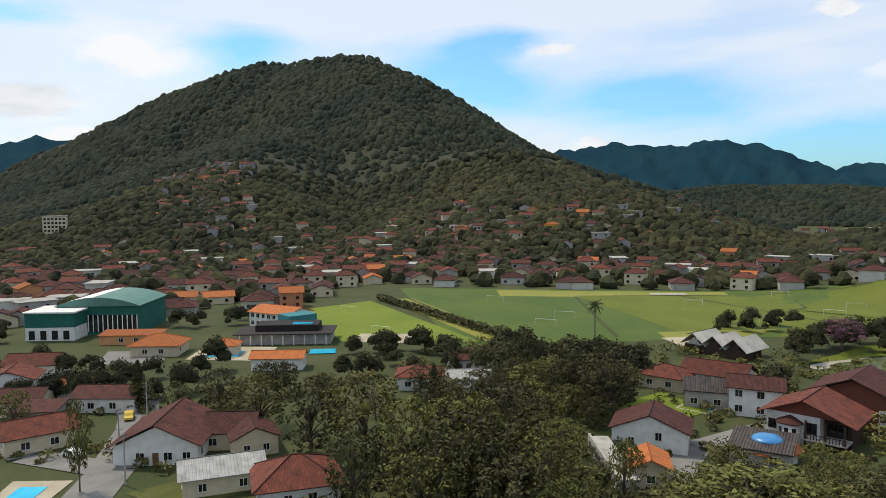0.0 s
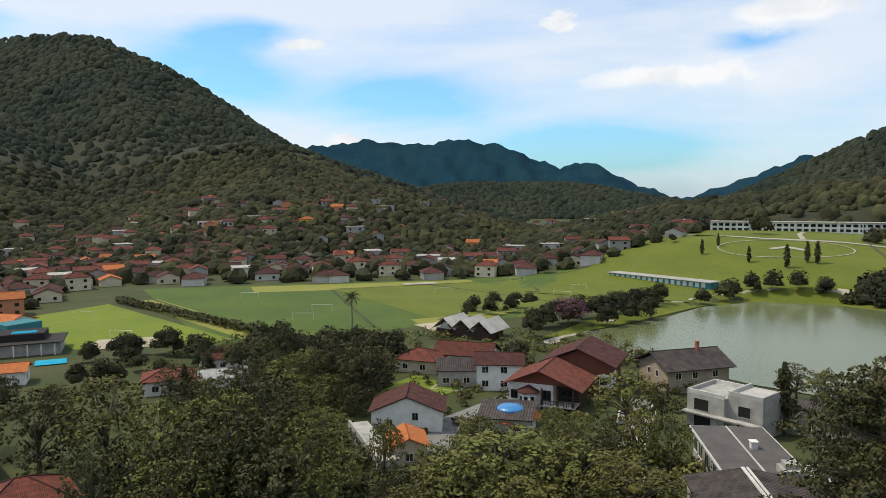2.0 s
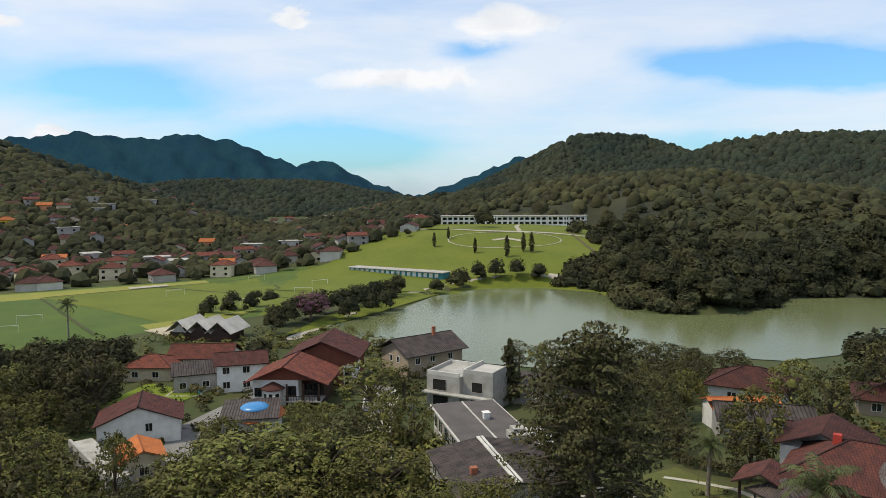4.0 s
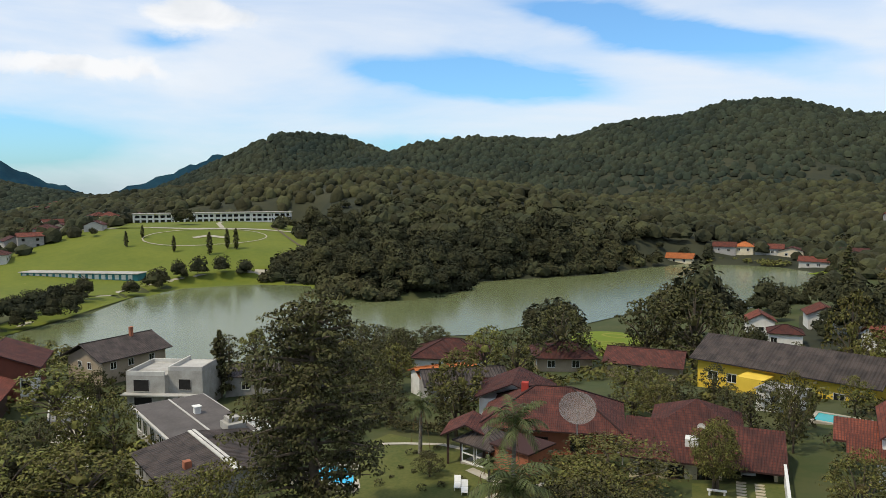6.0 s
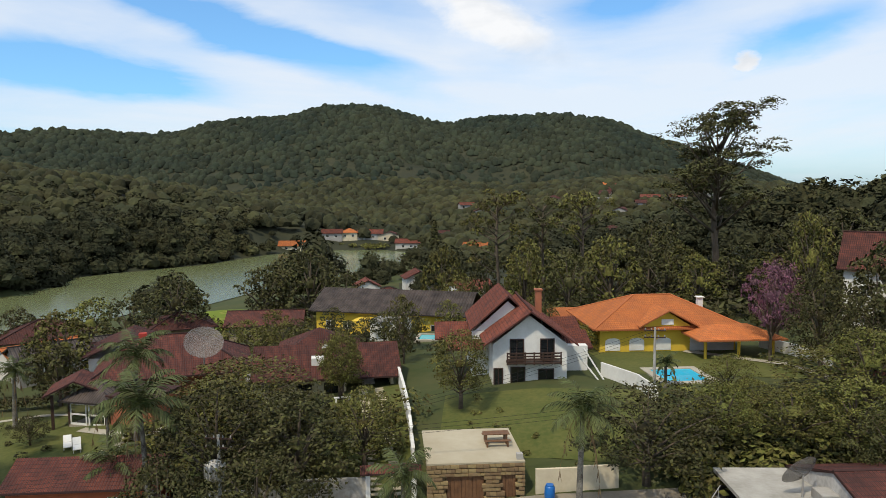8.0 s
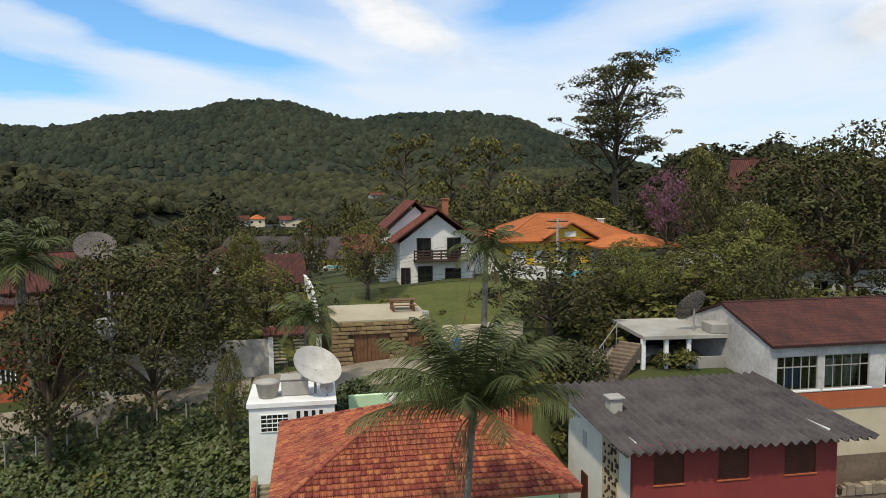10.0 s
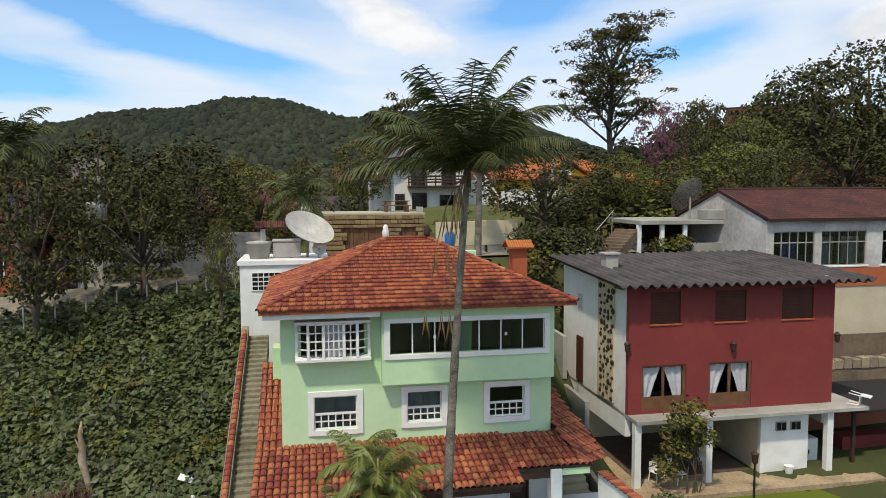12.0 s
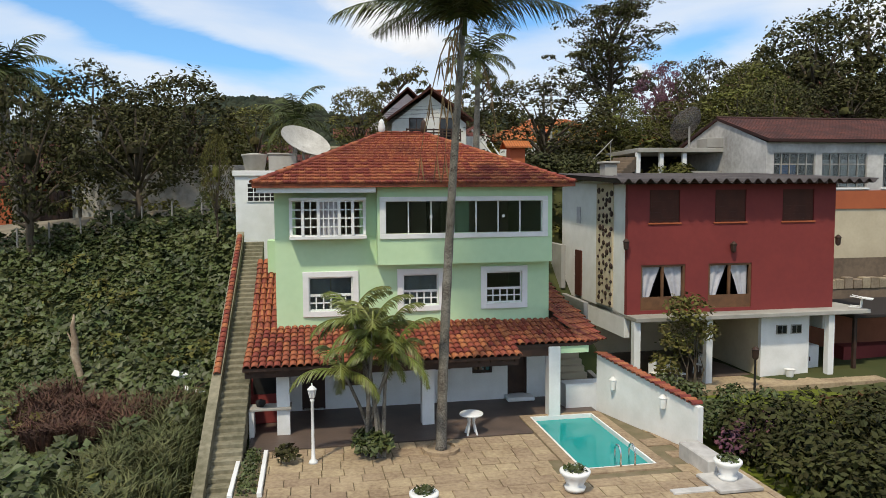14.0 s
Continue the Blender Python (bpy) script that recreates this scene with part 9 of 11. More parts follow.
def ridge_tiles(parent, lines, r=0.12, step=0.38, name="ridge_tile"):
    g, n = Geo(), 6
    for k in range(n):
        a0, a1 = math.pi * (1.06 - 1.12 * k / n), math.pi * (1.06 - 1.12 * (k + 1) / n)
        g.face([(-step * 0.55, r * math.cos(a0), r * 0.8 * math.sin(a0) + 0.02), (-step * 0.55, r * math.cos(a1), r * 0.8 * math.sin(a1) + 0.02), (step * 0.55, r * 0.85 * math.cos(a1), r * 0.7 * math.sin(a1)), (step * 0.55, r * 0.85 * math.cos(a0), r * 0.7 * math.sin(a0))])
        g.f[-1] = tuple(reversed(g.f[-1]))
    me = g.mesh(name, M["tile_clay"])
    for a, b in lines:
        a, b = Vector(a), Vector(b)
        d = b - a
        q_ = d.to_track_quat("X", "Z").to_matrix().to_4x4()
        for i in range(int(d.length / step)):
            o = new(name, me)
            o.parent = parent
            m = q_.copy()
            m.translation = a + d * ((i + 0.5) / int(d.length / step))
            o.matrix_local = m


def green_house():
    e = empty("green_house", OX, OY, 0, TURN, "mint green three-storey house with white windows and orange tiled roofs", "house")
    x0, x1, d = -5.25, 4.55, 8.2
    w1, w2, w3 = (-4.15, -2.63, 4.6, 5.78), (-0.86, 0.42, 4.68, 5.8), (2.18, 3.52, 4.68, 5.82)
    bay = (-4.55, -2.35, 7.25, 8.4)
    big = (-1.5, 4.12, 7.28, 8.39)
    doors = [(-4.45, -3.65, 1.12, 3.2), (-2.95, -2.1, 1.9, 2.8), (0.3, 0.85, 2.3, 3.0), (1.65, 2.4, 2.1, 3.0), (2.98, 3.72, 1.25, 3.3)]
    g = pierced(Geo(), x0, x1, 3.4, 9.0, 0.0, 0.25, [w1, w2, w3, bay, (-1.75, 4.5, 6.4, 8.8)])
    g.ob("front_wall", M["mint"], e)
    pierced(Geo(), x0, x1, 0.6, 3.4, 0.0, 0.25, doors).ob("porch_back_wall", M["trim"], e)
    pierced(Geo(), -1.78, 4.5, 6.2, 9.0, -0.5, -0.3, [big]).box(-1.78, -0.3, 6.2, -1.58, 0.0, 9.0).box(4.3, -0.3, 6.2, 4.5, 0.0, 9.0).box(-1.58, -0.3, 6.2, 4.3, 0.24, 6.4).ob("oriel_wall", M["mint"], e)
    Geo().box(x0, 0.25, 0.0, x0 + 0.25, d, 9.0).ob("side_wall", M["mint"], e)
    Geo().box(x1 - 0.25, 0.25, 0.0, x1, d, 9.0).ob("side_wall", M["mint"], e)
    Geo().box(x0, d, 0.0, x1, d + 0.25, 9.0).ob("back_wall", M["mint"], e)
    for z in (3.3, 6.15):
        Geo().box(x0 + 0.25, 0.25, z, x1 - 0.25, d, z + 0.15).ob("floor_slab", M["concrete"], e)
    Geo().box(x0 + 0.25, 0.25, 8.85, x1 - 0.25, d, 8.95).ob("ceiling_board", M["trim"], e)
    Geo().box(x0 + 0.25, 4.6, 3.5, x1 - 0.25, 4.7, 8.8).ob("inner_wall", M["cream"], e)
    sash_window(e, *w1, 0.0, 6, 2)
    sash_window(e, *w2, 0.0, 5, 2)
    sash_window(e, *w3, 0.0, 5, 2, curtain=False)
    # bay window
    b = Geo().box(-4.75, -0.5, 7.12, -2.15, 0.02, 7.24, 0.015).box(-4.75, -0.5, 8.44, -2.15, 0.02, 8.54, 0.015).ob("bay_window", M["trim"], e)
    for a in (-4.7, -4.3, -3.78, -3.08, -2.62, -2.2):
        yy = -0.16 if a in (-4.7, -2.2) else -0.46
        Geo().box(a - 0.05, yy - 0.05, 7.24, a + 0.05, yy + 0.05, 8.44, 0.01).ob("mullion", M["trim"], b)
    for (a, ya), (c_, yc), cols in (((-4.7, -0.16), (-4.3, -0.46), 1), ((-4.3, -0.46), (-3.78, -0.46), 2), ((-3.78, -0.46), (-3.08, -0.46), 4), ((-3.08, -0.46), (-2.62, -0.46), 2), ((-2.62, -0.46), (-2.2, -0.16), 1)):
        p, q_ = Vector((a, ya, 0)), Vector((c_, yc, 0))
        ln, ang = (q_ - p).length, math.degrees(math.atan2(yc - ya, c_ - a))
        s = Geo()
        for k in range(cols + 1):
            s.box(ln * k / cols - 0.02, -0.02, 7.24, ln * k / cols + 0.02, 0.02, 8.44)
        for k in range(5):
            zz = 7.26 + 1.16 * k / 4
            s.box(0.02, -0.018, zz - 0.02, ln - 0.02, 0.018, zz + 0.02)
        o = s.ob("casement", M["trim"], b)
        o.matrix_local = pose(a, ya, 0, 0, 0, ang)
        pn = Geo().box(0, -0.006, 7.24, ln, 0.006, 8.44).ob("pane", M["clear"], b)
        pn.matrix_local = o.matrix_local
    wavy_curtain(-3.78, -3.05, 7.26, 8.42, -0.3, b)
    # long sliding window of the oriel
    o = Geo().box(big[0] - 0.2, -0.56, big[2] - 0.18, big[1] + 0.2, -0.48, big[2], 0.01).box(big[0] - 0.2, -0.56, big[3], big[1] + 0.2, -0.48, big[3] + 0.16, 0.01).box(big[0] - 0.2, -0.56, big[2], big[0], -0.48, big[3], 0.01).box(big[1], -0.56, big[2], big[1] + 0.2, -0.48, big[3], 0.01).ob("sliding_window", M["trim"], e)
    n = 7
    for k in range(n + 1):
        a = big[0] + (big[1] - big[0]) * k / n
        Geo().box(a - 0.022, -0.44, big[2], a + 0.022, -0.38, big[3]).ob("mullion", M["trim"], o)
        if k < n:
            Geo().box(a + 0.02, -0.415, big[2] + 0.02, a + (big[1] - big[0]) / n - 0.02, -0.405, big[3] - 0.02).ob("pane", M["clear"], o)
    for a in (0.0, 2.6):
        Geo().lathe([(0.05, 7.8), (0.05, 7.9)], a + 0.1, -0.45, 8).ob("latch", M["trim"], o)
    Geo().box(1.0, -0.2, 6.4, 1.5, 0.0, 8.8).ob("room_divider", M["mint"], e)
    # porch doors and windows
    for i, (a, c_, z0, z1) in enumerate(doors):
        door_like = z0 < 1.4
        f = Geo().box(a, 0.04, z0, a + 0.07, 0.16, z1).box(c_ - 0.07, 0.04, z0, c_, 0.16, z1).box(a + 0.07, 0.04, z1 - 0.07, c_ - 0.07, 0.16, z1)
        if not door_like:
            f.box(a + 0.07, 0.04, z0, c_ - 0.07, 0.16, z0 + 0.07)
            for k in range(1, 3):
                xx = a + (c_ - a) * k / 3
                f.box(xx - 0.02, 0.06, z0, xx + 0.02, 0.12, z1)
        o = f.ob("door" if door_like else "porch_window", M["dark_wood"], e)
        Geo().box(a + 0.07, 0.1, z0 + 0.02, c_ - 0.07, 0.13, z1 - 0.07).ob("leaf" if door_like else "pane", M["dark_wood"] if door_like else M["pane"], o)
    Geo().box(2.85, -0.55, FLOOR + 0.02, 3.85, 0.0, FLOOR + 0.17, 0.02).ob("step", M["trim"], e)
    # main hipped roof
    ex0, ex1, ey0, ey1, ez, rz = -5.9, 5.2, -0.95, 8.75, 9.0, 11.05
    m = (ey0 + ey1) / 2
    r0, r1 = (-1.15, m, rz), (0.55, m, rz)
    deck = Geo()
    A, B, C_, D_ = (ex0, ey0, ez), (ex1, ey0, ez), (ex1, ey1, ez), (ex0, ey1, ez)
    for f in ((A, B, r1, r0), (B, C_, r1), (C_, D_, r0, r1), (D_, A, r0)):
        deck.face([(p[0], p[1], p[2] - 0.01) for p in f])
    deck.face([D_, C_, B, A])
    for p, q_ in ((A, B), (B, C_), (C_, D_), (D_, A)):
        deck.face([(p[0], p[1], ez - 0.12), (q_[0], q_[1], ez - 0.12), q_, p])
    deck.face([(p[0], p[1], ez - 0.12) for p in (A, B, C_, D_)][::-1])
    roof = deck.ob("roof", M["tile_many"], e, "orange clay tiled hipped roof")
    t = flat_tile()
    lay_tiles(roof, [A, B, r1, r0], t, 0.245, 0.285, "tile", 300, 1)
    lay_tiles(roof, [B, C_, r1], t, 0.245, 0.285, "tile", 0, 2)
    lay_tiles(roof, [C_, D_, r0, r1], t, 0.245, 0.285, "tile", 0, 3)
    lay_tiles(roof, [D_, A, r0], t, 0.245, 0.285, "tile", 0, 4)
    up = lambda p: (p[0], p[1], p[2] + 0.03)
    ridge_tiles(roof, [(up(r0), up(r1)), (up(A), up(r0)), (up(B), up(r1)), (up(C_), up(r1)), (up(D_), up(r0))])
    Geo().box(ex0 + 0.12, ey0 + 0.1, ez - 0.3, -1.85, ey0 + 0.2, ez - 0.12, 0.01).ob("fascia", M["trim"], e)
    for a, lab in ((-1.15, "white owl-shaped finial"), (0.55, "small dark finial")):
        Geo().lathe([(0.06, rz), (0.13, rz + 0.12), (0.15, rz + 0.3), (0.1, rz + 0.42), (0.11, rz + 0.5), (0.03, rz + 0.6)], a, m, 12).ob("finial", M["trim"] if a < 0 else M["dark_wood"], e, "white turned finial on the ridge" if a < 0 else "small dark finial on the ridge", smooth=True)
    # chimney
    c = Geo().box(4.3, 4.3, 8.4, 4.95, 4.9, 10.55, 0.02).ob("chimney", M["orange_band"], e)
    Geo().box(3.5, 5.75, 10.3, 3.56, 6.05, 10.6).ob("flue_opening", M["dark"], c)
    o = roof_geo(0.9, 0.8, 10.55, "gable_x", 0.28, 0.12, 0.06).ob("chimney_cap", M["roof_orange"], c)
    o.matrix_local = pose(4.62, 4.2, 0)
    # porch roof of half-round tiles
    slope = 0.19
    pz = lambda y: 3.42 + (y + 3.2) * slope
    p0, p1 = (-6.15, -3.2, pz(-3.2)), (2.5, -3.2, pz(-3.2))
    bt = barrel_tile()
    deck = Geo()

    def slab(pts, th=0.1):
        deck.face(pts)
        deck.face([(p[0], p[1], p[2] - th) for p in reversed(pts)])
        for i in range(len(pts)):
            a, b_ = pts[i], pts[(i + 1) % len(pts)]
            deck.face([(a[0], a[1], a[2] - th), (b_[0], b_[1], b_[2] - th), b_, a])

    q1 = [p0, p1, (2.5, -0.02, pz(0)), (-6.15, -0.02, pz(0))]
    q2 = [(2.5, -2.35, pz(-2.35)), (5.25, -2.35, pz(-2.35)), (4.6, -0.02, pz(0)), (2.5, -0.02, pz(0))]
    rise = 0.44
    sz = lambda y: pz(0) + y * rise
    q3 = [(-6.15, 0.0, sz(0)), (-5.27, 0.0, sz(0)), (-5.27, 4.6, sz(4.6)), (-6.15, 4.6, sz(4.6))]
    q4 = [(4.57, -0.02, pz(0)), (5.25, -2.35, pz(-2.35)), (6.1, -1.2, pz(-2.35) - 0.1), (5.5, 4.0, 5.2), (4.57, 4.0, 5.6)]
    for q_ in (q1, q2, q3, q4):
        slab(q_)
    pr = deck.ob("porch_roof", M["dark_wood"], e, "sloping porch roof of half-round clay tiles")
    lay_tiles(pr, q1, bt, 0.23, 0.38, "barrel_tile", 270, 5)
    lay_tiles(pr, q2, bt, 0.23, 0.38, "barrel_tile", 30, 6)
    lay_tiles(pr, q3, bt, 0.23, 0.38, "barrel_tile", 0, 7)
    lay_tiles(pr, [(5.0, -2.4, pz(-2.35)), (6.05, -1.6, pz(-2.35) - 0.1), (5.45, 4.0, 5.2), (4.57, 4.0, 5.5), (4.57, -0.6, pz(-0.6))], bt, 0.23, 0.38, "barrel_tile", 0, 8)
    Geo().box(-6.1, -3.05, pz(-3.05) - 0.36, 2.5, -2.9, pz(-3.05) - 0.12).ob("porch_beam", M["dark_wood"], e)
    Geo().box(2.5, -2.3, pz(-2.3) - 0.42, 4.2, -2.1, pz(-2.3) - 0.1).ob("porch_beam", M["dark_wood"], e)
    Geo().box(4.2, -2.3, pz(-2.3) - 0.36, 5.2, -2.12, pz(-2.3) - 0.1).ob("porch_beam", M["mint"], e)
    for k in range(22):
        a = -6.0 + k * 0.4
        Geo().box(a - 0.04, -3.12, pz(-3.1) - 0.21, a + 0.04, -0.05, pz(-3.1) - 0.12).ob("rafter", M["dark_wood"], e).matrix_local = Matrix.Translation((0, -3.1, pz(-3.1) - 0.12)) @ Matrix.Rotation(math.atan(slope), 4, "X") @ Matrix.Translation((0, 3.1, -(pz(-3.1) - 0.12)))
    for a, b_ in ((-5.0, -2.3), (-0.37, -2.2), (3.96, -2.2)):
        Geo().box(a - 0.2, b_ - 0.2, FLOOR - 0.3, a + 0.2, b_ + 0.2, pz(b_) - 0.12, 0.02).ob("porch_post", M["trim"], e)
    Geo().box(x0 - 0.45, 3.4, 5.6, x0, 4.2, 6.9, 0.02).ob("side_box", M["mint"], e)


green_house()


# porch floor, terrace and pool
def terrace():
    g = Geo().box(-6.0, -3.85, FLOOR - 0.6, 2.76, 0.0, FLOOR).box(2.76, -2.15, FLOOR - 0.6, 5.6, 0.0, FLOOR)
    f = g.ob("porch_floor", M["porch_floor"])
    f.matrix_world = pose(OX, OY, 0, 0, 0, TURN)
    tagged(f, "dark slate floor of the porch", "floor", kind="structure")
    bed = Geo()
    for b in ((-6.0, -11.5, 3.05, -3.85), (3.05, -11.5, 5.35, -7.12), (5.35, -11.5, 7.4, -2.0)):
        bed.box(b[0], b[1], FLOOR - 0.9, b[2], b[3], FLOOR - 0.035)
    base = bed.ob("terrace", M["joint"])
    base.matrix_world = pose(OX, OY, 0, 0, 0, TURN)
    tagged(base, "worn sandstone terrace with mossy joints", "terrace", kind="structure")
    me = [Geo().box(-0.5, -0.5, -0.05, 0.5, 0.5, 0.0, c).mesh("slab", M["patio"]) for c in (0.012, 0.02)]
    rg = random.Random(7)
    k = 0
    y = -11.4
    while y < -3.9:
        h = rg.choice((0.5, 0.55, 0.6))
        h = min(h, -3.88 - y)
        if h < 0.12:
            break
        x = -5.95 + rg.uniform(0, 0.2)
        while x < 7.3:
            w = min(rg.choice((0.5, 0.55, 0.6, 0.9)), 7.35 - x)
            cx_, cy_ = x + w / 2, y + h / 2
            pool_ = 2.8 - w / 2 < cx_ < 5.6 + w / 2 and cy_ > -7.4 - h / 2
            narrow = cy_ > -3.9
            if not pool_ and w > 0.1:
                o = new("slab", rg.choice(me))
                o.parent = base
                o.matrix_local = pose(cx_, cy_, FLOOR - 0.03 + 0.03 + rg.uniform(-0.008, 0.008), rg.uniform(-0.4, 0.4), rg.uniform(-0.4, 0.4), rg.uniform(-0.6, 0.6)) @ Matrix.Diagonal((w - 0.018, h - 0.018, 1, 1))
                k += 1
            x += w
        y += h


terrace()


def main_pool():
    e = empty("swimming_pool", *lot(4.2, -7.1), FLOOR, TURN, "turquoise swimming pool with a pale tiled rim", "pool")
    w, d, rim = 2.2, 4.75, 0.32
    g = Geo()
    g.box(-w / 2 - rim, -rim, -0.08, w / 2 + rim, 0, 0.03, 0.015).box(-w / 2 - rim, d, -0.08, w / 2 + rim, d + rim * 0.6, 0.03, 0.015).box(-w / 2 - rim, 0, -0.08, -w / 2, d, 0.03, 0.015).box(w / 2, 0, -0.08, w / 2 + rim, d, 0.03, 0.015)
    g.ob("rim", M["patio"], e)
    b = Geo().box(-w / 2, 0, -1.4, w / 2, 0.06, 0.02).box(-w / 2, d - 0.06, -1.4, w / 2, d, 0.02).box(-w / 2, 0.06, -1.4, -w / 2 + 0.06, d - 0.06, 0.02).box(w / 2 - 0.06, 0.06, -1.4, w / 2, d - 0.06, 0.02)
    b.ob("basin", M["trim"], e)
    Geo().face([(-w / 2 + 0.06, 0.06, -0.12), (w / 2 - 0.06, 0.06, -0.12), (w / 2 - 0.06, d - 0.06, -0.12), (-w / 2 + 0.06, d - 0.06, -0.12)]).ob("water", M["pool_water"], e)
    for a in (0.0, 0.42):
        Geo().tube([(a, 0.35, -0.5), (a, 0.35, 0.35)] + [(a, 0.15 + 0.2 * math.cos(w_), 0.35 + 0.22 * math.sin(w_)) for w_ in np.linspace(0.2, math.pi - 0.2, 7)] + [(a, -0.05, 0.35), (a, -0.05, 0.0)], [0.025] * 11, 8).ob("ladder_rail", M["steel"], e, smooth=True)


main_pool()


def pool_wall():
    (ax, ay), (bx, by) = (5.75, -1.9), (6.95, -6.5)
    e = empty("pool_wall", *lot(ax, ay), FLOOR, TURN + math.degrees(math.atan2(by - ay, bx - ax)), "white garden wall with a clay tile coping beside the pool", "wall")
    L = math.hypot(bx - ax, by - ay)
    n = 12
    g = Geo()
    prof = lambda u: 1.95 - 0.62 * u / L
    for k in range(n):
        u0, u1 = L * k / n, L * (k + 1) / n
        g.face([(u0, -0.1, -0.6), (u1, -0.1, -0.6), (u1, -0.1, prof(u1)), (u0, -0.1, prof(u0))])
        g.face([(u1, 0.1, -0.6), (u0, 0.1, -0.6), (u0, 0.1, prof(u0)), (u1, 0.1, prof(u1))])
        g.face([(u0, -0.1, prof(u0)), (u1, -0.1, prof(u1)), (u1, 0.1, prof(u1)), (u0, 0.1, prof(u0))])
    g.face([(L, -0.1, -0.6), (L, 0.1, -0.6), (L, 0.1, prof(L)), (L, -0.1, prof(L))])
    g.face([(0, 0.1, -0.6), (0, -0.1, -0.6), (0, -0.1, prof(0)), (0, 0.1, prof(0))])
    g.ob("wall", M["trim"], e)
    me = barrel_tile().mesh("coping_tile", M["tile_clay"])
    for k in range(int(L / 0.22)):
        u = 0.12 + k * 0.22
        o = new("coping_tile", me)
        o.parent = e
        o.matrix_local = pose(u, 0.0, prof(u) + 0.02, 0, 8, 0) @ pose(0, 0, 0, 0, 0, 0)
    for u in (1.0, 3.4):
        b = Geo().lathe([(0.03, -0.22), (0.09, -0.18), (0.11, 0.1), (0.13, 0.14), (0.04, 0.24)], n=10).ob("wall_lamp", M["trim"], e, "white wall lantern")
        b.matrix_local = pose(u, -0.2, 1.15)
    g2 = garden = empty("side_step", *lot(5.4, -1.0), FLOOR, TURN, "stair of stone steps beside the porch", "steps")
    for k in range(8):
        Geo().box(-0.5, k * 0.28, -0.2, 0.5, k * 0.28 + 0.32, 0.55 + k * 0.19, 0.015).ob("step", M["sand"], g2)
    Geo().box(-0.75, -0.6, -0.2, 0.75, 0.0, 0.85, 0.02).ob("planter", M["trim"], g2)


pool_wall()


def left_stair():
    e = empty("garden_stair", *lot(-6.5, -8.2), 0, TURN, "long mossy concrete stair beside the house", "stairs")
    n = 52
    z0, z1, run = -0.35, 6.6, 15.8
    for k in range(n):
        y = run * k / n
        z = z0 + (z1 - z0) * (k + 1) / n
        Geo().box(-0.42, y, z - 0.9, 0.42, y + run / n + 0.05, z, 0.02).ob("step", M["moss_step"], e)
    g = Geo()
    for a, b in ((-0.72, -0.42),):
        for k in range(12):
            ya, yb = run * k / 12, run * (k + 1) / 12
            za, zb = z0 + 0.45 + (z1 - z0) * k / 12, z0 + 0.45 + (z1 - z0) * (k + 1) / 12
            g.face([(a, ya, za), (b, ya, za), (b, yb, zb), (a, yb, zb)])
            g.face([(b, ya, za - 2.2), (b, yb, zb - 2.2), (b, yb, zb), (b, ya, za)])
            g.face([(a, yb, zb - 2.2), (a, ya, za - 2.2), (a, ya, za), (a, yb, zb)])
        g.face([(a, 0, z0 - 1), (b, 0, z0 - 1), (b, 0, z0 + 0.45), (a, 0, z0 + 0.45)])
    g.ob("parapet", M["moss_step"], e)
    me = barrel_tile().mesh("coping_tile", M["tile_clay"])
    for k in range(34):
        f = 0.42 + 0.56 * k / 34
        o = new("coping_tile", me)
        o.parent = e
        o.matrix_local = pose(-0.57, run * f, z0 + 0.47 + (z1 - z0) * f, 24, 0, 0)


M["moss_step"] = mat("mossy_concrete", (0.30, 0.27, 0.19), (0.13, 0.12, 0.075), scale=0.7, rough=0.95, bump=0.4, fine=0.7)
left_stair()


def tower():
    e = empty("stair_tower", *lot(-5.5, 9.6), 0, TURN, "white stair tower with a grille window and roof tanks", "tower")
    Geo().box(-1.95, 0, 3.0, 2.1, 3.6, 9.55).ob("wall", M["trim"], e)
    Geo().box(-2.05, -0.1, 9.55, 2.2, 3.7, 9.8, 0.02).ob("parapet", M["trim"], e)
    g = Geo().box(-1.45, -0.05, 8.35, -1.38, 0.02, 9.25).box(-0.12, -0.05, 8.35, -0.05, 0.02, 9.25)
    for k in range(5):
        g.box(-1.38, -0.05, 8.35 + k * 0.21, -0.12, 0.01, 8.39 + k * 0.21)
    for k in range(1, 5):
        g.box(-1.38 + k * 0.25, -0.048, 8.35, -1.35 + k * 0.25, 0.008, 9.25)
    w_ = g.ob("grille_window", M["trim"], e)
    Geo().box(-1.42, -0.012, 8.35, -0.08, 0.004, 9.22).ob("pane", M["dark"], w_)
    # flat near-black plates stand for the shade in the slots
    for k in range(4):
        Geo().box(0.28 + k * 0.36, -0.02, 8.75, 0.46 + k * 0.36, 0.004, 9.3).ob("slot", M["dark"], e)
    t = empty("water_tank", *lot(-6.6, 10.6), 9.8, TURN, "grey fibre cement water tank on the tower", "water tank")
    Geo().lathe([(0.45, 0), (0.58, 0.7), (0.62, 0.72), (0.62, 0.8), (0.2, 0.86)], n=18).ob("tank", M["concrete"], t, smooth=True)
    t = empty("water_tank", *lot(-5.3, 11.0), 9.8, TURN, "square dark water tank on the tower", "water tank")
    Geo().box(-0.65, -0.5, 0, 0.65, 0.5, 0.8, 0.05).box(-0.7, -0.55, 0.8, 0.7, 0.55, 0.88, 0.02).ob("tank", M["grey_wall"], t)
    dish(*lot(-4.3, 10.8), 9.7, 1.25, 38, TURN + 35, "large pale satellite dish on the tower", h=1.3)
    dish(*lot(-3.75, 10.2), 9.7, 0.34, 70, TURN + 10, "small white satellite dish on the tower", h=0.55)


tower()

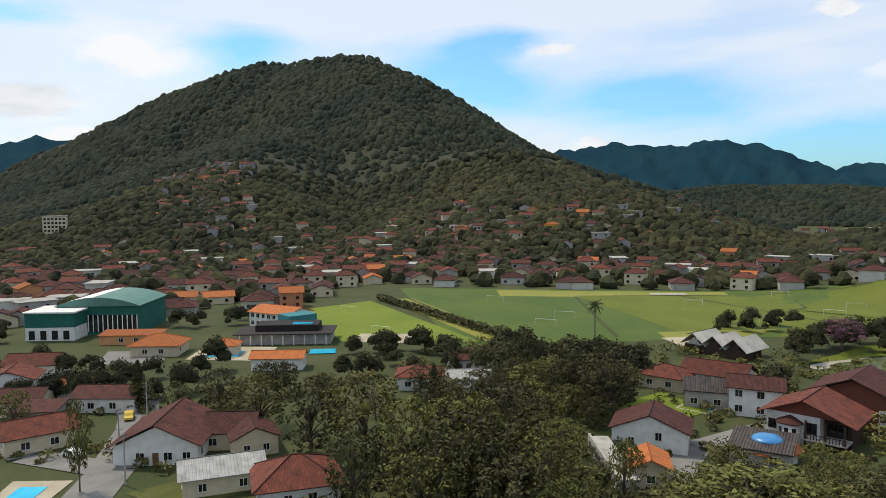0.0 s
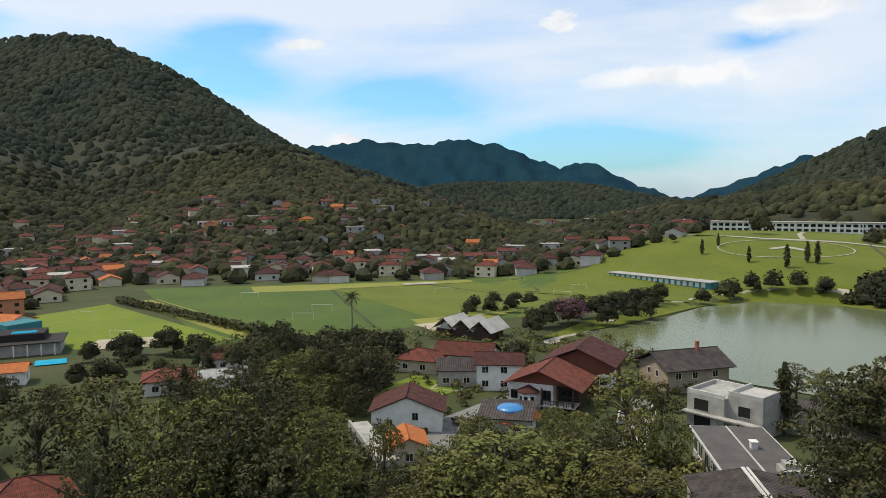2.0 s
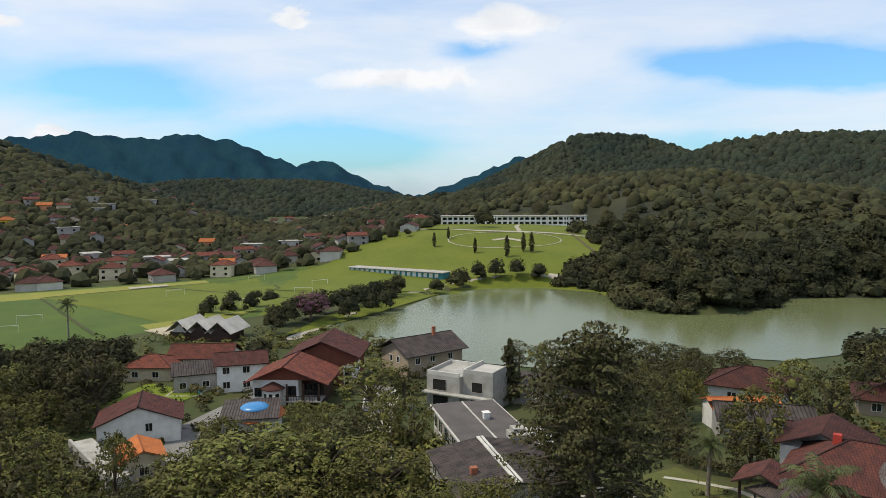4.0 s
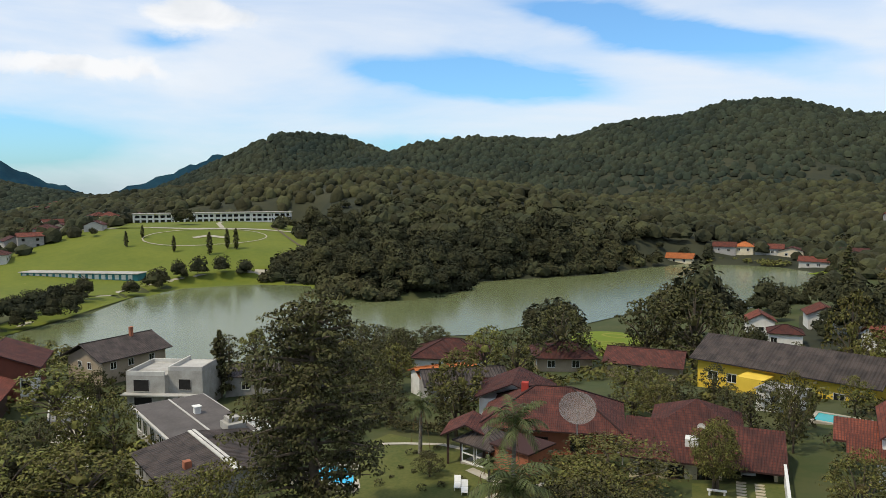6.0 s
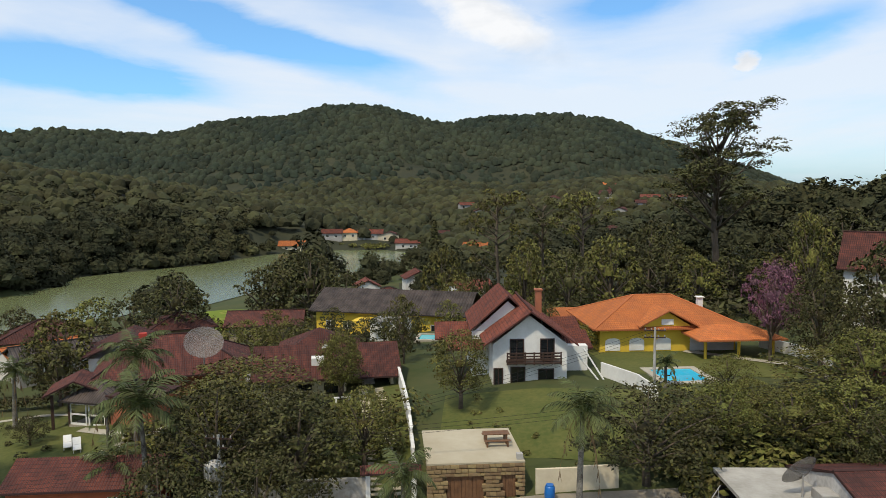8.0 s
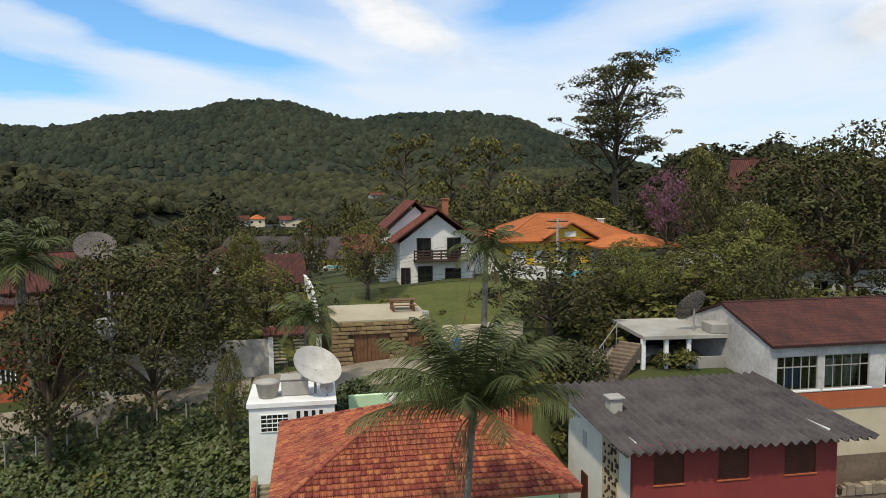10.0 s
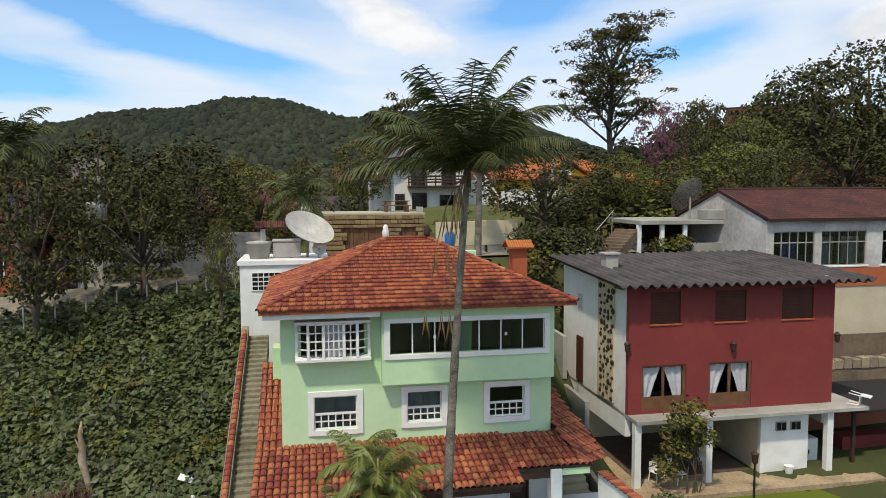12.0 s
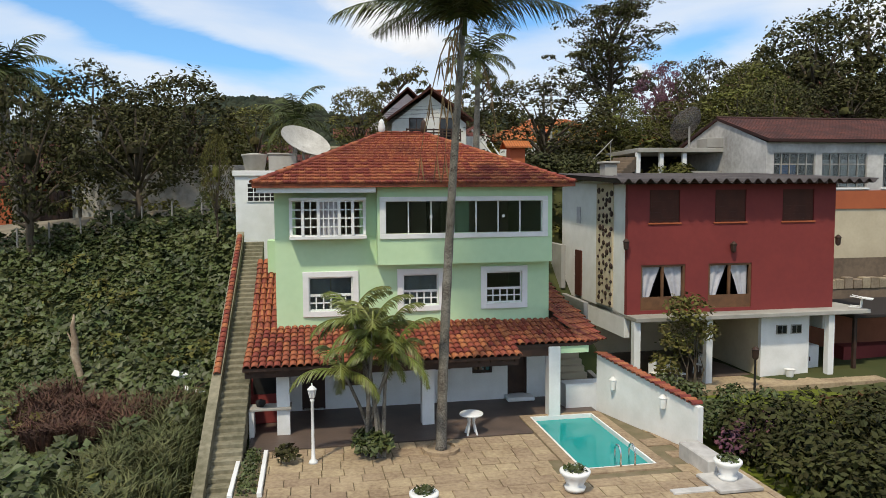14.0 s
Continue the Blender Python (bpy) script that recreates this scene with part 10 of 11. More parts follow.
# the tall palm, the clump and the terrace's small things
palm(*lot(-0.4, -4.85), FLOOR, 12.45, 3.5, 26, (0.72, -0.1), 0.128, "tall slender palm growing out of the terrace", seed=2, width=1.0, fine=1.8, droop=0.58, lowest=16)
bed_ = empty("planting_ring", *lot(-0.4, -4.85), FLOOR, TURN, "low stone ring round the palm", "kerb")
Geo().lathe([(0.55, -0.05), (0.55, 0.1), (0.42, 0.12), (0.42, 0.05)], n=14).ob("ring", M["patio"], bed_)
M["areca"] = mat("yellow_palm_leaf", (0.095, 0.125, 0.022), (0.17, 0.175, 0.04), scale=0.8, rough=0.45, island=0.35, spec=0.4)
rg = random.Random(17)
for k in range(7):
    a, b = lot(-2.4 + rg.uniform(-0.35, 0.35), -4.9 + rg.uniform(-0.3, 0.3))
    tl = rg.uniform(2.3, 3.9)
    palm(a, b, FLOOR, tl, 1.6, 7, (rg.uniform(-1.0, 1.0), rg.uniform(-0.6, 0.6)), 0.055, "slender clustered palm on the terrace", M["areca"], False, "cluster_palm", 30 + k, width=1.0, fine=1.5)["group"] = "clustered palms"
foliage("palm_skirt", [(*lot(-2.4 + 0.25 * math.sin(k * 2.4), -4.9 + 0.25 * math.cos(k * 2.4)), FLOOR + 0.35) for k in range(7)], [(0.4, 0.4, 0.4)] * 7, 110, 0.11, M["vine"], "leafy bush at the foot of the palms", "shrub", 5)
lamp = empty("garden_lamp", *lot(-4.1, -5.1), FLOOR, TURN, "white lantern on a slim garden post", "lamp")
Geo().lathe([(0.14, 0), (0.12, 0.06), (0.06, 0.12), (0.045, 0.5), (0.04, 1.75), (0.07, 1.8), (0.03, 1.85)], n=12).ob("post", M["trim"], lamp, smooth=True)
Geo().lathe([(0.04, 1.85), (0.07, 1.88), (0.11, 2.1), (0.10, 2.11), (0.04, 2.09)], n=6).ob("glass", M["curtain"], lamp)
Geo().lathe([(0.14, 2.11), (0.07, 2.18), (0.02, 2.22), (0.015, 2.28)], n=6).ob("cap", M["trim"], lamp)
for j in range(6):
    w = 2 * math.pi * j / 6
    Geo().tube([(0.07 * math.cos(w), 0.07 * math.sin(w), 1.87), (0.12 * math.cos(w), 0.12 * math.sin(w), 2.12)], [0.012, 0.012], 4).ob("bar", M["trim"], lamp)
tb = empty("garden_table", *lot(0.8, -3.6), FLOOR, TURN, "small round white garden table", "table")
Geo().lathe([(0.36, 0.62), (0.38, 0.65), (0.36, 0.68)], n=20).ob("tabletop", M["trim"], tb)
for j in range(4):
    w = math.pi / 4 + math.pi / 2 * j
    Geo().tube([(0.12 * math.cos(w), 0.12 * math.sin(w), 0.62), (0.1 * math.cos(w), 0.1 * math.sin(w), 0.35), (0.22 * math.cos(w), 0.22 * math.sin(w), 0.0)], [0.04, 0.03, 0.035], 6).ob("leg", M["trim"], tb)


def urn(a, b, base, r, label):
    e = empty("flower_urn", *lot(a, b), FLOOR + base, TURN, label, "planter")
    Geo().lathe([(r * 0.7, 0), (r * 0.75, 0.08), (r * 0.55, 0.12), (r * 0.9, 0.35), (r * 1.08, 0.44), (r * 1.08, 0.5), (r * 0.9, 0.5)], n=18).ob("bowl", M["trim"], e, smooth=True)
    V, Q = leaves([(0, 0, 0.5)], [(r * 0.8, r * 0.8, 0.16)], 110, 0.07, np.random.default_rng(int(a * 10) % 97 + 100))
    o = new("plant", array_mesh("plant", V, Q, M["vine"]))
    o.parent = e


urn(2.4, -8.4, 0.05, 0.36, "round white planter with a low plant")
urn(-1.45, -8.3, -0.25, 0.34, "round white planter with a low plant")
urn(6.45, -8.7, 0.12, 0.33, "round white planter on a white pedestal")
ped = empty("pedestal", *lot(6.45, -8.75), FLOOR, TURN, "white masonry pedestal and low parapet at the terrace edge", "pedestal")
Geo().box(-0.5, -0.5, -0.9, 0.5, 0.45, 0.0, 0.02).ob("block", M["stained"], ped)
Geo().box(-0.6, -0.6, 0.0, 0.6, 0.55, 0.12, 0.03).ob("cap", M["stained"], ped)
Geo().box(-0.25, 0.55, -0.9, 0.35, 2.1, 0.42, 0.03).ob("parapet", M["stained"], ped)
Geo().box(-1.7, -0.35, -0.9, -0.6, -0.1, 0.05, 0.02).ob("kerb", M["stained"], ped)
pot = empty("plant_pot", *lot(-4.85, -5.0), FLOOR, TURN, "bushy grey-green plant at the terrace edge", "plant")
V, Q = leaves([(0, 0, 0.25)], [(0.34, 0.34, 0.3)], 220, 0.08, np.random.default_rng(55))
o = new("foliage", array_mesh("foliage", V, Q, M["leaf_dark"]))
o.parent = pot
bbq = empty("brick_oven", *lot(-5.62, -1.2), FLOOR, TURN, "dark red brick barbecue oven under the porch", "barbecue")
Geo().box(-0.5, 0, 0, 0.5, 0.9, 2.0, 0.02).ob("body", M["brick_red"], bbq)
Geo().box(-0.38, -0.02, 1.0, 0.38, 0.02, 1.55).ob("hearth", M["dark"], bbq)
ct = empty("porch_counter", *lot(-5.5, -2.3), FLOOR, TURN, "stone counter beside the barbecue", "counter")
Geo().box(-0.55, -0.3, 0.82, 0.75, 0.3, 0.9, 0.01).ob("top", M["concrete"], ct)
Geo().box(-0.55, -0.28, -0.2, -0.4, 0.28, 0.82).ob("support", M["trim"], ct)
cu = empty("cast_pot", *lot(-5.7, -2.3), FLOOR + 0.9, TURN, "black cast iron pot on the counter", "pot")
Geo().lathe([(0.1, 0), (0.16, 0.08), (0.15, 0.18), (0.05, 0.22)], n=14).ob("body", M["dark"], cu, smooth=True)
kb = empty("flower_bed", *lot(-5.75, -5.6), FLOOR, TURN, "narrow planted bed with white kerbs", "flower bed")
for a in (-0.42, 0.3):
    Geo().box(a - 0.06, -1.6, -0.5, a + 0.06, 1.5, 0.12, 0.015).ob("kerb", M["trim"], kb)
Geo().box(-0.36, -1.6, -0.5, 0.24, 1.5, 0.02).ob("soil", M["joint"], kb)
V, Q = leaves([(-0.05, -1.3 + 0.45 * k, 0.08) for k in range(7)], [(0.26, 0.26, 0.14)] * 7, 60, 0.07, np.random.default_rng(77))
o = new("plants", array_mesh("plants", V, Q, M["vine"]))
o.parent = kb
rb = empty("masonry_block", *lot(-6.0, -8.4), FLOOR - 0.5, TURN, "low grey and white masonry block at the terrace edge", "masonry")
Geo().box(-0.35, -1.2, -0.4, 0.35, 0.6, 0.25, 0.02).ob("block", M["grey_wall"], rb)

# ---- the dark red house next door ----
def red_house():
    e = empty("red_house", OX, OY, 0, TURN, "dark red and white house on posts with a grey corrugated roof", "house")
    x0, x1, y0, y1 = 8.75, 18.35, 2.4, 10.2
    up = [(9.7, 11.05, 7.4, 8.75), (12.65, 14.08, 7.4, 8.75), (15.8, 17.3, 7.4, 8.75)]
    low = [(9.35, 11.35, 3.75, 5.65), (12.4, 14.42, 3.75, 5.65)]
    pierced(Geo(), x0, x1, 3.6, 9.1, y0, y0 + 0.25, up + low).ob("front_wall", M["brick_red"], e)
    pierced(Geo(), y0 + 0.25, y1, 2.6, 9.2, -0.25, 0.0, [(7.4, 8.2, 3.7, 5.9), (7.6, 8.1, 7.2, 8.0)]).ob("side_wall", M["trim"], e).matrix_local = pose(x0, 0, 0, 0, 0, 90)
    Geo().box(x1 - 0.25, y0 + 0.25, 2.6, x1, y1, 9.2).ob("side_wall", M["trim"], e)
    Geo().box(x0 + 0.25, y1 - 0.25, 0.6, x1 - 0.25, y1, 9.2).ob("back_wall", M["trim"], e)
    Geo().box(x0, 1.5, 3.42, 19.5, y1, 3.6, 0.02).ob("floor_slab", M["concrete"], e)
    for a, b, c, d in up:
        o = Geo().box(a, y0 + 0.06, c, b, y0 + 0.14, d).ob("shutter", M["shutter"], e)
        g = Geo()
        for k in range(12):
            z = c + (d - c) * k / 12
            g.box(a + 0.05, y0 + 0.035, z + 0.02, b - 0.05, y0 + 0.06, z + 0.09)
        g.ob("louvre", M["shutter"], o)
        Geo().box(a - 0.06, y0 - 0.05, c - 0.07, b + 0.06, y0 + 0.02, c, 0.01).ob("sill", M["orange_band"], e)
    for a, b, c, d in low:
        f = Geo().box(a, y0 + 0.04, c, a + 0.09, y0 + 0.16, d).box(b - 0.09, y0 + 0.04, c, b, y0 + 0.16, d).box(a + 0.09, y0 + 0.04, d - 0.09, b - 0.09, y0 + 0.16, d).box((a + b) / 2 - 0.05, y0 + 0.05, c, (a + b) / 2 + 0.05, y0 + 0.15, d - 0.09)
        f.box(a + 0.09, y0 + 0.05, c, (a + b) / 2 - 0.05, y0 + 0.12, c + 0.55).box((a + b) / 2 + 0.05, y0 + 0.05, c, b - 0.09, y0 + 0.12, c + 0.55)
        o = f.ob("window", M["wood"], e)
        m = (a + b) / 2
        wavy_curtain(a + 0.1, m - 0.06, c + 0.5, d - 0.1, y0 + 0.22, o, -0.55)
        wavy_curtain(m + 0.06, b - 0.1, c + 0.5, d - 0.1, y0 + 0.22, o, 0.55)
    # near-black wall paints in the shade of the rooms behind the windows
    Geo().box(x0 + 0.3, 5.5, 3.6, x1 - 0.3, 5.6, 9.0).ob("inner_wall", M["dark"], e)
    # side: door, stone-studded strip, small window
    Geo().box(x0 - 0.06, 7.4, 3.7, x0 + 0.06, 8.2, 5.9, 0.01).ob("side_door", M["shutter"], e)
    Geo().box(x0 - 0.03, 7.6, 7.2, x0 + 0.05, 8.1, 8.0).ob("side_window", M["curtain"], e)
    st = Geo().box(x0 - 0.08, 3.8, 3.7, x0 + 0.02, 5.5, 9.05, 0.01).ob("studded_strip", M["cream"], e, "pale strip studded with dark stones")
    rs = random.Random(9)
    me = Geo().lathe([(0.12, -0.03), (0.14, 0.0), (0.09, 0.05)], n=7).mesh("dark_stone", M["dark_wood"])
    for k in range(64):
        o = new("dark_stone", me)
        o.parent = st
        s = rs.uniform(0.5, 1.15)
        o.matrix_local = pose(x0 - 0.08, 3.95 + (k % 4) * 0.4 + rs.uniform(-0.1, 0.1), 3.95 + (k // 4) * 0.315 + rs.uniform(-0.1, 0.1), 0, -90, 0) @ Matrix.Diagonal((s, s * rs.uniform(0.7, 1.3), 1, 1))
    # corrugated roof
    g = Geo()
    xa, xb, ya, yb, za, zb = 7.9, 19.7, 1.55, 10.8, 9.12, 9.62
    n = 200
    for k in range(n):
        a, b = xa + (xb - xa) * k / n, xa + (xb - xa) * (k + 1) / n
        ha, hb = 0.09 * math.cos(2 * math.pi * k / 8), 0.09 * math.cos(2 * math.pi * (k + 1) / 8)
        g.face([(a, ya, za + ha), (b, ya, za + hb), (b, yb, zb + hb), (a, yb, zb + ha)])
        g.face([(a, yb, zb + ha - 0.03), (b, yb, zb + hb - 0.03), (b, ya, za + hb - 0.03), (a, ya, za + ha - 0.03)])
        g.face([(a, ya, za + ha - 0.03), (b, ya, za + hb - 0.03), (b, ya, za + hb), (a, ya, za + ha)])
    g.ob("roof", M["fibre_sheet"], e, "dark grey corrugated sheet roof")
    for k in range(24):
        a = xa + 0.25 + k * 0.48
        Geo().box(a - 0.04, ya + 0.05, za - 0.14, a + 0.04, ya + 0.9, za - 0.04).ob("rafter", M["dark_wood"], e)
    Geo().box(9.35, 6.2, 9.3, 9.95, 6.8, 10.0, 0.03).box(9.25, 6.1, 10.0, 10.05, 6.9, 10.1, 0.02).ob("chimney", M["concrete"], e)
    # undercroft
    for a in (8.9, 12.1, 17.8):
        Geo().box(a - 0.14, 1.7, 0.2, a + 0.14, 1.98, 3.42, 0.02).ob("post", M["trim"], e)
    Geo().box(14.8, 2.2, 0.2, 17.1, 2.4, 3.42).ob("undercroft_wall", M["trim"], e)
    Geo().box(14.8, 2.4, 0.2, 15.0, 9.8, 3.42).ob("undercroft_side", M["cream"], e)
    Geo().box(x0, 8.0, 0.2, 14.8, 8.2, 3.42).ob("undercroft_back", M["cream"], e)
    for a in (15.5, 16.2):
        o = Geo().box(a, 2.14, 2.55, a + 0.5, 2.21, 2.95).ob("vent_window", M["concrete"], e)
        for k in range(2):
            Geo().box(a + 0.04 + k * 0.23, 2.125, 2.59, a + 0.23 + k * 0.23, 2.15, 2.91).ob("pane", M["pane"], o)
    Geo().box(8.6, 1.2, 0.2, 19.6, 8.0, 0.72).ob("undercroft_floor", M["patio"], e)
    # darker sheet laid over the inner part of the floor
    Geo().box(9.2, 2.6, 0.72, 14.6, 7.9, 0.75).ob("undercroft_mat", M["porch_floor"], e)
    Geo().box(8.6, 0.5, 0.2, 19.6, 1.2, 0.80, 0.02).ob("front_paving", M["patio"], e)
    for a in (8.62, 13.45, 18.42):
        zz = 4.9 if a != 13.45 else 6.3
        o = Geo().lathe([(0.03, -0.2), (0.1, -0.14), (0.12, 0.12), (0.15, 0.16), (0.03, 0.28)], n=8).ob("wall_lantern", M["dark_wood"], e)
        o.matrix_local = pose(a, y0 - 0.14, 6.5 if a != 13.45 else 6.3)


red_house()


def plastic_chair(a, b, z, ang, tip=0):
    e = empty("plastic_chair", *lot(a, b), z, TURN + ang, "white plastic garden chair", "chair", "white plastic chairs")
    Geo().box(-0.22, -0.22, 0.42, 0.22, 0.22, 0.45, 0.012).ob("seat", M["trim"], e)
    Geo().box(-0.22, 0.19, 0.45, 0.22, 0.23, 0.85, 0.012).ob("backrest", M["trim"], e)
    for p in (-0.2, 0.2):
        for q_ in (-0.2, 0.2):
            Geo().tube([(p * 1.15, q_ * 1.15, 0), (p, q_, 0.43)], [0.022, 0.025], 6).ob("leg", M["trim"], e)
    if tip:
        e.matrix_world = e.matrix_world @ pose(0, 0, 0.3, tip, 0, 0)
    return e


for a, b, w in ((10.0, 2.2, 20), (10.6, 2.7, 200), (10.9, 1.9, 90), (12.6, 3.2, -60)):
    plastic_chair(a, b, 0.72, w)
plastic_chair(18.9, 2.0, 3.62, 40, 95)
for a, b in ((12.5, 2.6), (16.0, 1.9)):
    pt = empty("flower_pot", *lot(a, b), 0.72, TURN, "white flower pot on the floor", "pot")
    Geo().lathe([(0.14, 0), (0.2, 0.34), (0.22, 0.36), (0.17, 0.36)], n=12).ob("bowl", M["trim"], pt)
cb = empty("white_cabinet", *lot(17.7, 3.2), 0.72, TURN, "white cabinet under the house", "cabinet")
Geo().box(-0.45, -0.3, 0, 0.45, 0.3, 1.1, 0.02).ob("body", M["trim"], cb)
Geo().box(-0.02, -0.33, 0.4, 0.02, -0.3, 0.6).ob("handle", M["dark_wood"], cb)

lw = Geo().box(8.0, -8.5, -0.5, 26.0, 1.2, 0.5).ob("garden_lawn", M["lawn"])
lw.matrix_world = pose(OX, OY, 0, 0, 0, TURN)
Geo().box(9.6, -3.4, 0.2, 25, 0.9, 0.58, 0.03).ob("turf", M["lawn"], lw)
tagged(lw, "mown green lawn before the red house", "lawn", kind="structure")
hut = empty("open_shed", *lot(21.6, 2.6), 0.5, TURN, "dark open shed beside the red house", "shed")
Geo().box(-2.4, -0.5, 2.6, 3.6, 4.0, 2.75, 0.02).ob("roof", M["roof_dark"], hut)
for a in (-2.2, 0.6, 3.4):
    Geo().box(a - 0.07, -0.4, -0.3, a + 0.07, -0.26, 2.6).ob("post", M["dark_wood"], hut)
Geo().box(-2.4, 3.6, -0.3, 3.6, 3.8, 2.6).ob("back_wall", M["brick_wall"], hut)
Geo().box(-1.6, 1.0, -0.3, 1.4, 1.8, 1.0, 0.02).ob("counter", M["brick_red"], hut)
Geo().box(0.9, -0.34, 0.2, 3.3, -0.28, 1.2).ob("gate", M["wood"], hut)
fe = empty("rail_fence", *lot(14.0, -2.6), 0.5, TURN + 4, "low brown wooden rail fence", "fence")
for k in range(7):
    Geo().box(k * 1.7 - 0.06, -0.06, -0.3, k * 1.7 + 0.06, 0.06, 0.85, 0.01).ob("post", M["fence_wood"] if "fence_wood" in M else M["wood"], fe)
for z in (0.3, 0.65):
    Geo().box(0, -0.035, z, 10.2, 0.035, z + 0.09, 0.01).ob("rail", M["wood"], fe)
gl = empty("garden_lamp", *lot(13.2, 0.2), 0.5, TURN, "dark garden lantern on a post", "lamp")
Geo().tube([(0, 0, -0.2), (0, 0, 1.5)], [0.05, 0.04], 8).ob("post", M["dark"], gl)
Geo().lathe([(0.06, 1.5), (0.12, 1.58), (0.14, 1.9), (0.17, 1.92), (0.03, 2.05)], n=8).ob("lantern", M["dark_wood"], gl)


# ---- the white house behind on the right, with its terrace ----
M["dead_wood_stone"] = mat("rough_brown_stone", (0.30, 0.24, 0.17), (0.17, 0.13, 0.09), scale=1.2, rough=0.95, bump=0.5, rand=0.25, fine=0.6)
M["earth_wall"] = mat("brown_stained_plinth", (0.22, 0.16, 0.11), (0.12, 0.09, 0.065), scale=0.5, rough=0.95, bump=0.4, fine=0.6)


def back_house():
    e = empty("back_house", 17.45, 11.6, -0.2, 10.5, "stained white house with a dark red roof and orange band", "house")
    w, d = 15.0, 9.4
    lights = ((0.2, 2.7), (3.1, 5.9), (6.9, 9.4), (10.2, 12.6))
    ez, rz = 11.5, 13.1
    pierced(Geo(), 0, w, 8.9, ez, 0, 0.25, [(a, b, 9.05, 10.95) for a, b in lights]).ob("front_wall", M["stained"], e)
    Geo().box(-0.05, -0.06, 7.9, w, 0.25, 8.9).ob("band", M["orange_band"], e)
    Geo().box(0, 0, 5.2, w, 0.25, 7.9).ob("lower_wall", M["cream"], e)
    Geo().box(0, 0, 2.0, w, 0.25, 5.2).ob("plinth", M["earth_wall"], e)
    g = Geo().box(-0.25, 0.0, 2.0, 0.0, d, ez)
    g.face([(-0.25, d, ez), (-0.25, 0, ez), (-0.25, d / 2, rz)])
    g.ob("gable_wall", M["stained"], e)
    Geo().box(w, 0, 2, w + 0.25, d, ez).ob("end_wall", M["stained"], e)
    Geo().box(0, d - 0.25, 2, w, d, ez).ob("back_wall", M["stained"], e)
    # room wall coloured almost black to stand for its shade
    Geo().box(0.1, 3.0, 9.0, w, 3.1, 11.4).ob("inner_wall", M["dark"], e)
    o = roof_geo(w, d, ez, "gable_x", rz - ez, 0.35).ob("roof", M["roof_brown"], e)
    o.matrix_local = pose(w / 2, 0, 0)
    Geo().tube([(-0.35, d / 2, rz + 0.15), (w + 0.3, d / 2, rz + 0.15)], [0.1, 0.1], 6).ob("ridge_cap", M["roof_brown"], e)
    for a, b in lights:
        f = Geo().box(a, 0.05, 9.05, a + 0.05, 0.15, 10.95).box(b - 0.05, 0.05, 9.05, b, 0.15, 10.95).box(a + 0.05, 0.05, 10.9, b - 0.05, 0.15, 10.95).box(a + 0.05, 0.05, 9.05, b - 0.05, 0.15, 9.1).box(a + 0.05, 0.06, 10.3, b - 0.05, 0.14, 10.36)
        for k in range(1, 5):
            xx = a + (b - a) * k / 5
            f.box(xx - 0.02, 0.06, 9.1, xx + 0.02, 0.14, 10.3).box(xx - 0.02, 0.06, 10.36, xx + 0.02, 0.14, 10.9)
        wn_ = f.ob("window", M["grey_wall"], e)
        Geo().box(a + 0.05, 0.09, 9.1, b - 0.05, 0.11, 10.9).ob("pane", M["clear"], wn_)
        Geo().box(a - 0.12, -0.1, 8.95, b + 0.12, 0.02, 9.05, 0.015).ob("sill", M["trim"], e)
    wavy_curtain(0.9, 1.9, 9.1, 10.3, 0.5, e, name="blue_curtain").data.materials[0] = M["blue_plastic"]
    wavy_curtain(3.2, 4.2, 9.1, 10.6, 0.5, e)
    wavy_curtain(4.7, 5.8, 9.1, 10.6, 0.5, e)
    t = empty("roof_terrace", 11.2, 16.2, 0, 6, "flat-roofed open terrace on white posts", "terrace")
    Geo().box(0, -1.2, 11.0, 6.6, 4.5, 11.25, 0.02).ob("roof", M["concrete"], t)
    Geo().box(2.8, -1.0, 6.0, 6.6, 4.0, 9.0).ob("base", M["stained"], t)
    Geo().box(3.0, -1.1, 9.0, 6.4, -0.95, 9.9, 0.01).ob("parapet", M["grey_wall"], t)
    Geo().box(0, 1.5, 6.0, 2.8, 4.0, 9.6).ob("stair_base", M["stained"], t)
    for a in (0.1, 1.5, 2.9, 6.3):
        Geo().box(a - 0.12, -1.0, 8.0, a + 0.12, -0.76, 11.0, 0.01).ob("post", M["trim"], t)
    # near-black back wall stands in for the shade under the roof
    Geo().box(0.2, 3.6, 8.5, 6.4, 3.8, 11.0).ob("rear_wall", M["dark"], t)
    Geo().box(-1.3, 0.6, 7.4, -0.6, 0.72, 9.6, 0.01).ob("red_door", M["brick_red"], t)
    dish(14.8, 16.6, 11.2, 1.15, 58, -150, "dark mesh satellite dish on the terrace roof", "mesh", h=1.4)
    k_ = empty("water_tank", 16.6, 16.2, 11.25, 6, "low grey water tank on the terrace roof", "water tank")
    Geo().box(-1.2, -0.6, 0, 1.2, 0.7, 0.6, 0.04).ob("tank", M["grey_wall"], k_)
    # steps up the bank
    s = empty("bank_steps", 7.6, 12.2, gz(7.6, 12.2) - 0.3, -42, "dark stone steps up the bank", "steps")
    for k in range(16):
        Geo().box(-0.7, k * 0.3, -0.6 + k * 0.16, 0.7, k * 0.3 + 0.34, 0.1 + k * 0.16, 0.015).ob("step", M["earth_wall"], s)
    Geo().tube([(-0.9, 0, 0.9), (-0.9, 4.8, 3.6)], [0.03, 0.03], 6).ob("handrail", M["grey_wall"], s)
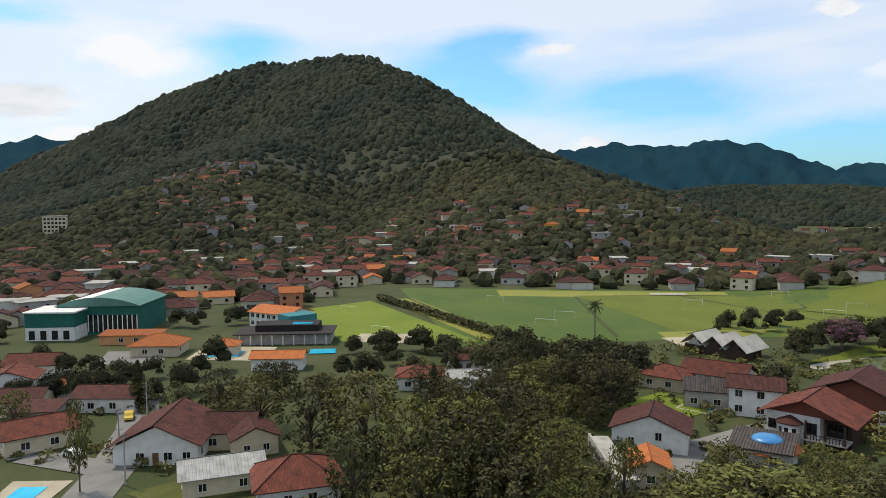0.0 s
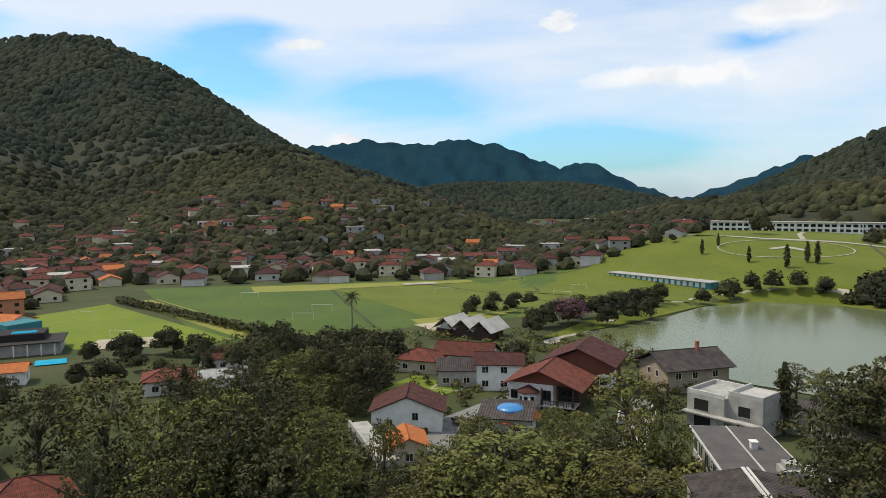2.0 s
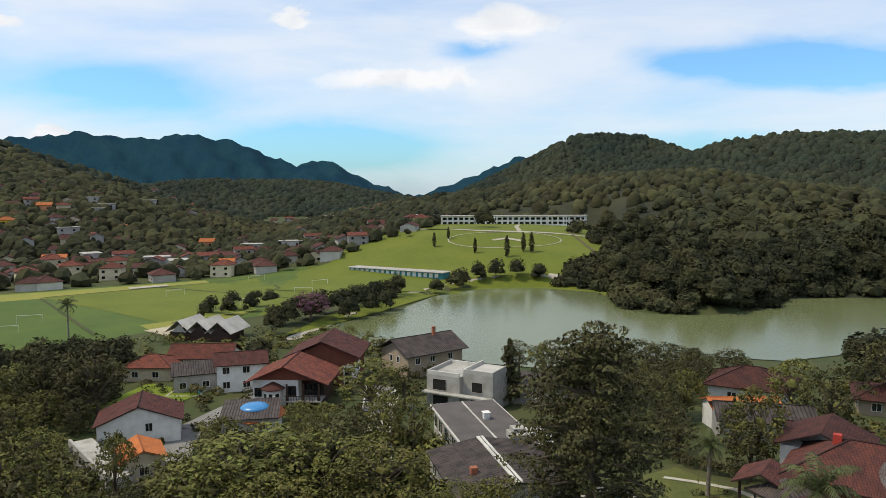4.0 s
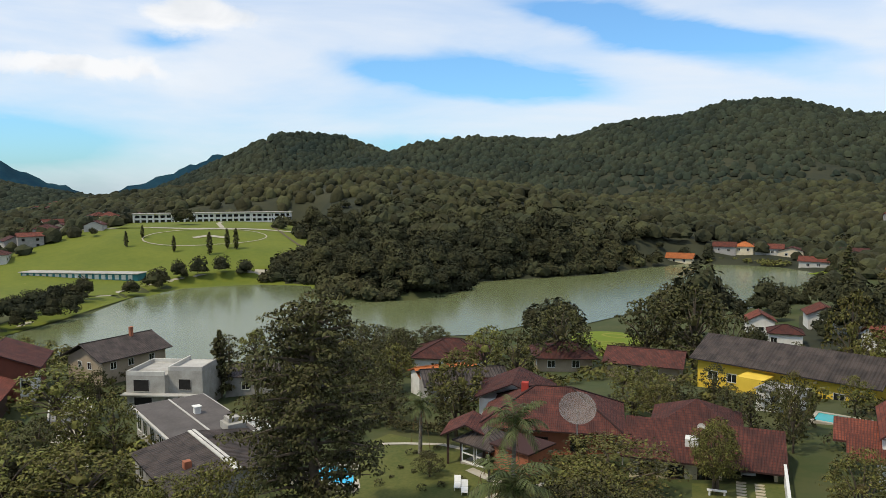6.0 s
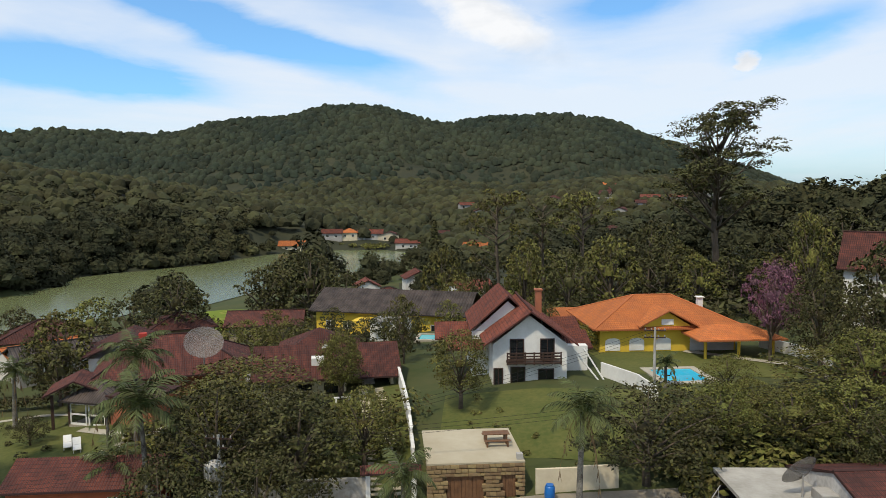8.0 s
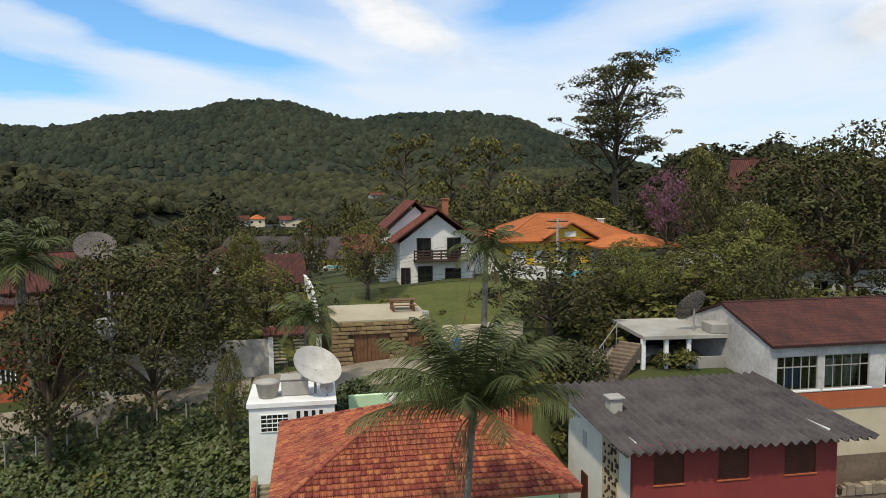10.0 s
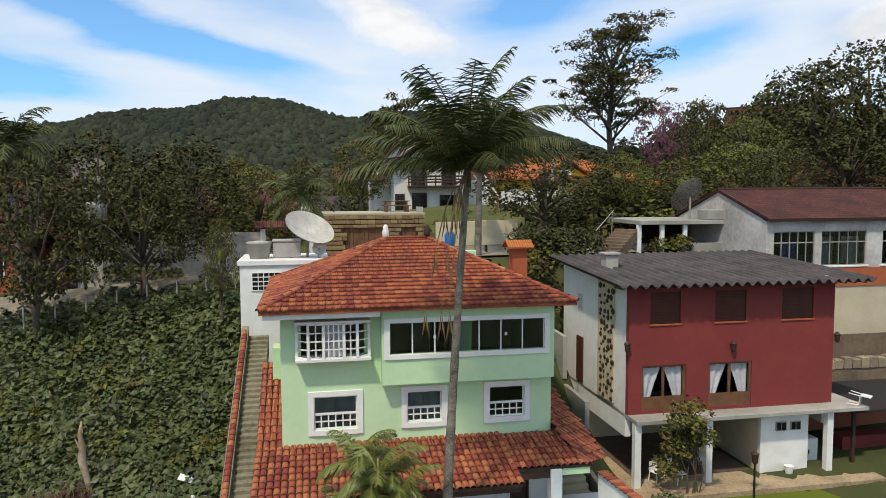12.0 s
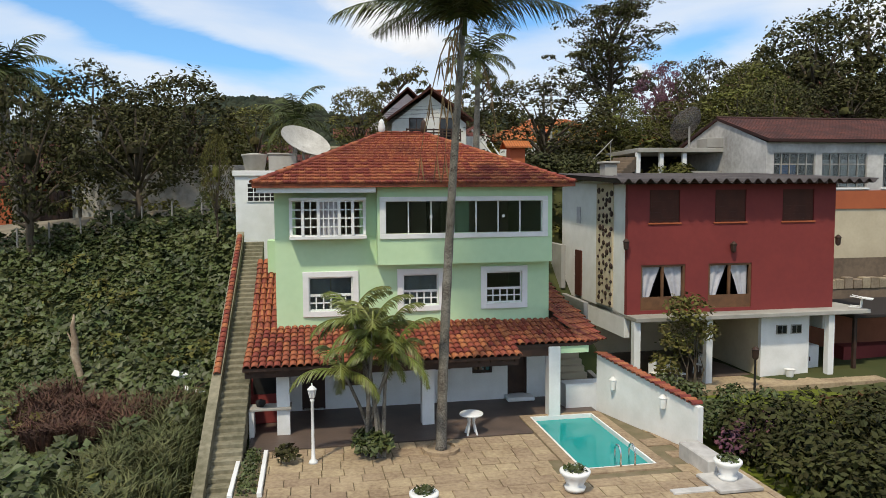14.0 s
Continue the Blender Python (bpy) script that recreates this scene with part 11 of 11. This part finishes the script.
    for k in range(4):
        Geo().tube([(-0.9, 0.1 + 1.5 * k, -0.3 + 0.8 * k), (-0.9, 0.1 + 1.5 * k, 0.95 + 0.84 * k)], [0.025, 0.025], 6).ob("baluster", M["grey_wall"], s)


back_house()
yw_ = empty("yard_wall", 17.45, 11.6, -0.2, 10.5, "dark retaining wall with a rough stone coping", "wall")
Geo().box(-0.4, -1.9, 0.0, 15, -1.6, 3.75).ob("wall", M["earth_wall"], yw_)
rg = random.Random(83)
for k in range(30):
    Geo().box(-0.4 + k * 0.51, -1.95 + rg.uniform(-0.03, 0.03), 3.75, 0.06 + k * 0.51, -1.55, 4.3 + rg.uniform(-0.12, 0.12), 0.05).ob("stone", M["dead_wood_stone"], yw_)
foliage("shrubbery", [(rg.uniform(4.2, 8.4), rg.uniform(12.6, 15.4), 9.0 + rg.uniform(0.2, 1.2)) for _ in range(34)], [(0.9, 0.9, 0.8)] * 34, 150, 0.12, M["leaf_dark"], "dark bushes beside the bank steps", "shrubs", 84)
house(31.5, 30.0, 12, 8, 7, 3.0, "hip", 2.0, "white", "roof_brown", 0.6, z=10.5, wins=W2[:1], label="small white house with a dull red roof")
garden_wall("retaining_wall", [lot(-2.6, 12.4), lot(4.6, 12.6)], 1.7, 0.25, M["mint"], "mint green retaining wall behind the house")
garden_wall("boundary_wall", [lot(6.6, -1.6), lot(7.2, 3.0), lot(7.4, 9.0)], 1.0, 0.2, M["grey_wall"], "grey wall between the two houses")
hutl = empty("orange_house", -26.1, 17.6, gz(-26.1, 17.6), 12, "low orange-walled house behind the vacant lot", "house")
Geo().box(-9.5, 0, -1, 0.0, 5, 2.4).ob("wall", M["orange_band"], hutl)
roof_geo(9.5, 5, 2.4, "gable_x", 1.3, 0.4).ob("roof", M["roof_brown"], hutl).matrix_local = pose(-4.75, 0, 0)
Geo().box(-3.0, -0.05, 0.9, -1.2, 0.02, 1.9).ob("window", M["dark"], hutl)
for k in range(7):
    Geo().box(-2.95 + k * 0.28, -0.09, 0.9, -2.88 + k * 0.28, -0.05, 1.9).ob("window_bar", M["trim"], hutl)
dg = empty("driveway_gate", -26.1, 17.6, gz(-26.1, 17.6), -15, "dark wooden driveway gate between pale piers", "gate")
for k in range(15):
    Geo().box(0.12 + k * 0.27, -0.04, -0.3, 0.37 + k * 0.27, 0.04, 2.05, 0.01).ob("board", M["dark_wood"], dg)
for a in (-0.1, 4.2):
    Geo().box(a - 0.2, -0.2, -0.6, a + 0.2, 0.2, 2.4, 0.02).ob("pier", M["stained_wall"], dg)

# ---- the overgrown lot on the left ----
def creepers():
    rng = np.random.default_rng(15)
    n = 46000
    x = rng.uniform(-30, -6.0, n)
    y = rng.uniform(-13, 15.0, n)
    la, lb = (x - OX) * math.cos(radians(TURN)) + (y - OY) * math.sin(radians(TURN)), -(x - OX) * math.sin(radians(TURN)) + (y - OY) * math.cos(radians(TURN))
    keep = (la < -7.35) & (y < 10.5 + (x + 30) * 0.17) & ~((la > -11) & (lb < -2.5) & (rng.random(n) < 0.8)) & ~((np.hypot(x + 13.0, y + 3.2) < 2.2) & (rng.random(n) < 0.85))
    x, y = x[keep], y[keep]
    lump = 0.55 + 0.45 * np.sin(x * 1.3 + 0.7 * np.sin(y * 0.9)) * np.sin(y * 1.1 + 0.5) + 0.35 * np.sin(x * 3.1 + y * 2.3)
    z = ground(x, y) + np.clip(lump, 0.05, 2) * 0.9 * rng.uniform(0.45, 1.0, len(x)) + 0.1
    p = np.stack([x, y, z], -1)
    nrm = np.stack([rng.normal(0, 0.5, len(x)), -0.35 + rng.normal(0, 0.5, len(x)), np.ones(len(x))], -1)
    nrm /= np.linalg.norm(nrm, axis=1)[:, None]
    a = np.cross(nrm, rng.normal(size=nrm.shape))
    a /= np.linalg.norm(a, axis=1)[:, None]
    b = np.cross(nrm, a)
    s = rng.uniform(0.07, 0.21, (len(x), 1))
    V = np.stack([p - a * s, p + b * s * 0.75 - nrm * s * 0.15, p + a * s * 1.1, p - b * s * 0.75 - nrm * s * 0.15], 1).reshape(-1, 3)
    tagged(new("creepers", array_mesh("creepers", V, np.arange(len(V)).reshape(-1, 4), M["vine"])), "dense broad-leaved creepers over the vacant lot", "creepers", kind="stuff")


creepers()
garden_cover("undergrowth", 60, -29, -8.5, -10, 9, 0.35, 0.95, M["leaf"], "dark low shrubs under the creepers", 31, 60, 0.14)


def grass_tufts(name, pts, height, material, label, seed, per=60):
    rng = random.Random(seed)
    g = Geo()
    for a, b, r in pts:
        z = gz(a, b)
        for _ in range(per):
            w, q_ = rng.uniform(0, 6.283), rng.uniform(0, r)
            x, y = a + q_ * math.cos(w), b + q_ * math.sin(w)
            h, bend, t = height * rng.uniform(0.5, 1.1), rng.uniform(0.2, 0.8), rng.uniform(0, 6.283)
            dx, dy = math.cos(t) * bend * h, math.sin(t) * bend * h
            wx, wy = -math.sin(t) * 0.022, math.cos(t) * 0.022
            g.face([(x - wx, y - wy, z), (x + wx, y + wy, z), (x + dx * 0.45 + wx, y + dy * 0.45 + wy, z + h * 0.7), (x + dx * 0.45 - wx, y + dy * 0.45 - wy, z + h * 0.7)])
            g.face([(x + dx * 0.45 - wx, y + dy * 0.45 - wy, z + h * 0.7), (x + dx * 0.45 + wx, y + dy * 0.45 + wy, z + h * 0.7), (x + dx, y + dy, z + h * 0.82)])
    return tagged(g.ob(name, material), label, "grass", kind="stuff")


rg = random.Random(23)
grass_tufts("tall_grass", [(*lot(rg.uniform(-10.2, -7.5), rg.uniform(-9.5, 1.5)), 0.45) for _ in range(80)], 1.25, M["grass_blade"], "tall arching grass beside the stair", 24, 75)
grass_tufts("dead_brush", [(-11.6 + rg.uniform(-2.0, 2.2), -3.6 + rg.uniform(-2.4, 2.0), 0.45) for _ in range(62)], 1.25, M["dead"], "brown dead brush on the vacant lot", 25, 64)
grass_tufts("dead_brush", [(-14.5 + rg.uniform(-0.8, 0.8), -1.6 + rg.uniform(-1.2, 1.2), 0.4) for _ in range(14)], 1.4, M["dead"], "brown dead brush on the vacant lot", 26, 50)
M["dead_wood"] = mat("weathered_wood", (0.42, 0.34, 0.24), (0.13, 0.075, 0.045), scale=0.9, rough=0.95, bump=0.6, fine=0.5)
tk = empty("dead_trunk", -14.2, 0.4, gz(-14.2, 0.4) + 0.2, 0, "broken weathered dead tree trunk", "tree trunk")
Geo().tube([(0.75, -0.5, -0.6), (0.4, -0.3, 0.3), (0.1, -0.05, 1.0), (-0.06, 0, 1.6), (-0.02, 0.02, 2.1), (-0.12, 0.05, 2.6), (-0.06, 0.1, 3.1)], [0.07, 0.10, 0.13, 0.16, 0.12, 0.09, 0.03], 9).ob("trunk", M["dead_wood"], tk, smooth=True)
Geo().tube([(-0.05, 0, 1.9), (-0.35, 0.1, 2.4)], [0.06, 0.02], 6).ob("broken_limb", M["dead_wood"], tk)
for k, (a, b) in enumerate(((-10.3, 0.9), (-9.4, -0.4), (-10.4, -2.6))):
    sc = empty("white_scrap", a, b, gz(a, b) + 0.55, 30 * k, "scrap of white sheeting among the creepers", "scrap")
    Geo().box(-0.4, -0.16, 0, 0.4, 0.16, 0.04, 0.01).ob("sheet", M["trim"], sc).matrix_local = pose(0, 0, 0, 25, 15, 0)
fence = empty("road_fence", -30, 9.0, 0, 0, "thin post and wire fence along the road", "fence")
for k in range(16):
    px, py = -34 + k * 1.5, 7.8 + k * 0.29
    Geo().tube([(px + 30, py - 9.0, gz(px, py) - 0.2), (px + 30, py - 9.0, gz(px, py) + 1.3)], [0.05, 0.045], 6).ob("post", M["grey_wall"], fence)

# ---- hedge and shrubs at the terrace's right ----
pts = [(*lot(rg.uniform(8.6, 20.5), rg.uniform(-10.5, -4.6)), rg.uniform(0.6, 1.7)) for _ in range(170)]
foliage("shrubbery", pts, [(0.85, 0.85, 0.7)] * 170, 130, 0.12, M["hedge_leaf"], "dense green shrubbery beside the terrace", "shrubs", 41)
pts = [(*lot(rg.uniform(7.7, 10.5), rg.uniform(-5.0, -2.4)), rg.uniform(1.0, 2.0)) for _ in range(26)]
foliage("shrubbery", pts, [(0.5, 0.5, 0.45)] * 26, 150, 0.09, M["vine"], "clipped green bush by the pool wall", "shrubs", 42)
pts = [(*lot(rg.uniform(8.4, 10.0), rg.uniform(-6.0, -4.4)), rg.uniform(0.6, 1.4)) for _ in range(10)]
foliage("shrubbery", pts, [(0.5, 0.5, 0.5)] * 10, 90, 0.10, M["leaf_pink"], "dark red-leaved shrub by the wall", "shrubs", 43)
pts = [(*lot(rg.uniform(9.6, 11.6), rg.uniform(0.2, 1.4)), rg.uniform(1.4, 4.2)) for _ in range(26)]
foliage("shrubbery", pts, [(0.5, 0.4, 0.5)] * 26, 60, 0.10, M["leaf"], "thin leafy shrub before the red house", "shrubs", 44)
for k in range(7):
    a, b = lot(10.5 + 0.1 * k, 0.7)
    Geo().tube([(a, b, 0.4), (a + rg.uniform(-0.3, 0.3), b, 1.6), (a + rg.uniform(-0.8, 0.8), b + rg.uniform(-0.3, 0.3), 3.4)], [0.03, 0.025, 0.01], 5).ob("shrub_stem", M["bark"])["kind"] = "stuff"
pts = [(*lot(-0.5 + 0.9 * k, 11.4 + 0.4 * math.sin(k)), gz(*lot(-0.5 + 0.9 * k, 11.4)) + 1.0) for k in range(7)]
foliage("shrubbery", pts, [(0.8, 0.6, 0.7)] * 7, 120, 0.16, M["vine"], "bright broad-leaved plants behind the house", "shrubs", 45)
pts = [(*lot(rg.uniform(-5.2, -0.6), rg.uniform(12.8, 14.6)), 0) for _ in range(18)]
foliage("shrubbery", [(a, b, gz(a, b) + 0.7) for a, b, _ in pts], [(0.7, 0.7, 0.8)] * 18, 90, 0.15, M["vine"], "bright green plants between the house and the road", "shrubs", 48)
pts = [(*lot(rg.uniform(7.5, 9.0), rg.uniform(10.5, 15)), 0) for _ in range(20)]
foliage("shrubbery", [(a, b, gz(a, b) + 0.5) for a, b, _ in pts], [(0.8, 0.8, 0.6)] * 20, 60, 0.14, M["leaf"], "shrubs on the bank behind the houses", "shrubs", 46)
pts = [(rg.uniform(12.2, 14.2), rg.uniform(15.0, 16.2), rg.uniform(8.8, 10.2)) for _ in range(16)]
foliage("shrubbery", pts, [(0.6, 0.6, 0.5)] * 16, 90, 0.12, M["leaf_light"], "light green climber on the terrace", "shrubs", 47)
